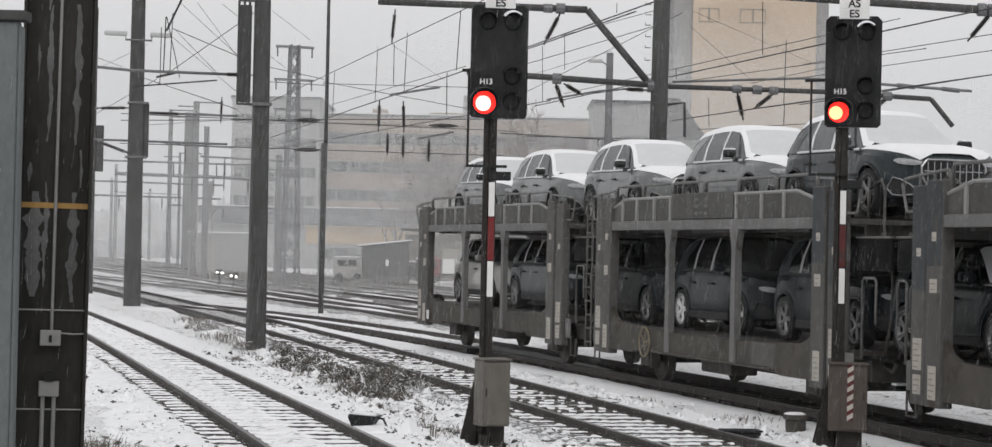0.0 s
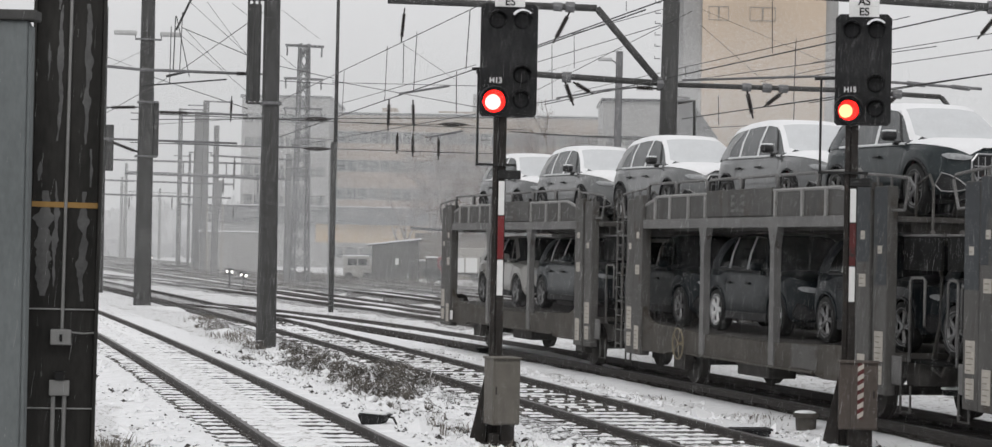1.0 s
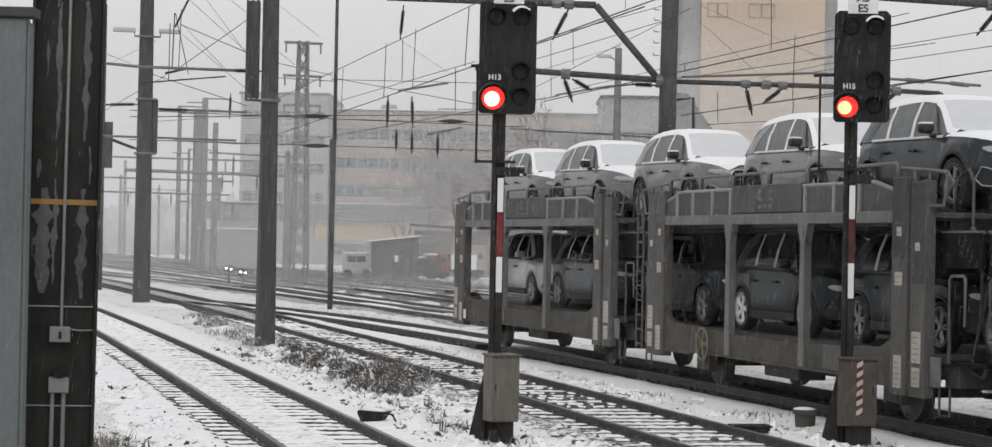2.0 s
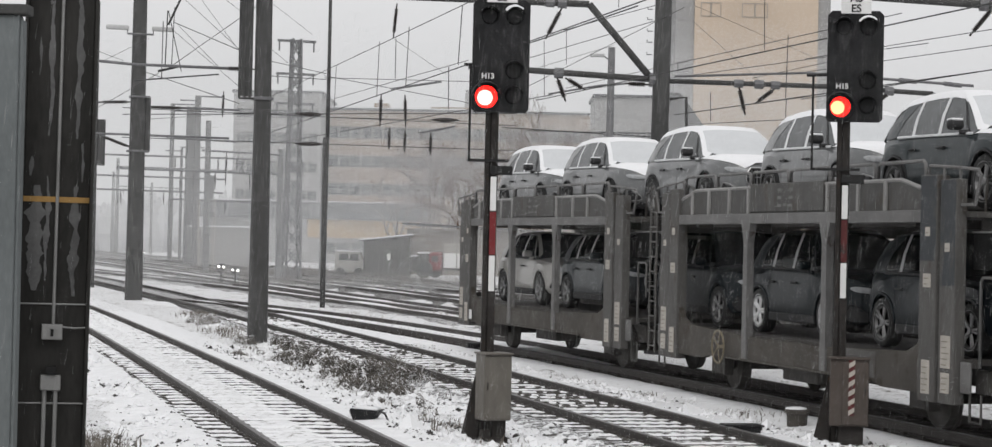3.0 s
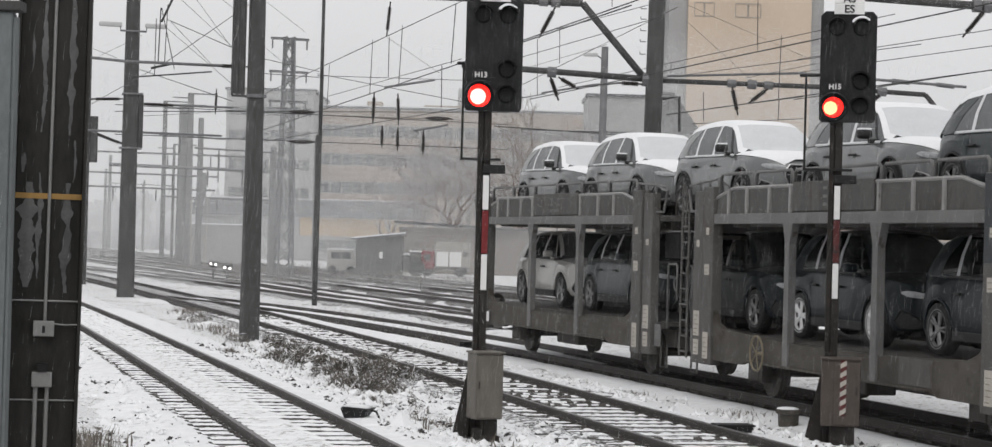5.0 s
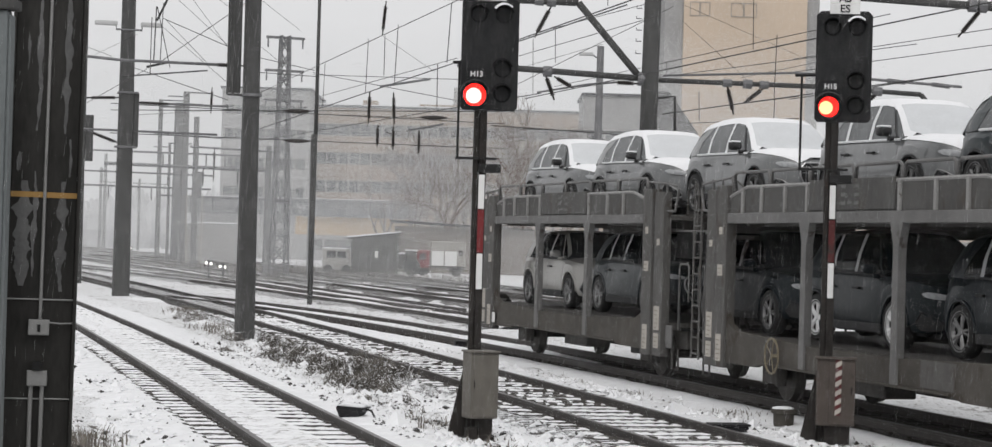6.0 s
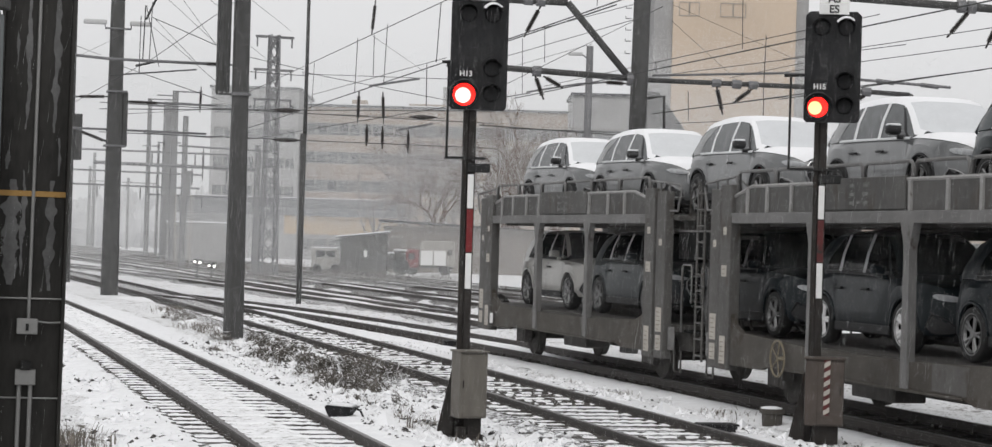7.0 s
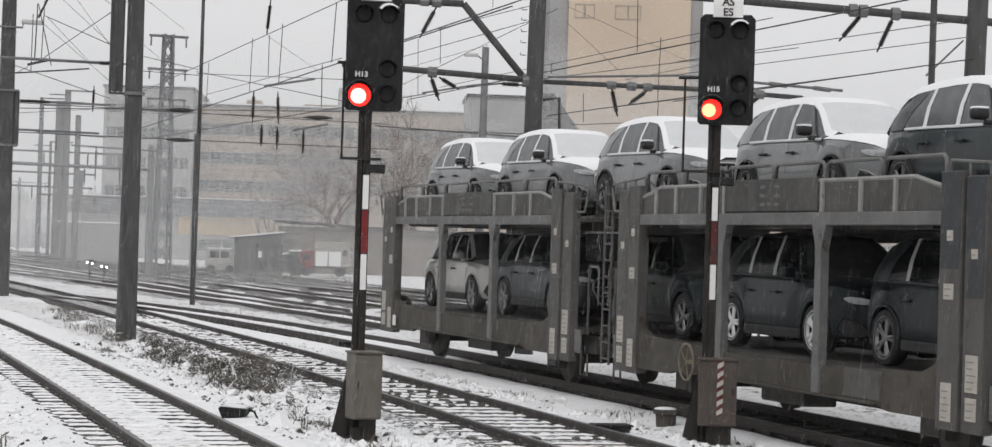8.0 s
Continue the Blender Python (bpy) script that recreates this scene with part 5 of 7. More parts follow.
for x, y, h, seed, label in ((-7.4, 224, 15.5, 3, "tall leafless tree behind the workshop"), (-6.2, 226, 14.5, 5, "leafless tree behind the workshop"), (-11.0, 227, 11.5, 13, "slender leafless tree by the annex"),
                             (-3.4, 186, 11.0, 8, "leafless tree behind the workshop"), (-1.4, 225, 15.5, 17, "leafless tree behind the workshop"), (2.1, 186, 12.0, 23, "leafless tree behind the workshop"),
                             (3.6, 192, 16.5, 11, "tall leafless tree behind the car train"), (6.5, 194, 14.0, 37, "leafless tree behind the car train"),
                             (-8.6, 230, 15.0, 41, "brown leafless tree in the snow haze"), (-4.6, 231, 16.5, 43, "brown leafless tree in the snow haze"), (-2.4, 229, 17.0, 47, "brown leafless tree in the snow haze"),
                             (0.8, 232, 16.5, 53, "brown leafless tree in the snow haze"), (3.8, 230, 17.0, 59, "brown leafless tree in the snow haze"), (7.0, 233, 15.0, 61, "brown leafless tree in the snow haze")):
    tree(x, y, h, seed, label)


# added to grey the horizon; haze is painted into the pale colour
FAR = mat("far woods paled for haze", (0.55, 0.55, 0.56), 0.95, scale=0.2, spread=0.2, fine=2, bump=0)
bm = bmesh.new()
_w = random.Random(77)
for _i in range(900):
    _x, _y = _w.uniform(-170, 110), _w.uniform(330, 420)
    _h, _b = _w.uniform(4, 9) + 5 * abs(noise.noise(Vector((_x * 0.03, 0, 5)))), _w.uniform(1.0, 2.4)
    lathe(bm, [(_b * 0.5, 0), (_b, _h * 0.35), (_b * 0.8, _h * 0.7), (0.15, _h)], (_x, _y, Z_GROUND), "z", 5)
tagged(one("far_woods", bm, FAR, "grey far woods added on the horizon, paled for haze", "woods"), kind="stuff")


# ---- dry weeds and small things by the tracks ----
WEED = mat("dry weeds", (0.142, 0.130, 0.116), 0.9, scale=3, spread=0.5, bump=0)
STRAW = mat("dead grass", (0.165, 0.148, 0.128), 0.9, scale=3, spread=0.4, bump=0)


def weeds(label, spots, seed, material, name="dry_weeds"):
    """Bent dry stalks round given spots: (x, y, spread along, spread across, how many, height)."""
    rng = np.random.default_rng(seed)
    verts, faces = [], []
    for x, y, sy, sx, n, h in spots:
        for _ in range(n):
            dy = rng.normal(0, sy)
            px, py = x - 0.26 * dy + rng.normal(0, sx), y + dy
            a, hh = rng.uniform(0, 6.283), h * rng.uniform(0.35, 1.15)
            bx, by = math.cos(a), math.sin(a)
            lean, w = rng.uniform(0.05, 0.75) * hh, rng.uniform(0.003, 0.012)
            i = len(verts)
            for k, ww in ((0.0, 1.0), (0.5, 0.8), (1.0, 0.2)):
                cx, cy, cz = px + bx * lean * k * k, py + by * lean * k * k, Z_GROUND - 0.03 + hh * (k - 0.28 * k * k)
                verts += [(cx - by * w * ww, cy + bx * w * ww, cz), (cx + by * w * ww, cy - bx * w * ww, cz)]
            faces += [(i, i + 1, i + 3, i + 2), (i + 2, i + 3, i + 5, i + 4)]
    me = bpy.data.meshes.new(name)
    me.from_pydata(verts, [], faces)
    me.materials.append(material)
    return tagged(new(name, me), label, "dry weeds", kind="stuff")


def brush(clumps, seed, material, name, label, leaf, top=0.0):
    """Low matted brush: clumps (x, y, radius, height, leaves) of small crumpled leaves, set at all angles."""
    rng = np.random.default_rng(seed)
    pts, size = [], []
    for x, y, r, h, n in clumps:
        a, d = rng.uniform(0, 2 * math.pi, n), r * np.sqrt(rng.uniform(0, 1, n))
        dome = h * np.sqrt(np.maximum(0.05, 1 - (d / r) ** 2)) * rng.uniform(0.75, 1.2, n)
        z = Z_GROUND + dome * (top + (1 - top) * rng.uniform(0, 1, n))
        pts.append(np.stack([x + np.cos(a) * d, y + np.sin(a) * d * 1.5, z], 1))
        size.append(rng.uniform(0.5, 1.6, n) * leaf)
    pts, size = np.concatenate(pts), np.concatenate(size)
    n = len(pts)
    u = rng.normal(size=(n, 3))
    u /= np.linalg.norm(u, axis=1)[:, None]
    v = np.cross(u, rng.normal(size=(n, 3)))
    v /= np.linalg.norm(v, axis=1)[:, None]
    u, v = u * size[:, None] * 2.3, v * size[:, None] * 0.34
    quad = np.stack([pts - u, pts + v, pts + u, pts - v], 1).reshape(-1, 3)
    me = bpy.data.meshes.new(name)
    me.from_pydata(quad.tolist(), [], np.arange(4 * n).reshape(-1, 4).tolist())
    me.materials.append(material)
    return tagged(new(name, me), label, "dry weeds", kind="stuff")


_r = random.Random(31)
_clumps, _spots = [], []


def bush(x, y, rad, h, leaves=12000):
    """One low bush of several humps, with stalks standing out of it."""
    for k in range(5):
        a, d = _r.uniform(0, 6.28), rad * _r.uniform(0.1, 0.75)
        rk = rad * _r.uniform(0.35, 0.62)
        _clumps.append((x + d * math.cos(a), y + d * math.sin(a) * 1.4, rk, h * _r.uniform(0.55, 1.05), int(leaves * rk * rk + 30)))
    _clumps.append((x, y, rad * 1.1, 0.10, int(1500 * rad * rad)))
    _spots.append((x, y, rad * 0.7, rad * 0.5, int(130 * rad), h * 1.05))


# the tall bushes by the track, then lower ones thinning out towards the mast and the signal
for _x, _y, _rad, _h in ((-2.00, 39.2, 0.55, 0.56), (-2.45, 39.8, 0.50, 0.46), (-1.65, 38.4, 0.45, 0.52), (-2.95, 40.8, 0.45, 0.34), (-2.05, 37.0, 0.42, 0.28), (-1.62, 36.4, 0.28, 0.24),
                         (-2.45, 37.6, 0.38, 0.24), (-3.35, 43.0, 0.50, 0.30), (-3.75, 43.6, 0.42, 0.26), (-4.15, 45.0, 0.40, 0.30), (-4.55, 45.4, 0.30, 0.22), (-3.90, 46.4, 0.34, 0.32),
                         (-4.35, 48.0, 0.30, 0.34), (-4.85, 49.8, 0.26, 0.34), (-5.30, 51.6, 0.22, 0.32), (-5.55, 46.2, 0.28, 0.20)):
    bush(_x, _y, _rad, _h)
for _i in range(70):
    _y = _r.uniform(34.0, 50.0)
    _clumps.append((-1.75 - 0.262 * (_y - 38.5) + _r.gauss(-0.35, 0.5), _y, _r.uniform(0.04, 0.14), _r.uniform(0.06, 0.18), _r.randint(15, 60)))
# tufts beside the masts and by the signals' feet
_clumps += [(-7.05, 56.5, 0.3, 0.16, 90), (-6.2, 52.4, 0.3, 0.25, 260), (-9.0, 64.6, 0.42, 0.34, 700), (-8.55, 63.4, 0.40, 0.26, 560), (-1.1, 33.5, 0.12, 0.14, 40), (-0.85, 34.6, 0.16, 0.16, 60)]
brush(_clumps, 12, WEED, "brush", "dark matted brush between the tracks", 0.019)
brush([(a, b, c * 1.25, d * 0.85, n // 14) for a, b, c, d, n in _clumps], 13, SNOW, "brush_snow", "snow caught on top of the brush", 0.03, 0.5)
weeds("dry stalks sticking out of the brush", _spots, 1, WEED)
# pale grass matted with snow round the signal's foot, and scraps along the trodden path
_tufts = [(_r.gauss(-0.75, 0.45), _r.uniform(29.6, 34.2), 0.09, 0.07, 14, _r.uniform(0.08, 0.18)) for _i in range(20)]
_tufts += [(-0.83, 28.9, 0.03, 0.03, 14, 0.34)]
_tufts += [(line_near(_y) + _r.choice((1.55, 1.75, 2.35, 2.5)) + _r.gauss(0, 0.12), _y, 0.16, 0.07, 9, _r.uniform(0.13, 0.22)) for _y in (_r.uniform(27, 50) for _i in range(90))]
weeds("short frosted grass in the trodden snow", _tufts, 3, STRAW, "frosted_grass")
_spots = []
for _i in range(150):
    _y = _r.uniform(118, 150)
    _spots.append((_r.uniform(-0.13, -0.01) * _y, _y, 0.7, 0.5, 40, _r.choice((0.3, 0.6, 0.9))))
for _i in range(110):
    _y = _r.uniform(150, 164)
    _spots.append((_r.uniform(-0.150, -0.045) * _y, _y, 0.9, 0.7, 40, _r.choice((0.4, 0.8, 1.1))))
weeds("dark brush and rubble weeds beyond the yard tracks", _spots, 5, WEED, "far_brush")
weeds("tufts of dead grass in the snow", [(-5.05, 25.9, 0.55, 0.32, 520, 0.30), (-5.45, 27.2, 0.5, 0.3, 160, 0.22), (-9.75, 69.4, 0.9, 0.3, 380, 0.36), (-7.3, 58.5, 0.9, 0.35, 300, 0.28), (-6.6, 55.0, 0.6, 0.3, 160, 0.24), (-0.6, 30.2, 0.4, 0.25, 40, 0.14), (0.9, 39.8, 0.6, 0.3, 60, 0.2),
                                      (0.3, 27.6, 0.5, 0.3, 90, 0.14), (3.5, 31.8, 0.5, 0.25, 70, 0.15), (5.3, 29.0, 0.4, 0.3, 60, 0.14), (3.85, 33.4, 0.35, 0.2, 110, 0.20), (3.55, 32.6, 0.3, 0.2, 70, 0.16), (1.25, 40.4, 0.5, 0.25, 120, 0.22), (2.6, 37.0, 0.4, 0.2, 60, 0.16), (-2.6, 36.2, 0.5, 0.3, 60, 0.2), (4.2, 30.0, 0.5, 0.3, 60, 0.12), (-1.6, 57.0, 2.5, 0.3, 260, 0.3), (-4.2, 68.0, 3.0, 0.4, 320, 0.35), (-2.2, 74.0, 3.5, 0.5, 420, 0.35)], 2, STRAW, "dead_grass")

drum = thing("concrete_drum", "grey concrete drum capped with snow", "drum", (4.40, 31.6, Z_GROUND), 0)
bm = bmesh.new()
lathe(bm, [(0.001, 0), (0.14, 0), (0.15, 0.05), (0.155, 0.19), (0.19, 0.20), (0.19, 0.262), (0.001, 0.265)], (0, 0, 0), "z", 20)
part("body", bm, WAGON_BROWN, drum, smooth=False)
bm = bmesh.new()
lathe(bm, [(0.165, 0.255), (0.155, 0.278), (0.10, 0.292), (0.001, 0.296)], (-0.012, 0.01, 0), "z", 20)
part("snow_cap", bm, SNOW, drum, smooth=True)
box_ = thing("track_box", "dark sheet metal box with a cable beside the rail", "track box", (-1.80, 29.9, Z_GROUND + 0.06), -12)
bm = bmesh.new()
prism(bm, [(-0.14, 0.0), (0.05, 0.0), (0.16, 0.15), (0.20, 0.19), (-0.20, 0.21), (-0.22, 0.18)], "y", -0.20, 0.14)
part("housing", bm, SIGNAL, box_)
bm = bmesh.new()
prism(bm, [(-0.20, 0.212), (0.17, 0.193), (0.13, 0.215), (-0.02, 0.235), (-0.16, 0.235)], "y", -0.18, 0.13)
part("snow_cap", bm, SNOW, box_, "thin snow on the lid", smooth=True)
bm = bmesh.new()
bent(bm, [(0.16, -0.05, 0.17), (0.26, -0.08, 0.15), (0.31, -0.12, 0.08), (0.36, -0.2, 0.0)], 0.015, n=6)
part("cable", bm, BLACK, box_)
for x, y, w, h in ((3.32, 29.2, 0.50, 0.19), (-0.60, 52.0, 0.34, 0.15)):
    k = thing("track_box", "low dark metal box by the rail", "track box", (x, y, Z_GROUND), 10)
    part("housing", rboxes(0.02, (-w / 2, w / 2, -0.15, 0.15, 0, h)), SIGNAL, k)
    part("lid", rboxes(0.01, (-w / 2 - 0.02, w / 2 + 0.02, -0.17, 0.17, h, h + 0.03)), SIGNAL, k)


def grit(name, label, spots, seed, material, size):
    """Small broken stones and clods lying half in the snow, gathered round given spots (x, y, spread, how many)."""
    rng = np.random.default_rng(seed)
    at = np.concatenate([np.stack([rng.normal(x, sp * 0.6, n), rng.normal(y, sp, n), np.full(n, Z_GROUND)], 1) for x, y, sp, n in spots])
    keep = [i for i, p in enumerate(at) if min(abs(p[0] - f(p[1])) for f in (line_near, line_mid, line_train)) > 1.3]
    at = at[keep]
    for p in at:      # on the shoulder of a track, or on the open ground
        off = min(abs(p[0] - f(p[1])) for f in (line_near, line_mid))
        p[2] = max(p[2] + relief(p[0], p[1]), float(np.interp(off, (1.35, 1.75, 2.3), (-0.088, -0.116, -0.21))))
    n = len(at)
    r = (size * rng.lognormal(0, 0.45, n))[:, None]
    tips = []
    for axis in ((1, 0, 0), (0, 1, 0), (-1, 0, 0), (0, -1, 0), (0, 0, 0.75), (0, 0, -0.6)):
        tips.append(at + r * (np.array(axis) + rng.normal(0, 0.22, (n, 3))))
    verts = np.stack(tips, 1).reshape(-1, 3)
    tri = np.array([(0, 1, 4), (1, 2, 4), (2, 3, 4), (3, 0, 4), (1, 0, 5), (2, 1, 5), (3, 2, 5), (0, 3, 5)])
    faces = (tri[None] + 6 * np.arange(n)[:, None, None]).reshape(-1, 3)
    me = bpy.data.meshes.new(name)
    me.from_pydata(verts.tolist(), [], faces.tolist())
    me.materials.append(material)
    return tagged(new(name, me), label, "stones", kind="stuff")


_g = random.Random(55)
_spots = []
for _i in range(420):
    _y = _g.uniform(22, 52)
    _x = _g.choice((_g.uniform(-7.5, -3.2) - 0.25 * (_y - 26), _g.uniform(-0.9, 1.2) - 0.25 * (_y - 26), _g.uniform(-0.9, 1.2) - 0.25 * (_y - 26), 0.8 - 0.25 * (_y - 30) + _g.uniform(2.2, 3.4)))
    _spots.append((_x, _y, _g.choice((0.08, 0.2, 0.5, 0.9)), _g.choice((3, 6, 12, 22))))
grit("loose_stones", "small dark stones and clods lying in the thin snow", _spots + [(-4.7, 25.6, 1.0, 80), (4.9, 28.2, 0.5, 60), (-5.6, 24.6, 0.6, 50)], 9, GRAVEL_DARK, 0.0145)
grit("path_stones", "small stones along the trodden path", [(line_near(y) + (1.36, 1.5, 1.8, 2.5)[i % 4], y, 0.25, 10) for i, y in enumerate(27 + 0.25 * k for k in range(90))], 17, GRAVEL_DARK, 0.018)
grit("clods", "dark clods and stones beside the near track", [(-4.9 - 0.25 * (y - 27) + 0.5 * math.sin(3 * y), y, 0.5, 9) for y in (23.5, 25.0, 26.0, 27.5, 29, 31, 33, 36, 40)], 14, GRAVEL_DARK, 0.028)
grit("snow_clods", "small lumps of trodden snow", [(x + 0.2, y, sp * 1.6, n * 2) for x, y, sp, n in _spots], 10, SNOW, 0.035)


# ---- the car train ----
ROLLING = []   # thing, place along the train, height
AXLES = []     # wheelset, place on its wagon, radius
_ys = np.linspace(5, 130, 12501)
_xs = np.array([line_train(float(v)) for v in _ys])
_arc = np.concatenate([[0], np.cumsum(np.hypot(np.diff(_xs), np.diff(_ys)))])
_arc = np.interp(38.0, _ys, _arc) - _arc      # grows towards the platform, 0 abreast of y = 38


def on_line(s, z=0.0):
    y = float(np.interp(-s, -_arc, _ys))
    x = float(np.interp(y, _ys, _xs))
    k = (float(np.interp(y + 1, _ys, _xs)) - float(np.interp(y - 1, _ys, _xs))) / 2
    return pose(x, y, z, 0, 0, math.degrees(math.atan2(-1, -k)))


def loft(stations, ring):
    return [[Vector((x, *p)) for p in ring(x)] for x in stations]


def skin(bm, rows, keep=None):
    """Both sides of a lofted shell; rows run along x, each from the outer low edge to the middle."""
    for side in (1, -1):
        grid = [[bm.verts.new((v.x, v.y * side, v.z)) for v in row] for row in rows]
        for i in range(len(rows) - 1):
            for j in range(len(rows[0]) - 1):
                if keep is None or keep(i, j):
                    bm.faces.new((grid[i][j], grid[i + 1][j], grid[i + 1][j + 1], grid[i][j + 1]))
    loose = [v for v in bm.verts if not v.link_faces]
    for v in loose:
        bm.verts.remove(v)
    bmesh.ops.remove_doubles(bm, verts=bm.verts[:], dist=0.0005)


def curve(pts):
    a, b = zip(*pts)
    return lambda x: float(np.interp(x, a, b))


R_W = 0.36
TALL = [1.0]
AXLE_X = (-1.53, 1.20)
BELT = curve([(-2.27, 0.82), (-2.23, 0.97), (-2.1, 1.045), (-1.0, 1.045), (0.6, 1.02), (1.0, 1.008), (1.35, 0.988), (1.65, 0.96), (1.85, 0.925), (1.96, 0.89), (2.04, 0.84), (2.09, 0.79), (2.12, 0.72)])
WIDE = curve([(-2.27, 0.70), (-2.2, 0.80), (-2.08, 0.865), (-1.85, 0.915), (-1.53, 0.94), (-1.05, 0.915), (0.75, 0.915), (1.2, 0.94), (1.45, 0.93), (1.62, 0.90), (1.76, 0.85), (1.88, 0.775), (1.98, 0.685), (2.06, 0.58), (2.12, 0.46)])
ROOF = curve([(-2.2, 1.06), (-2.1, 1.25), (-1.98, 1.41), (-1.86, 1.51), (-1.7, 1.565), (-1.2, 1.615), (-0.6, 1.635), (-0.2, 1.625), (0.05, 1.59), (0.25, 1.50), (0.5, 1.345), (0.75, 1.18), (0.92, 1.07), (1.0, 1.02)])
ROOF_W = curve([(-2.2, 0.76), (-2.05, 0.68), (-1.8, 0.62), (-1.3, 0.60), (-0.4, 0.60), (0.05, 0.595), (0.4, 0.67), (0.74, 0.765), (0.86, 0.60), (0.95, 0.36), (1.0, 0.12)])
CROWN = curve([(-2.2, 0.03), (-1.8, 0.05), (0.05, 0.05), (0.4, 0.09), (0.74, 0.14), (0.86, 0.09), (1.0, 0.01)])


def body_ring(x):
    low = 0.27
    for wx in AXLE_X:
        d = abs(x - wx)
        if d < 0.42:
            low = max(low, R_W + math.sqrt(0.42 ** 2 - d * d) * 0.97)
    top, w = BELT(x) * (1 + (TALL[0] - 1) * 0.6), WIDE(x)
    low = min(low, top - 0.1)
    h = top - low
    ys = [w - 0.06, w - 0.012, w, w - 0.006, w - 0.035, w - 0.045, w - 0.085, w - 0.19, w * 0.5, 0.0]
    zs = [low, low + 0.10 * h, low + 0.34 * h, low + 0.62 * h, low + 0.74 * h, top - 0.075, top - 0.018, top + 0.012, top + 0.045, top + 0.052]
    return list(zip(ys, zs))


def cabin_ring(x):
    belt = BELT(x) * (1 + (TALL[0] - 1) * 0.6)
    base, top = belt - 0.012, max(ROOF(x) * TALL[0], belt + 0.004)
    wr = ROOF_W(x)
    wb = min(WIDE(x) - 0.075, wr + 0.26)
    e = max(top - CROWN(x), base + (top - base) * 0.3)
    return [(wb, base), (wb + (wr - wb) * 0.46 + 0.02, base + (e - base) * 0.5), (wr + 0.012, e - 0.012), (wr * 0.90, e + (top - e) * 0.55), (wr * 0.5, e + (top - e) * 0.92), (0.0, top)]


BODY_X = sorted(set([-2.27, -2.25, -2.2, -2.12, -2.0, 1.85, 1.9, 1.94, 1.98, 2.02, 2.06, 2.09, 2.12] + [round(-1.95 + 0.1 * i, 3) for i in range(38)] + [wx + s * d for wx in AXLE_X for s in (-1, 1) for d in (0.42, 0.415, 0.40, 0.37, 0.31, 0.22)]))
CABIN_X = [-2.2, -2.15, -2.1, -2.04, -1.98, -1.92, -1.86, -1.78, -1.7, -1.56, -1.4, -1.2, -0.95, -0.7, -0.45, -0.2, -0.05, 0.05, 0.15, 0.25, 0.37, 0.5, 0.62, 0.74, 0.80, 0.86, 0.92, 0.96, 1.0]


def lifted(rows, dz):
    return [[Vector((v.x, v.y, v.z + dz)) for v in row] for row in rows]


def crisp(ob, angle=32):
    """Smooth shading that keeps the folds of the sheet metal."""
    ob.data.set_sharp_from_angle(angle=radians(angle))
    return ob


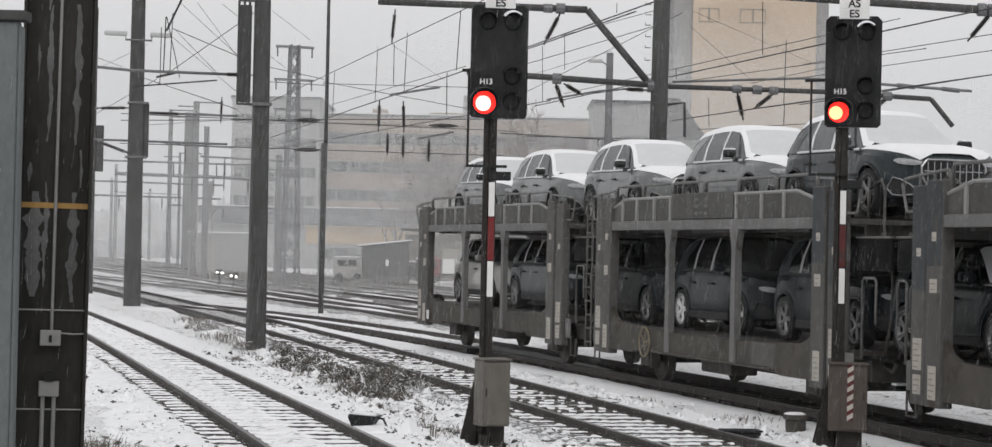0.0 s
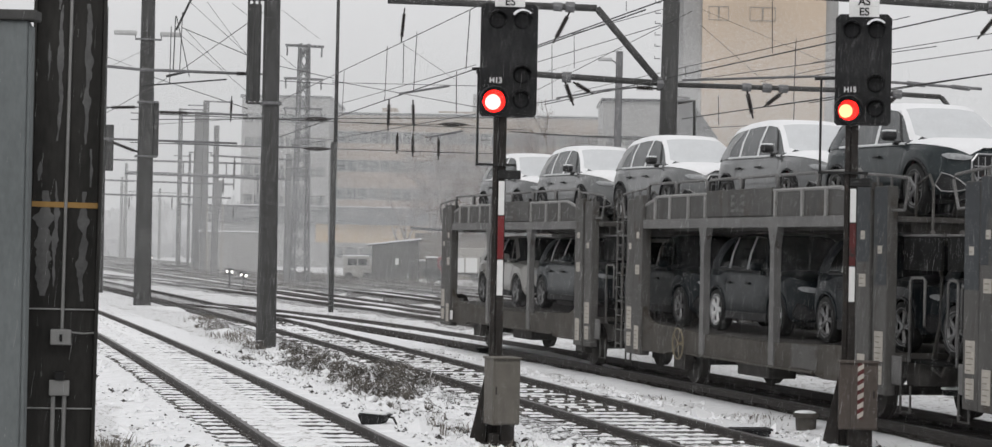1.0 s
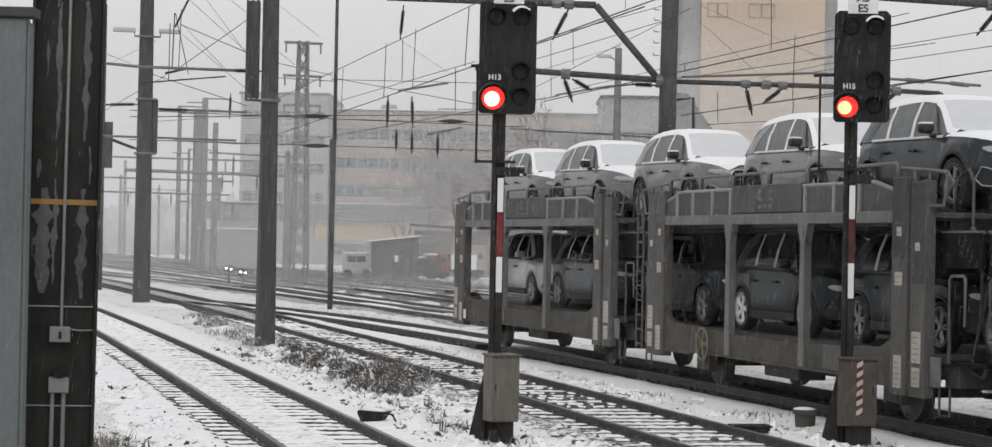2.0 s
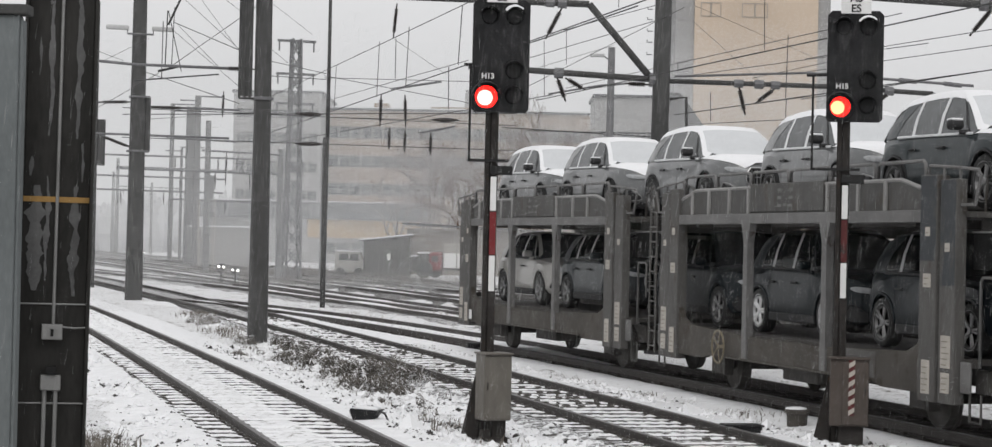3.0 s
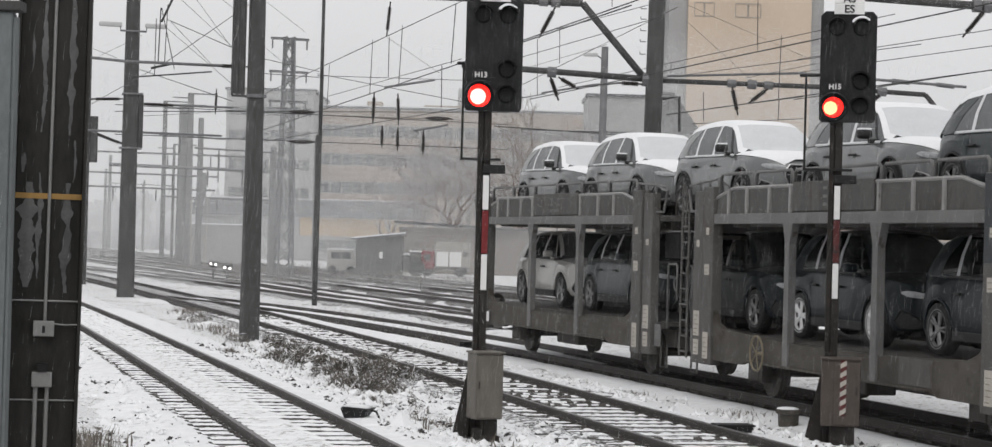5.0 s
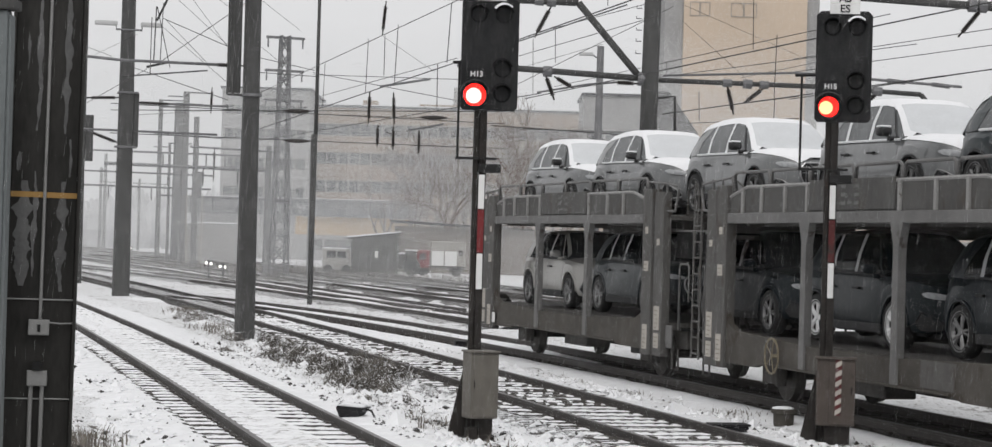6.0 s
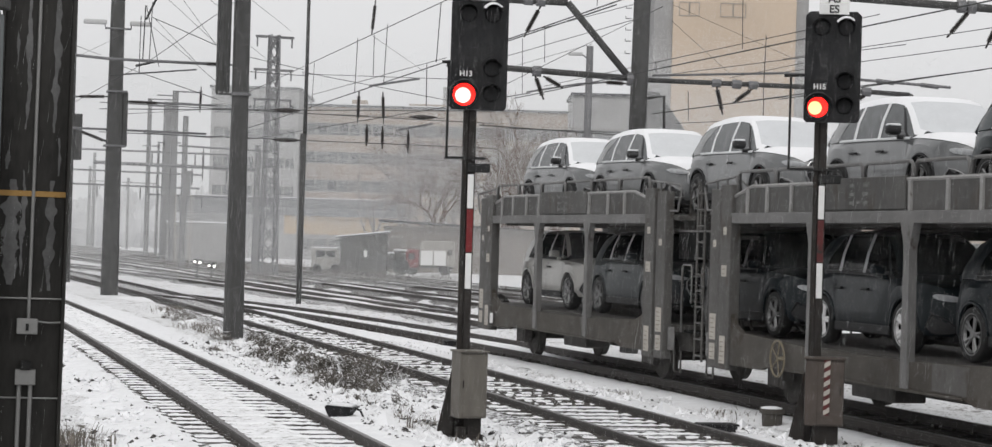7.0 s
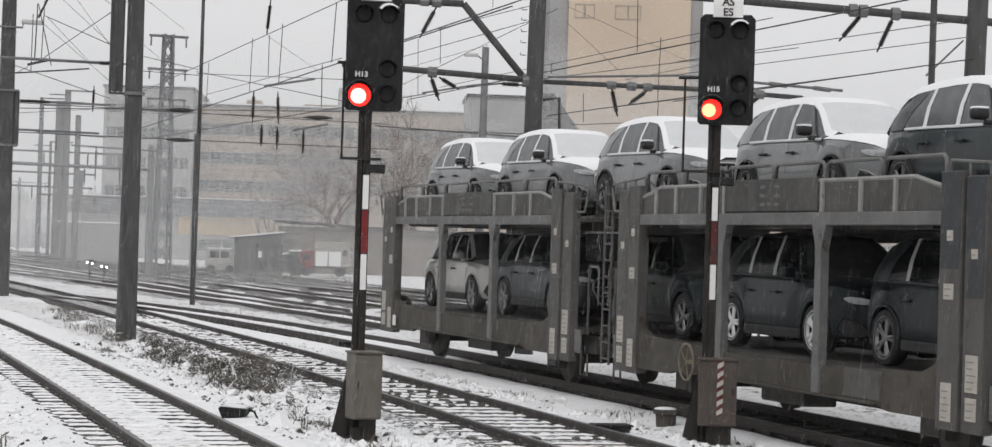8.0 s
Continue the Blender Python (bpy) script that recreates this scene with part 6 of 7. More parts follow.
def make_car(paint, label, snowy, rim, tall=1.0, front_white=False):
    """A five-door crossover: body shell, cabin, glass, wheels, lamps, mirrors, and its load of snow."""
    TALL[0] = tall
    c = thing("car", label, "car", group="cars on the train")
    rows, cab = loft(BODY_X, body_ring), loft(CABIN_X, cabin_ring)
    bm = bmesh.new()
    skin(bm, rows)
    for end in (0, -1):
        vs = [bm.verts.new(v) for v in rows[end]] + [bm.verts.new((v.x, -v.y, v.z)) for v in rows[end][-2::-1]]
        bm.faces.new(vs)
    body = crisp(part("body", bm, paint, c, smooth=True))
    mid = [(CABIN_X[i] + CABIN_X[i + 1]) / 2 for i in range(len(CABIN_X) - 1)]
    bm = bmesh.new()
    skin(bm, cab, lambda i, j: (j >= 2 and -1.8 < mid[i] < 0.05) or (j < 2 and mid[i] < -1.62) or (j == 2 and mid[i] < 0.74))
    part("roof", bm, paint, body, smooth=True)
    bm = bmesh.new()
    skin(bm, cab, lambda i, j: j < 2 and -1.62 < mid[i] < 0.74)
    part("side_glass", bm, GLASS_SNOWLIT if snowy else GLASS_CLEAR, body, "side windows with snow light painted in" if snowy else "dark clear side windows", smooth=True)
    bm = bmesh.new()
    skin(bm, cab, lambda i, j: (j >= 3 and mid[i] > 0.05) or mid[i] > 0.74)
    part("windscreen", bm, GLASS, body, smooth=True)
    bm = bmesh.new()
    skin(bm, cab, lambda i, j: j >= 3 and mid[i] < -1.8)
    part("rear_window", bm, GLASS, body, smooth=True)
    if not snowy:
        # what shows through the glass: seats and the dashboard
        for x, ys in ((-0.30, (-0.36, 0.36)), (-1.15, (-0.42, 0.0, 0.42))):
            for y in ys:
                b = bmesh.new()
                rbox(b, x - 0.10, x + 0.05, y - 0.22, y + 0.22, 0.8, 1.26, r=0.05)
                rbox(b, x - 0.12, x - 0.02, y - 0.12, y + 0.12, 1.28, 1.44, r=0.04)
                part("seat", b, PLASTIC, body, smooth=True)
        b = bmesh.new()
        rbox(b, 0.42, 0.80, -0.70, 0.70, 0.9, 1.075, r=0.04)
        part("dashboard", b, PLASTIC, body)
    # pillars and window line, slightly proud
    for side in (-1, 1):
        def wall(x, k):
            r = cabin_ring(x)
            a, b, e = Vector(r[0]), Vector(r[1]), Vector(r[2])
            p = a.lerp(b, k * 2) if k < 0.5 else b.lerp(e, k * 2 - 1)
            return Vector((x, side * (p.x + 0.007), p.y))
        def strip(name, pts, material, label=""):
            b = bmesh.new()
            prev = None
            for x, k, dx in pts:
                q = [b.verts.new(wall(x - dx, k)), b.verts.new(wall(x + dx, k))]
                if prev:
                    b.faces.new((prev[0], prev[1], q[1], q[0]))
                prev = q
            part(name, b, material, body, label)
        lo, hi = 0.01, 0.99
        strip("front_pillar", [(0.70, 0.03, 0.04), (0.50, 0.5, 0.05), (0.26, 0.86, 0.05), (0.10, hi, 0.05)], PLASTIC if snowy else paint)
        strip("middle_pillar", [(-0.26, lo, 0.05), (-0.31, 0.5, 0.047), (-0.36, hi, 0.043)], TRIM if snowy else PILLAR, "pale film on the pillar")
        strip("rear_pillar", [(-1.08, lo, 0.045), (-1.13, 0.5, 0.043), (-1.18, hi, 0.04)], TRIM if snowy else PILLAR, "pale film on the pillar")
        # painted corner that cuts the last window to a slope
        strip("quarter_panel", [(-1.66, lo, 0.04), (-1.60, 0.5, 0.10), (-1.50, hi, 0.18)], paint)
        strip("roof_edge", [(-1.5, 0.985, 0.01)] + [(-1.4 + 0.1 * i, 0.93, 0.05) for i in range(16)], paint)
        b = bmesh.new()
        prev = None
        for i in range(24):
            p = wall(0.78 - 0.1 * i, 0.0)
            q = [b.verts.new((p.x, p.y + side * dy, p.z + dz)) for dy, dz in ((0.0, -0.014), (0.016, -0.006), (0.014, 0.018), (-0.004, 0.026))]
            if prev:
                for j in range(3):
                    b.faces.new((prev[j], prev[j + 1], q[j + 1], q[j]))
            prev = q
        part("window_trim", b, TRIM if snowy else PLASTIC, body, "pale window trim" if snowy else "black window trim")
        # door handles, seams, sill, arch lips
        for x in (-0.98, -0.08):
            b = bmesh.new()
            rbox(b, x - 0.11, x + 0.11, side * 0.912 - 0.022, side * 0.912 + 0.022, 0.835, 0.865, r=0.008)
            part("door_handle", b, PLASTIC, body)
        for x, z1 in ((-1.06, 0.93), (-0.22, 0.94), (0.72, 0.94)):
            b = bmesh.new()
            prev = None
            for k in range(6):
                z = 0.36 + (z1 - 0.36) * k / 5
                y = float(np.interp(z, [p[1] for p in body_ring(x)[:6]], [p[0] for p in body_ring(x)[:6]]))
                q = [b.verts.new((x - 0.005, side * (y + 0.002), z)), b.verts.new((x + 0.005, side * (y + 0.002), z))]
                if prev:
                    b.faces.new((prev[0], prev[1], q[1], q[0]))
                prev = q
            part("door_seam", b, PLASTIC, body)
        b = bmesh.new()
        rbox(b, -1.08, 0.76, side * 0.885 - 0.035, side * 0.885 + 0.035, 0.22, 0.36, r=0.02)
        part("sill", b, PLASTIC, body)
        for wx in AXLE_X:
            b = bmesh.new()
            bent(b, [(wx + 0.425 * math.cos(a), side * (WIDE(wx + 0.425 * math.cos(a)) - 0.012), R_W + 0.42 * math.sin(a) * 0.98) for a in (math.pi * k / 14 for k in range(15))], 0.022, n=5)
            part("arch_lip", b, PLASTIC if snowy else paint, body, smooth=True)
        mir = bmesh.new()
        rbox(mir, 0.42, 0.60, side * 0.99 - 0.105, side * 0.99 + 0.105, 1.06, 1.20, r=0.055, seg=3)
        box(mir, 0.50, 0.58, side * 0.86 - 0.07, side * 0.86 + 0.07, 1.0, 1.06)
        mo = part("mirror", mir, PLASTIC if snowy else paint, body, "wing mirror", smooth=True)
        if snowy:
            b = bmesh.new()
            rbox(b, 0.43, 0.59, side * 0.99 - 0.085, side * 0.99 + 0.085, 1.185, 1.215, r=0.014, seg=2)
            part("mirror_snow", b, SNOW, mo, "snow on the mirror", smooth=True)
        # slim lamps and air intakes wrapped round the corners
        def wrap(stations, out=0.010):
            b = bmesh.new()
            prev = None
            for x, z0, z1 in stations:
                y = WIDE(x) + out
                q = [b.verts.new((x + out * 0.7, side * (y - 0.004), z0)), b.verts.new((x + out * 0.9, side * y, (z0 + z1) / 2)), b.verts.new((x + out * 0.5, side * (y - 0.016), z1))]
                if prev:
                    for j in range(2):
                        b.faces.new((prev[j], prev[j + 1], q[j + 1], q[j]))
                prev = q
            return b
        part("headlamp", wrap(((1.84, 0.80, 0.825), (1.90, 0.765, 0.84), (1.98, 0.745, 0.835), (2.06, 0.74, 0.815), (2.11, 0.75, 0.79))), LAMP_GLASS, body, "clear headlamp", smooth=True)
        part("air_intake", wrap(((1.76, 0.40, 0.44), (1.84, 0.32, 0.56), (1.94, 0.31, 0.53), (2.03, 0.32, 0.46), (2.08, 0.34, 0.40))), PLASTIC, body, "black air intake", smooth=True)
        b = bmesh.new()
        ring = [(1.76, 0.42), (1.84, 0.565), (1.94, 0.535), (2.03, 0.465), (2.08, 0.39), (2.08, 0.335), (2.03, 0.315), (1.94, 0.305), (1.84, 0.315), (1.76, 0.40)]
        bent(b, [(x + 0.012, side * (WIDE(x) + 0.012), z) for x, z in ring], 0.010, n=5)
        part("intake_frame", b, CHROME_DULL if snowy or paint is PAINT_SILVER else PLASTIC, body)
        b = bmesh.new()
        rbox(b, -2.285, -2.2, side * 0.56 - 0.15, side * 0.56 + 0.15, 0.84, 0.94, r=0.03)
        part("tail_lamp", b, PLATE_RED, body, "dark red tail lamp", smooth=True)
    # broad eight-sided grille with upright bars
    b = bmesh.new()
    outline = [(-0.42, 0.82), (0.42, 0.82), (0.50, 0.72), (0.50, 0.60), (0.36, 0.36), (-0.36, 0.36), (-0.50, 0.60), (-0.50, 0.72)]
    prism(b, outline, "x", 1.98, 2.132)
    grille = part("grille", b, PLASTIC, body, "black grille")
    b = bmesh.new()
    bent(b, [(2.136, y, z) for y, z in outline + outline[:1]], 0.016, n=5)
    for i in range(9):
        y = -0.40 + 0.1 * i
        box(b, 2.131, 2.139, y - 0.006, y + 0.006, 0.38 if abs(y) < 0.36 else 0.46, 0.79)
    for z in (0.50, 0.66):
        box(b, 2.131, 2.139, -0.46, 0.46, z - 0.006, z + 0.006)
    part("grille_bars", b, CHROME, grille)
    b = bmesh.new()
    prism(b, [(-0.62, 0.20), (0.62, 0.20), (0.56, 0.30), (-0.56, 0.30)], "x", 1.6, 2.06)
    rbox(b, -2.26, -1.9, -0.76, 0.76, 0.24, 0.42, r=0.04)
    box(b, -1.9, 1.75, -0.7, 0.7, 0.22, 0.32)
    part("under_tray", b, PLASTIC, body)
    # inner arches, so that one does not see through the shell
    for wx in AXLE_X:
        part("wheel_housing", boxes((wx - 0.48, wx + 0.48, -0.66, 0.66, 0.32, 0.80)), PLASTIC, body)
    for wx in AXLE_X:
        for side in (-1, 1):
            b = bmesh.new()
            lathe(b, [(0.24, -0.10), (0.335, -0.108), (R_W - 0.006, -0.085), (R_W, -0.05), (R_W, 0.05), (R_W - 0.006, 0.085), (0.335, 0.108), (0.24, 0.10)], (wx, side * 0.815, R_W), "y", 28, False)
            ty = part("tyre", b, TYRE, c, smooth=True)
            b = bmesh.new()
            o = side * 0.815 + side * 0.085
            lathe(b, [(0.225, -side * 0.03), (0.245, side * 0.012), (0.272, side * 0.020), (0.272, side * 0.014)], (wx, o, R_W), "y", 28, False)
            lathe(b, [(0.001, side * 0.016), (0.045, side * 0.016), (0.06, 0.0)], (wx, o, R_W), "y", 12)
            for i in range(10):
                a = 2 * math.pi * (i // 2) / 5 + (0.15 if i % 2 else -0.15)
                d, t_ = Vector((math.cos(a), 0, math.sin(a))), Vector((-math.sin(a), 0, math.cos(a)))
                at_ = Vector((wx, o, R_W))
                wide = 0.030 if rim is RIM else 0.022
                ring = []
                for r, w_, dy in ((0.045, wide * 1.1, 0.004), (0.15, wide * 0.75, 0.010), (0.25, wide, 0.012)):
                    ring.append([b.verts.new(at_ + d * r + t_ * w_ + Vector((0, side * (dy - 0.02), 0))), b.verts.new(at_ + d * r + t_ * w_ * 0.5 + Vector((0, side * dy, 0))),
                                 b.verts.new(at_ + d * r - t_ * w_ * 0.5 + Vector((0, side * dy, 0))), b.verts.new(at_ + d * r - t_ * w_ + Vector((0, side * (dy - 0.02), 0)))])
                for p, q in zip(ring, ring[1:]):
                    for j in range(3):
                        b.faces.new((p[j], p[j + 1], q[j + 1], q[j]))
            part("rim", b, rim, ty, "light alloy rim" if rim is RIM else "dark alloy rim")
            b = bmesh.new()
            lathe(b, [(0.001, 0), (0.235, 0)], (wx, o - side * 0.05, R_W), "y", 16)
            part("rim_back", b, PLASTIC, ty)
    if snowy:
        def heap(v, k):
            return Vector((v.x, v.y, v.z + k * (1 + 0.12 * noise.noise(Vector((v.x * 2.3, v.y * 2.3, 5))))))
        bm = bmesh.new()
        skin(bm, [[Vector((v.x, v.y + (0.014 if 1 < j < 4 else 0.0), v.z + ((0.055 - 0.045 * min(1.0, max(0.0, (v.x + 0.30) / 0.42))) if j > 2 else -0.012))) for j, v in enumerate(r)] for r in cab], lambda i, j: (j >= 2 and mid[i] < 0.12))
        part("roof_snow", bm, SNOW, c, "snow on the roof", smooth=True)
        bm = bmesh.new()
        skin(bm, lifted(cab, 0.014), lambda i, j: j >= 3 and mid[i] > 0.05)
        part("windscreen_snow", bm, GLASS_SNOW, c, "thin grey-white snow on the windscreen", smooth=True)
        for side in (-1, 1):
            bm = bmesh.new()
            skin(bm, lifted(cab, 0.018), lambda i, j: j == 2 and 0.0 < mid[i] < 0.80)
            bmesh.ops.delete(bm, geom=[v for v in bm.verts if v.co.y * side < 0], context="VERTS")
            part("pillar_snow", bm, SNOW, c, "snow along the windscreen pillar", smooth=True)
        hood = [[heap(v, 0.05 if j > 7 else 0.035 if j > 6 else 0.012) for j, v in enumerate(r)] for r, x in zip(rows, BODY_X) if 0.62 <= x <= 2.07]
        bm = bmesh.new()
        skin(bm, hood, lambda i, j: j >= 6)
        part("bonnet_snow", bm, SNOW, c, "snow on the bonnet", smooth=True)
        lid = lifted([r for r, x in zip(rows, BODY_X) if -2.24 <= x <= -1.9], 0.02)
        bm = bmesh.new()
        skin(bm, lid, lambda i, j: j >= 6)
        part("tail_snow", bm, SNOW, c, smooth=True)
    # white layer laid over the windscreen and bonnet
    if front_white:
        bm = bmesh.new()
        skin(bm, lifted(cab, 0.02), lambda i, j: j >= 2 and mid[i] > 0.12)
        part("windscreen_snow", bm, SNOW, c, "white layer on the windscreen", smooth=True)
        bm = bmesh.new()
        skin(bm, lifted([r for r, x in zip(rows, BODY_X) if 0.62 <= x <= 2.07], 0.03), lambda i, j: j >= 6)
        part("bonnet_snow", bm, SNOW, c, "white layer on the bonnet", smooth=True)
    return c


def wheelset(parent, x):
    r = 0.42
    b = bmesh.new()
    for side in (-1, 1):
        lathe(b, [(0.05, 0.06), (0.16, 0.05), (0.34, 0.02), (r - 0.01, 0.06), (r, -0.06), (r + 0.03, -0.065), (r + 0.03, -0.09), (0.34, -0.05), (0.16, -0.06), (0.05, -0.08)] if side > 0 else
              [(0.05, -0.06), (0.16, -0.05), (0.34, -0.02), (r - 0.01, -0.06), (r, 0.06), (r + 0.03, 0.065), (r + 0.03, 0.09), (0.34, 0.05), (0.16, 0.06), (0.05, 0.08)], (0, side * 0.7525, 0), "y", 24)
    tube(b, (0, -0.9, 0), (0, 0.9, 0), 0.08, n=10)
    ob = part("wheelset", b, WAGON_DARK, parent, "steel wheels on an axle")
    ob.matrix_local = pose(x, 0, r)
    AXLES.append((ob, x, r))


def railing(parent, x0, x1, y, z, n, name="handrail"):
    """Hoops of round bar along an edge."""
    step = (x1 - x0) / n
    for i in range(n):
        a, b = x0 + i * step + 0.03, x0 + (i + 1) * step - 0.03
        bm = bmesh.new()
        bent(bm, [(a, y, z - 0.30), (a + 0.02, y, z - 0.04), (a + 0.08, y, z), (b - 0.08, y, z), (b - 0.02, y, z - 0.04), (b, y, z - 0.30)], 0.028, n=6)
        part(name, bm, WAGON_LIGHT, parent, smooth=True)


def make_wagon(label, rear=False, low=1.0, blue=(), ladder=True):
    """One 11.4 m unit of a two-deck car wagon; x from -5.7 to 5.7, rail head at 0."""
    w = thing("car_wagon", label, "railway wagon", group="wagons of the car train")
    L, Y = 5.7, 1.5
    posts = (-1.55, 1.58)
    for side in (-1, 1):
        y0, y1 = sorted((side * Y, side * (Y - 0.10)))
        # sill: deep at the ends, waisted between
        bm = bmesh.new()
        prism(bm, [(-L + 0.95, 1.5), (-L + 0.98, 1.30), (-L + 1.1, 1.18), (-L + 1.4, 1.08), (posts[0], 0.99), (posts[1], 0.99), (L - 1.4, 1.08), (L - 1.1, 1.18), (L - 0.98, 1.30), (L - 0.95, 1.5),
                   (L - 0.95, 0.55), (L - 2.2, 0.55), (L - 2.6, 0.64), (-L + 2.6, 0.64), (-L + 2.2, 0.55), (-L + 0.95, 0.55)], "y", y0, y1)
        part("sill", bm, WAGON_BROWN, w, "brown rusty side sill")
        part("sill_flange", rboxes(0.01, (-L + 2.5, L - 2.5, min(side * (Y + 0.03), side * (Y - 0.1)), max(side * (Y + 0.03), side * (Y - 0.1)), 0.60, 0.638)), WAGON_BROWN, w)
        if not rear:
            part("sill_patch", rboxes(0.004, (2.35, 3.35, *sorted((side * (Y + 0.006), side * (Y - 0.02))), 0.66, 1.02)), WAGON, w, "paler grey patch on the sill")
        # end posts in two plates
        for e in (-1, 1):
            for a, b, out, top in ((0.0, 0.44, 0.02, 3.36), (0.50, 0.97, 0.045, 3.42)):
                x0, x1 = sorted((e * (L - a), e * (L - b)))
                ya, yb = sorted((side * (Y + out), side * (Y - 0.14)))
                ps = part("end_post", rboxes(0.015, (x0, x1, ya, yb, 0.46, top)), WAGON, w)
                if e in blue:
                    z0 = 1.98 if a == 0 else 2.3
                    part("blue_plate", rboxes(0.004, (x0 + 0.012, x1 - 0.012, *sorted((side * (Y + out + 0.004), side * (Y + out - 0.01))), z0, top - 0.012)), WAGON_BLUE, ps, "faded blue-grey paint")
                if side < 0:
                    xm = (x0 + x1) / 2
                    for z0, h, ww in (((0.60, 0.26, 0.24), (0.92, 0.42, 0.27), (2.42, 0.11, 0.14)) if a == 0 else ((0.56, 0.44, 0.24), (1.95, 0.18, 0.22), (2.62, 0.12, 0.14))):
                        lb = part("data_panel", boxes((xm - ww / 2, xm + ww / 2, -Y - out - 0.006, -Y - out - 0.001, z0, z0 + h)), LABEL, ps, "faded label panel")
                        bars = bmesh.new()
                        for q in range(max(1, int(h / 0.075))):
                            box(bars, xm - ww * 0.38, xm + ww * (0.1 + 0.25 * ((q * 7) % 3) / 2), -Y - out - 0.009, -Y - out - 0.0062, z0 + 0.035 + q * 0.075, z0 + 0.05 + q * 0.075)
                        part("print", bars, PRINT, lb)
        # plates added on the far side to keep the openings dark
        if side > 0:
            part("far_plate", rboxes(0.008, (-L + 0.97, L - 0.97, Y - 0.2, Y - 0.17, 0.95, 1.66 if rear else 1.16)), WAGON_DARK, w, "dark plate added behind the lower deck cars")
            part("far_top_plate", rboxes(0.008, (-L + 0.97, L - 0.97, Y - 0.2, Y - 0.15, 2.62, 2.80)), WAGON_DARK, w)
        # middle posts with flared heads
        for x in posts:
            bm = bmesh.new()
            prism(bm, [(x - 0.10, 0.64), (x + 0.10, 0.64), (x + 0.085, 2.5), (x + 0.20, 2.82), (x - 0.20, 2.82), (x - 0.085, 2.5)], "y", *sorted((side * (Y + 0.035), side * (Y - 0.08))))
            part("middle_post", bm, WAGON_LIGHT, w)
        # chord and panelled side above the upper deck
        part("chord", rboxes(0.012, (-L + 0.9, L - 0.9, *sorted((side * (Y + 0.03), side * (Y - 0.12))), 2.80, 2.965)), WAGON_LIGHT, w)
        bm = bmesh.new()
        prism(bm, [(-L + 0.9, 2.96), (L - 0.9, 2.96), (L - 0.9, 3.22), (L - 1.7, 3.37), (-L + 1.7, 3.37), (-L + 0.9, 3.22)], "y", *sorted((side * (Y - 0.02), side * (Y - 0.05))))
        part("side_panel", bm, WAGON_PANEL, w)
        bm = bmesh.new()
        bent(bm, [(-L + 0.9, side * (Y - 0.03), 3.22), (-L + 1.7, side * (Y - 0.03), 3.38), (L - 1.7, side * (Y - 0.03), 3.38), (L - 0.9, side * (Y - 0.03), 3.22)], 0.03, n=6)
        part("panel_cap", bm, WAGON_EDGE, w)
        xs = [-L + 1.55, -L + 2.35, -1.55, 1.58, 2.65, 3.55]
        for x in xs + [-2.4]:
            part("stiffener", rboxes(0.008, (x - 0.035, x + 0.035, *sorted((side * (Y + 0.02), side * (Y - 0.05))), 2.965, 3.37)), WAGON_EDGE, w)
        nb = part("name_board", rboxes(0.012, (-1.45, 1.45, *sorted((side * (Y + 0.012), side * (Y - 0.03))), 2.985, 3.43)), WAGON_PANEL, w, "plain grey board with worn lettering")
        if side < 0:
            for q, (lx, lz) in enumerate(((-0.22, 3.32), (-0.22, 3.20), (-0.22, 3.08), (0.0, 3.09), (0.22, 3.32), (0.22, 3.20), (0.22, 3.08))):
                part("worn_mark", boxes((lx - 0.075, lx + 0.075, -Y - 0.016, -Y - 0.0125, lz - 0.022, lz + 0.022)), WAGON_LIGHT, nb, "worn pale mark")
        railing(w, -L + 1.0, L - 1.0, side * (Y - 0.06), 3.62, 6)
        # end hoops over the coupling
        for e in (-1, 1):
            bm = bmesh.new()
            pts = [(e * (L - 1.0), 3.25), (e * (L - 0.92), 3.55), (e * (L - 0.05), 3.50), (e * (L + 0.45), 3.46), (e * (L + 0.52), 3.40), (e * (L + 0.36), 3.02), (e * (L - 0.2), 3.02)]
            bent(bm, [(a, side * (Y - 0.06), b) for a, b in pts], 0.022, n=6)
            part("end_rail", bm, WAGON_LIGHT, w)
            for a in (0.5, 0.05):
                bm = bmesh.new()
                tube(bm, (e * (L - a), side * (Y - 0.06), 3.0), (e * (L - a), side * (Y - 0.06), 3.53), 0.02, n=6)
                part("rail_post", bm, WAGON_LIGHT, w)
    # loops of pipe and cable over the coupling
    for e in (1,) if rear else (-1, 1):
        for y, h in ((-0.95, 0.0), (-0.35, 0.08), (0.5, -0.05)):
            bm = bmesh.new()
            bent(bm, [(e * (L - 0.3), y, 2.95), (e * (L - 0.25), y, 3.40 + h), (e * (L + 0.12), y, 3.52 + h), (e * (L + 0.34), y - 0.05, 3.36 + h), (e * (L + 0.40), y - 0.08, 2.7)], 0.022, n=6)
            part("pipe_loop", bm, WAGON, w)
            bm = bmesh.new()
            bent(bm, [(e * (L - 0.02), y + 0.15, 2.5), (e * (L + 0.25), y + 0.15, 2.1), (e * (L + 0.32), y + 0.1, 1.5), (e * (L + 0.1), y + 0.1, 0.95)], 0.03, n=6)
            part("hanging_cable", bm, WAGON_DARK, w)
    # decks
    bm = bmesh.new()
    prism(bm, [(-L - 0.3, 2.86), (-L + 1, 2.90), (L - 1, 2.90), (L + 0.3, 2.86), (L + 0.3, 2.93), (L - 1, 2.97), (-L + 1, 2.97), (-L - 0.3, 2.93)], "y", -Y + 0.12, Y - 0.12)
    part("upper_deck", bm, WAGON_DARK, w, "dark steel upper deck")
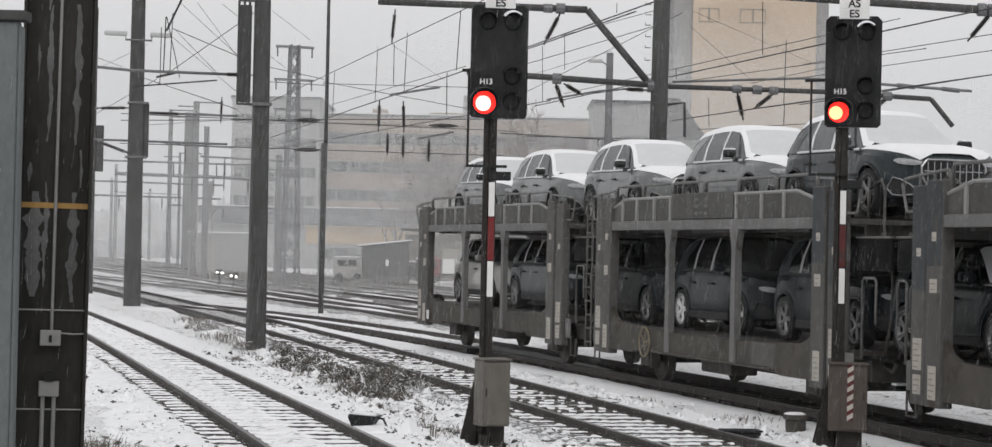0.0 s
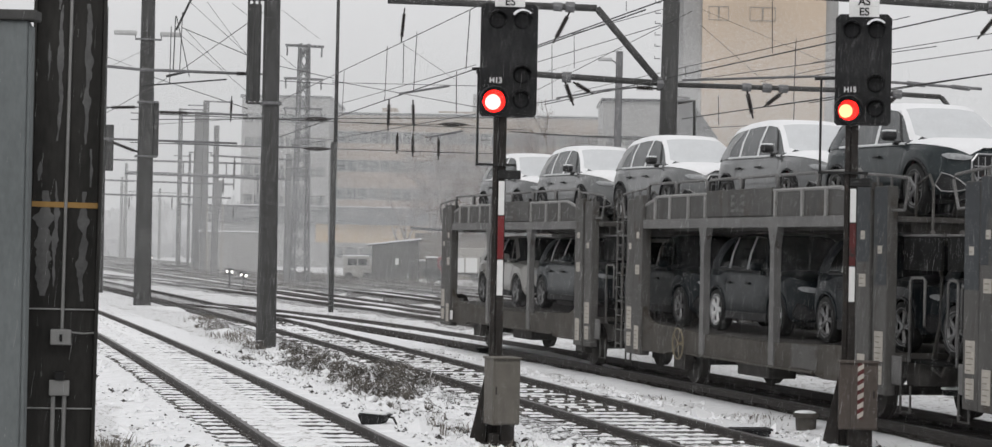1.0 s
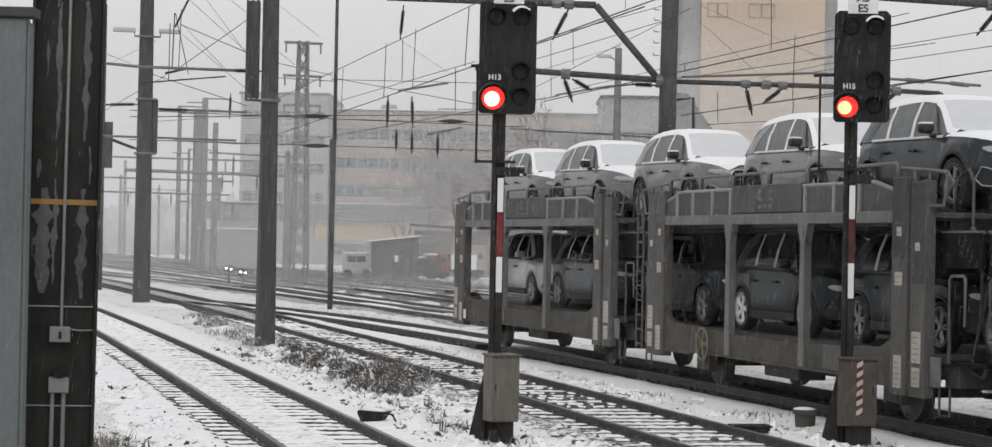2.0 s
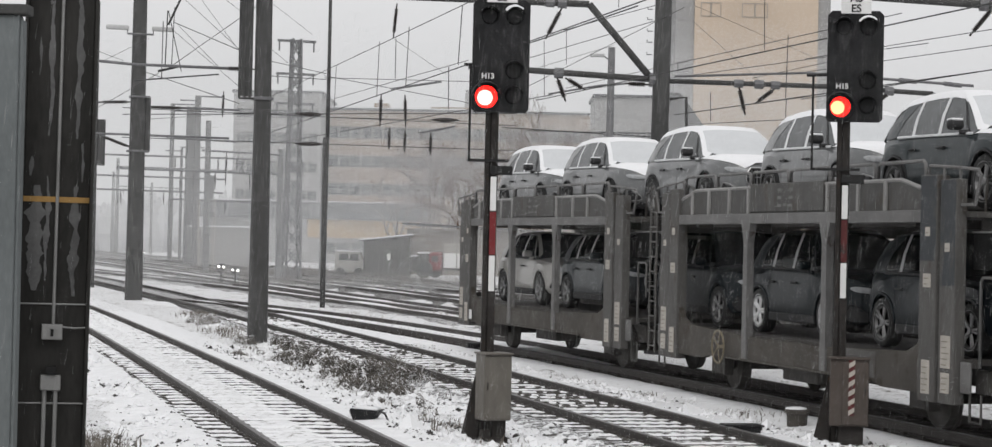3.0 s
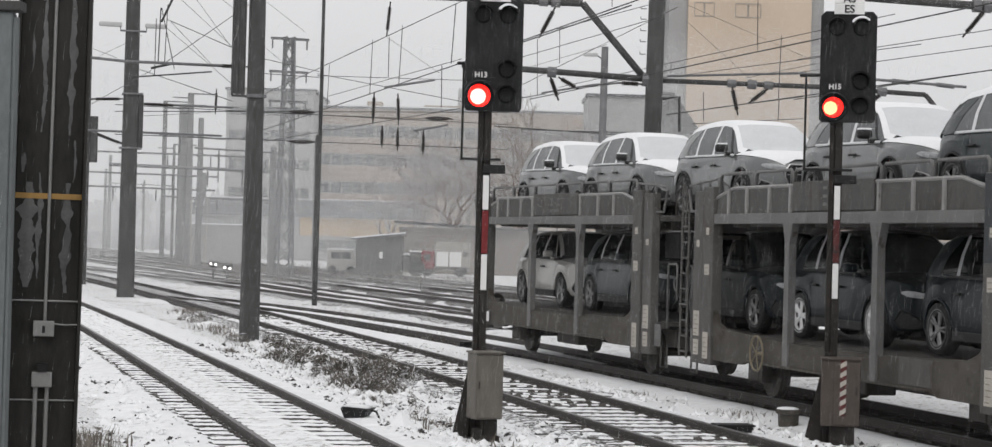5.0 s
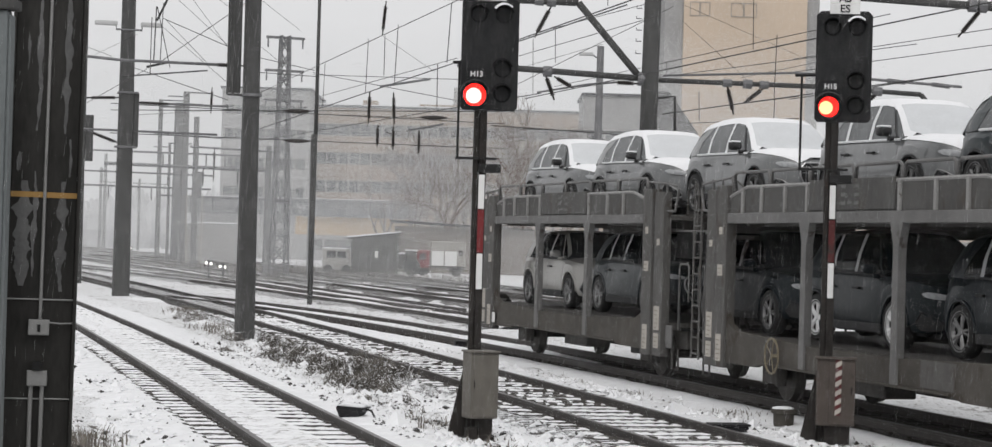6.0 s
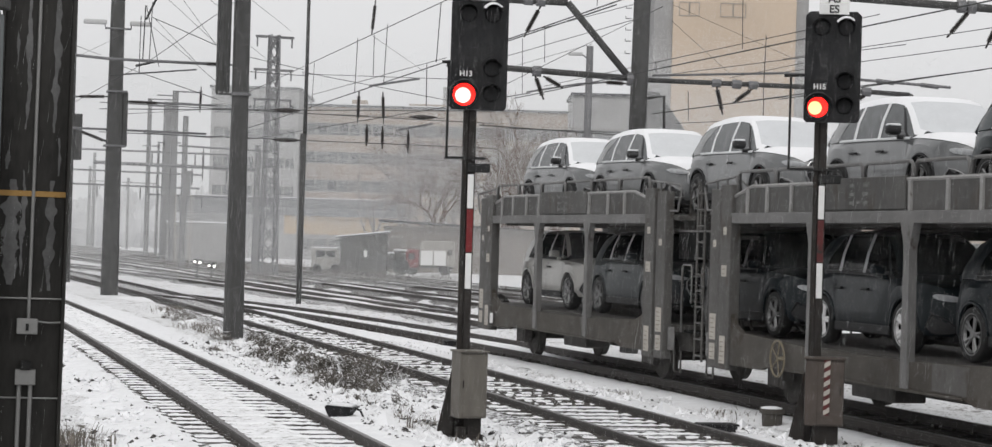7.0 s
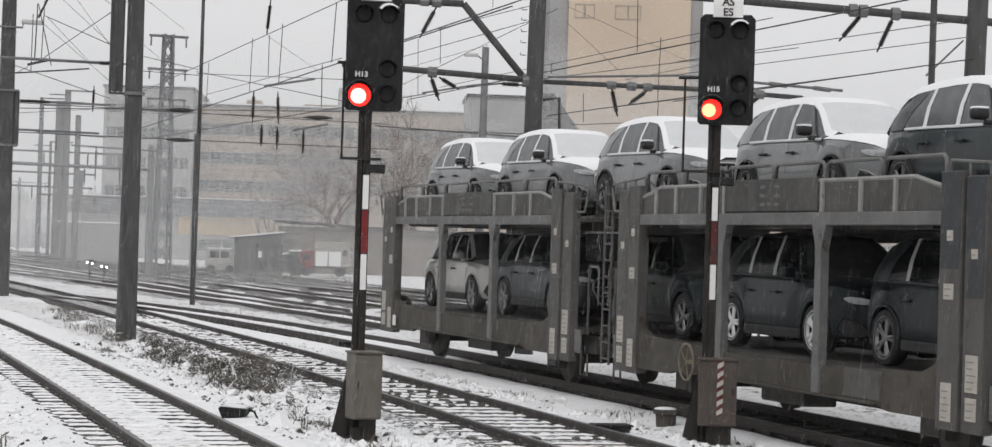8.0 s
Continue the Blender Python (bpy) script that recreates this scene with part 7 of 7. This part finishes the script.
    bm = bmesh.new()
    prism(bm, [(-L, 1.05), (-L + 1, 1.0), (-L + 2.6, low - 0.02), (L - 2.6, low - 0.02), (L - 1, 1.0), (L, 1.05), (L, 0.93), (L - 1, 0.9), (L - 2.6, low - 0.14), (-L + 2.6, low - 0.14), (-L + 1, 0.9), (-L, 0.93)], "y", -Y + 0.10, Y - 0.10)
    part("lower_deck", bm, WAGON_DARK, w, "dark steel lower deck")
    for y in (-1.08, 1.08):
        part("long_beam", boxes((-L + 0.9, L - 0.9, y - 0.04, y + 0.04, 2.76, 2.86)), WAGON_DARK, w)
    for y in (-0.45, 0.45):
        part("wheel_track", rboxes(0.01, (-L + 0.1, L - 0.1, y - 0.03, y + 0.03, 2.972, 3.0)), WAGON, w)
    for x in (-4.2, -1.55, 1.58, 4.2):
        part("cross_beam", boxes((x - 0.06, x + 0.06, -Y + 0.12, Y - 0.12, 2.76, 2.86)), WAGON_DARK, w)
    part("centre_beam", boxes((-L - 0.1, L + 0.1, -0.22, 0.22, 0.58, 0.86)), WAGON_DARK, w)
    for x in (-3.8, 3.9):
        wheelset(w, x)
        for side in (-1, 1):
            bm = bmesh.new()
            rbox(bm, x - 0.18, x + 0.18, side * 1.02 - 0.10, side * 1.02 + 0.10, 0.28, 0.58, r=0.03)
            for k in range(4):
                box(bm, x - 0.62 + 0.1 * k, x + 0.62 - 0.1 * k, side * 1.02 - 0.06, side * 1.02 + 0.06, 0.585 + 0.022 * (3 - k), 0.605 + 0.022 * (3 - k))
            box(bm, x - 0.30, x - 0.20, side * 1.02 - 0.08, side * 1.02 + 0.08, 0.26, 0.7)
            box(bm, x + 0.20, x + 0.30, side * 1.02 - 0.08, side * 1.02 + 0.08, 0.26, 0.7)
            part("axle_box", bm, WAGON_DARK, w)
    bm = bmesh.new()
    rbox(bm, -1.2, 0.2, -1.0, -0.5, 0.34, 0.62, r=0.03)
    tube(bm, (0.6, 0.5, 0.5), (1.9, 0.5, 0.5), 0.16, n=12)
    tube(bm, (-3.0, -0.3, 0.42), (3.0, -0.3, 0.42), 0.03, n=6)
    part("brake_gear", bm, WAGON_DARK, w)
    # hand brake wheel on the near side
    bm = bmesh.new()
    c = Vector((-2.55, -Y - 0.09, 0.78))
    n = 18
    for i in range(n):
        a, b = 2 * math.pi * i / n, 2 * math.pi * (i + 1) / n
        tube(bm, c + Vector((math.cos(a) * 0.27, 0, math.sin(a) * 0.27)), c + Vector((math.cos(b) * 0.27, 0, math.sin(b) * 0.27)), 0.016, n=6)
    for i in range(5):
        a = 2 * math.pi * i / 5
        tube(bm, c, c + Vector((math.cos(a) * 0.27, 0, math.sin(a) * 0.27)), 0.009, n=5)
    tube(bm, c, c + Vector((0, 0.12, 0)), 0.03, n=8)
    if not rear:
        part("hand_brake_wheel", bm, BRAKE_PAINT, w, "dull yellow spoked hand-brake wheel")
    else:
        bm.free()
    # ladder at the near end of the gap
    if ladder:
        lad = bmesh.new()
        for dx in (-0.17, 0.17):
            tube(lad, (-L - 0.74 + dx, -1.40, 0.5), (-L - 0.74 + dx, -1.40, 3.5), 0.022, n=6)
        for i in range(11):
            tube(lad, (-L - 0.91, -1.40, 0.6 + 0.27 * i), (-L - 0.57, -1.40, 0.6 + 0.27 * i), 0.018, n=6)
        part("ladder", lad, WAGON, w, "narrow steel ladder")
    # what fills the gap between two units: bridge plates, grab rails, draw bar, steps
    for e in (-1, 1):
        if rear and e < 0:
            continue
        x0, x1 = sorted((e * (L - 0.05), e * (L + 1.08)))
        for side in (-1, 1):
            part("bridge_plate", rboxes(0.01, (x0, x1, side * 1.22 - 0.025, side * 1.22 + 0.025, 2.20, 2.66)), WAGON_BLACK, w, "black side plate of the deck bridge")
            part("bridge_edge", rboxes(0.006, (x0, x1, side * 1.235 - 0.03, side * 1.235 + 0.03, 2.664, 2.692)), WAGON_LIGHT, w)
            for a_, b_, z1 in ((0.18, 0.50, 2.02), (0.62, 0.92, 2.08)) if e < 0 else ((0.30, 0.74, 2.10),):
                bm = bmesh.new()
                bent(bm, [(e * (L + a_), side * 1.30, 0.95), (e * (L + a_), side * 1.30, z1 - 0.05), (e * (L + a_ + 0.05), side * 1.30, z1), (e * (L + b_ - 0.05), side * 1.30, z1), (e * (L + b_), side * 1.30, z1 - 0.05), (e * (L + b_), side * 1.30, 1.45)], 0.022, n=6)
                part("grab_rail", bm, WAGON_LIGHT, w, smooth=True)
            bm = bmesh.new()
            bent(bm, [(e * (L + 0.15), side * 1.35, 0.62), (e * (L + 0.15), side * 1.35, 0.26), (e * (L + 0.45), side * 1.35, 0.26), (e * (L + 0.45), side * 1.35, 0.62)], 0.018, n=6)
            part("step_iron", bm, WAGON, w)
            part("end_flap", rboxes(0.02, (*sorted((e * (L + 0.02), e * (L + 0.30))), side * 1.42 - 0.02, side * 1.42 + 0.02, 0.62, 1.02)), WAGON_LIGHT, w, "pale end flap")
        part("bridge_floor", rboxes(0.01, (x0, x1, -1.19, 1.19, 2.62, 2.66)), WAGON_BLACK, w)
        part("lower_bridge", rboxes(0.01, (x0, x1, -1.15, 1.15, 0.92, 0.97)), WAGON_BLACK, w)
        bm = bmesh.new()
        rbox(bm, x0, x1, -0.16, 0.16, 0.62, 0.86, r=0.03)
        rbox(bm, *sorted((e * (L + 0.5), e * (L + 0.62))), -0.9, 0.9, 0.50, 0.58, r=0.02)
        part("draw_bar", bm, WAGON_BLACK, w)
        part("snow_ridge", rboxes(0.015, (*sorted((e * (L + 0.49), e * (L + 0.63))), -0.92, 0.5, 0.582, 0.615)), SNOW_DIRTY, w, "snow on the coupling bar")
    for e in (-1, 1):
        if rear and e < 0:
            continue
        bm = bmesh.new()
        for y in (-0.9, -0.45, 0.4, 0.9):
            hose = bmesh.new()
            bent(hose, [(e * L, y, 0.9), (e * (L + 0.5), y, 0.95 + 0.2 * y), (e * (L + 0.95), y, 1.25)], 0.035, n=6)
            part("hose", hose, WAGON_DARK, w)
        bent(bm, [(e * (L - 0.1), -1.2, 2.45), (e * (L + 0.35), -1.2, 2.42), (e * (L + 0.75), -1.2, 2.72)], 0.04, n=6)
        part("end_beam", rboxes(0.02, (e * L - 0.2, e * L + 0.2, -1.1, 1.1, 0.6, 0.95)), WAGON_DARK, w)
        part("upper_hose", bm, WAGON_DARK, w, "dark bent pipe at the coupling")
        part("end_plate", rboxes(0.01, (e * L - 0.03, e * L + 0.03, -1.15, 1.15, 2.55, 2.9)), WAGON, w)
    # tail hoop and lamp bracket at the last end
    if rear:
        bm = bmesh.new()
        for y in (-1.35, 1.35):
            bent(bm, [(-L - 0.03, y, 0.6), (-L - 0.16, y, 0.7), (-L - 0.16, y, 2.2), (-L - 0.03, y, 2.3)], 0.03, n=6)
        box(bm, -L - 0.06, -L, -1.3, 1.3, 0.55, 0.95)
        part("tail_bar", bm, WAGON_LIGHT, w)
        part("tail_plate", rboxes(0.006, (-L + 1.05, -L + 1.25, -Y - 0.06, -Y - 0.045, 0.62, 0.84)), PLATE_WHITE, w, "white tail plate")
        for side in (-1, 1):
            bm = bmesh.new()
            tube(bm, (-L - 0.5, side * 0.87, 1.02), (-L, side * 0.87, 1.02), 0.09, n=10)
            lathe(bm, [(0.001, -0.02), (0.2, 0.0), (0.2, 0.03), (0.001, 0.03)], (-L - 0.5, side * 0.87, 1.02), "x", 16)
            part("buffer", bm, WAGON_DARK, w)
    return w


def put(ob, s, z=0.0):
    ob.matrix_world = on_line(s, z)
    ROLLING.append((ob, s, z))


put(make_wagon("last grey unit of a two-deck car wagon", True, 1.06, ladder=False), -7.15)
put(make_wagon("grey and brown unit of a two-deck car wagon", False, 1.03, (1,)), 6.4)
put(make_wagon("grey and brown unit of a two-deck car wagon, next along", False, 1.03, (-1,), False), 20.2)

up = make_car(PAINT_GREY, "grey crossover car thick with snow on the upper deck", True, RIM_DARK)
put(up, -9.72, 2.985)
for s in (-5.12, 0.08, 5.82):
    put(copy_thing(up, on_line(s)), s, 2.985)
dk = make_car(PAINT_SLATE, "slate-grey crossover car with snow on its roof, upper deck", True, RIM_DARK)
put(dk, 10.52, 2.985)
sv = make_car(PAINT_SILVER, "silver crossover car on the lower deck", False, RIM_DARK)
put(sv, -9.65, 1.06)
gr = make_car(PAINT_STEEL, "steel-grey crossover car on the lower deck", False, RIM_DARK)
put(gr, -5.02, 1.06)
bk = make_car(PAINT_DARK, "dark crossover car with bright rims on the lower deck", False, RIM, 1.05)
put(bk, 5.45, 1.03)
d2 = make_car(PAINT_BLACK, "black crossover car on the lower deck", False, RIM_DARK, 1.05)
put(d2, 0.85, 1.03)
put(copy_thing(d2, on_line(10.2)), 10.2, 1.03)
sn = make_car(PAINT_BLACK, "black crossover car with a white layer on its bonnet, lower deck", False, RIM_DARK, 1.0, True)
put(sn, 14.6, 1.03)


# ---- falling snow ----
FLAKE = mat("snowflake", (0.72, 0.73, 0.735), 0.8, scale=1, spread=0.02, bump=0)


def build_snowfall(name, label, y0, y1, k, c, fall, seed):
    """Flakes in the camera's field, sized up with distance: k is the share of sight that a metre of air takes away."""
    rng = np.random.default_rng(seed)
    pos, size = [], []
    step = 4.0
    y = y0
    while y < y1:
        w0, w1, h = -0.26 * y - 1.5, 0.31 * y + 1.5, 2.6 + 0.125 * y + fall
        a = max(0.002, c * y / 3400.0)
        n = int(k / (a * a) * (w1 - w0) * h * step)
        pos.append(np.stack([rng.uniform(w0, w1, n), rng.uniform(y, y + step, n), rng.uniform(Z_GROUND, Z_GROUND + h, n)], 1))
        size.append(np.full(n, a))
        y += step
    pos, size = np.concatenate(pos), np.concatenate(size)
    n = len(pos)
    # streaks: the blur of falling is built into the flakes' shape
    a = rng.uniform(0, math.pi, n)
    u = np.stack([rng.normal(0.12, 0.06, n), rng.normal(0, 0.06, n), np.ones(n)], 1)
    v = np.stack([np.cos(a) * 0.5 + 0.5, np.sin(a) * 0.5, np.zeros(n)], 1)
    ru, rv = (size * rng.uniform(6.0, 26.0, n))[:, None], (size * rng.uniform(0.04, 0.12, n))[:, None]
    tri = np.stack([pos + ru * u, pos - ru * u + rv * v, pos - ru * u - rv * v], 1).reshape(-1, 3)
    me = bpy.data.meshes.new(name)
    me.vertices.add(3 * n)
    me.vertices.foreach_set("co", tri.astype(np.float32).ravel())
    me.loops.add(3 * n)
    me.loops.foreach_set("vertex_index", np.arange(3 * n, dtype=np.int32))
    me.polygons.add(n)
    me.polygons.foreach_set("loop_start", np.arange(0, 3 * n, 3, dtype=np.int32))
    me.update(calc_edges=True)
    me.materials.append(FLAKE)
    return tagged(new(name, me), label, "snowfall", kind="stuff")




def build_curtain(y, cover, cell, seed, z0, z1, thin=0.0):
    """One curtain between two heights: flakes sized to the camera, spread evenly over a thin sheet as haze."""
    rng = np.random.default_rng(seed)
    g = cell * y / 3400.0
    x0, x1 = -0.26 * y - 1.5, 0.31 * y + 1.5
    nx, nz = int((x1 - x0) / g), int((z1 - z0) / g)
    ix, iz = np.meshgrid(np.arange(nx), np.arange(nz))
    n = nx * nz
    pos = np.stack([x0 + (ix.ravel() + rng.uniform(0.3, 0.7, n)) * g, y + rng.uniform(0, 0.05, n), z0 + (iz.ravel() + rng.uniform(0.3, 0.7, n)) * g], 1)
    if thin:      # thinner towards its top
        pos = pos[rng.uniform(0, 1, n) < np.clip((z1 - pos[:, 2]) / thin, 0, 1)]
    return pos, np.full(len(pos), g * math.sqrt(cover) * 1.05)


def flakes_mesh(name, label, pos, size, seed):
    rng = np.random.default_rng(seed)
    n = len(pos)
    u = rng.normal(size=(n, 3)) * np.array([1, 0.6, 1])
    u /= np.linalg.norm(u, axis=1)[:, None]
    v = np.cross(u, np.array([0, 1.0, 0]) + 0.3 * rng.normal(size=(n, 3)))
    v /= np.linalg.norm(v, axis=1)[:, None]
    r = (size * 0.93)[:, None]
    tri = np.stack([pos + r * u, pos - r * (0.5 * u - 0.866 * v), pos - r * (0.5 * u + 0.866 * v)], 1).reshape(-1, 3)
    me = bpy.data.meshes.new(name)
    me.vertices.add(3 * n)
    me.vertices.foreach_set("co", tri.astype(np.float32).ravel())
    me.loops.add(3 * n)
    me.loops.foreach_set("vertex_index", np.arange(3 * n, dtype=np.int32))
    me.polygons.add(n)
    me.polygons.foreach_set("loop_start", np.arange(0, 3 * n, 3, dtype=np.int32))
    me.update(calc_edges=True)
    me.materials.append(FLAKE)
    return tagged(new(name, me), label, "snowfall", kind="stuff")


FALL, NEAR_FALL = 2.4, 6.0
_cur = [build_curtain(y, cover, cell, i, z0, z1, thin) for i, (y, cover, cell, z0, z1, thin) in enumerate((
    (112, 0.25, 0.68, Z_GROUND, 6.0, 0.0), (112, 0.22, 0.88, 6.0, 15.5, 6.0), (220, 0.28, 0.80, Z_GROUND, 15.0, 0.0), (220, 0.28, 0.90, 15.0, 27.0, 8.0), (72, 0.03, 1.6, Z_GROUND, 8.0, 3.0)))]
snowfall = flakes_mesh("falling_snow", "sheets of falling flakes sized to the view, standing in for haze", np.concatenate([c[0] for c in _cur]), np.concatenate([c[1] for c in _cur]), 21)
flurry = build_snowfall("snow_flurry", "fine sparse snow falling close by", 6, 37, 0.00042, 0.50, NEAR_FALL, 22)


# ---- movement ----
SHIFT = [(0.0, -5.161), (0.5, -4.563), (1.0, -3.917), (1.5, -3.280), (3.0, -1.562), (3.5, -1.021), (4.0, -0.504), (4.5, 0.0),
         (6.0, 1.282), (6.5, 1.615), (7.0, 1.951), (7.5, 2.236), (8.0, 2.527)]


def motions():
    for ob, s, z in ROLLING:
        walk(ob, [(t, on_line(s + d, z)) for t, d in SHIFT])
    for ob, drop in ((snowfall, FALL), (flurry, NEAR_FALL)):
        walk(ob, [(0.0, pose(0, 0, 0)), (4.0, pose(-0.6, 0, -drop / 2)), (8.0, pose(-1.2, 0, -drop))])
    grid = [0.25 * i for i in range(33)]
    ts, ds = [t for t, _ in SHIFT], [d for _, d in SHIFT]
    for ob, x, r in AXLES:
        walk(ob, [(t, pose(x, 0, r, 0, math.degrees(float(np.interp(t, ts, ds)) / r) , 0)) for t in grid])


motions()
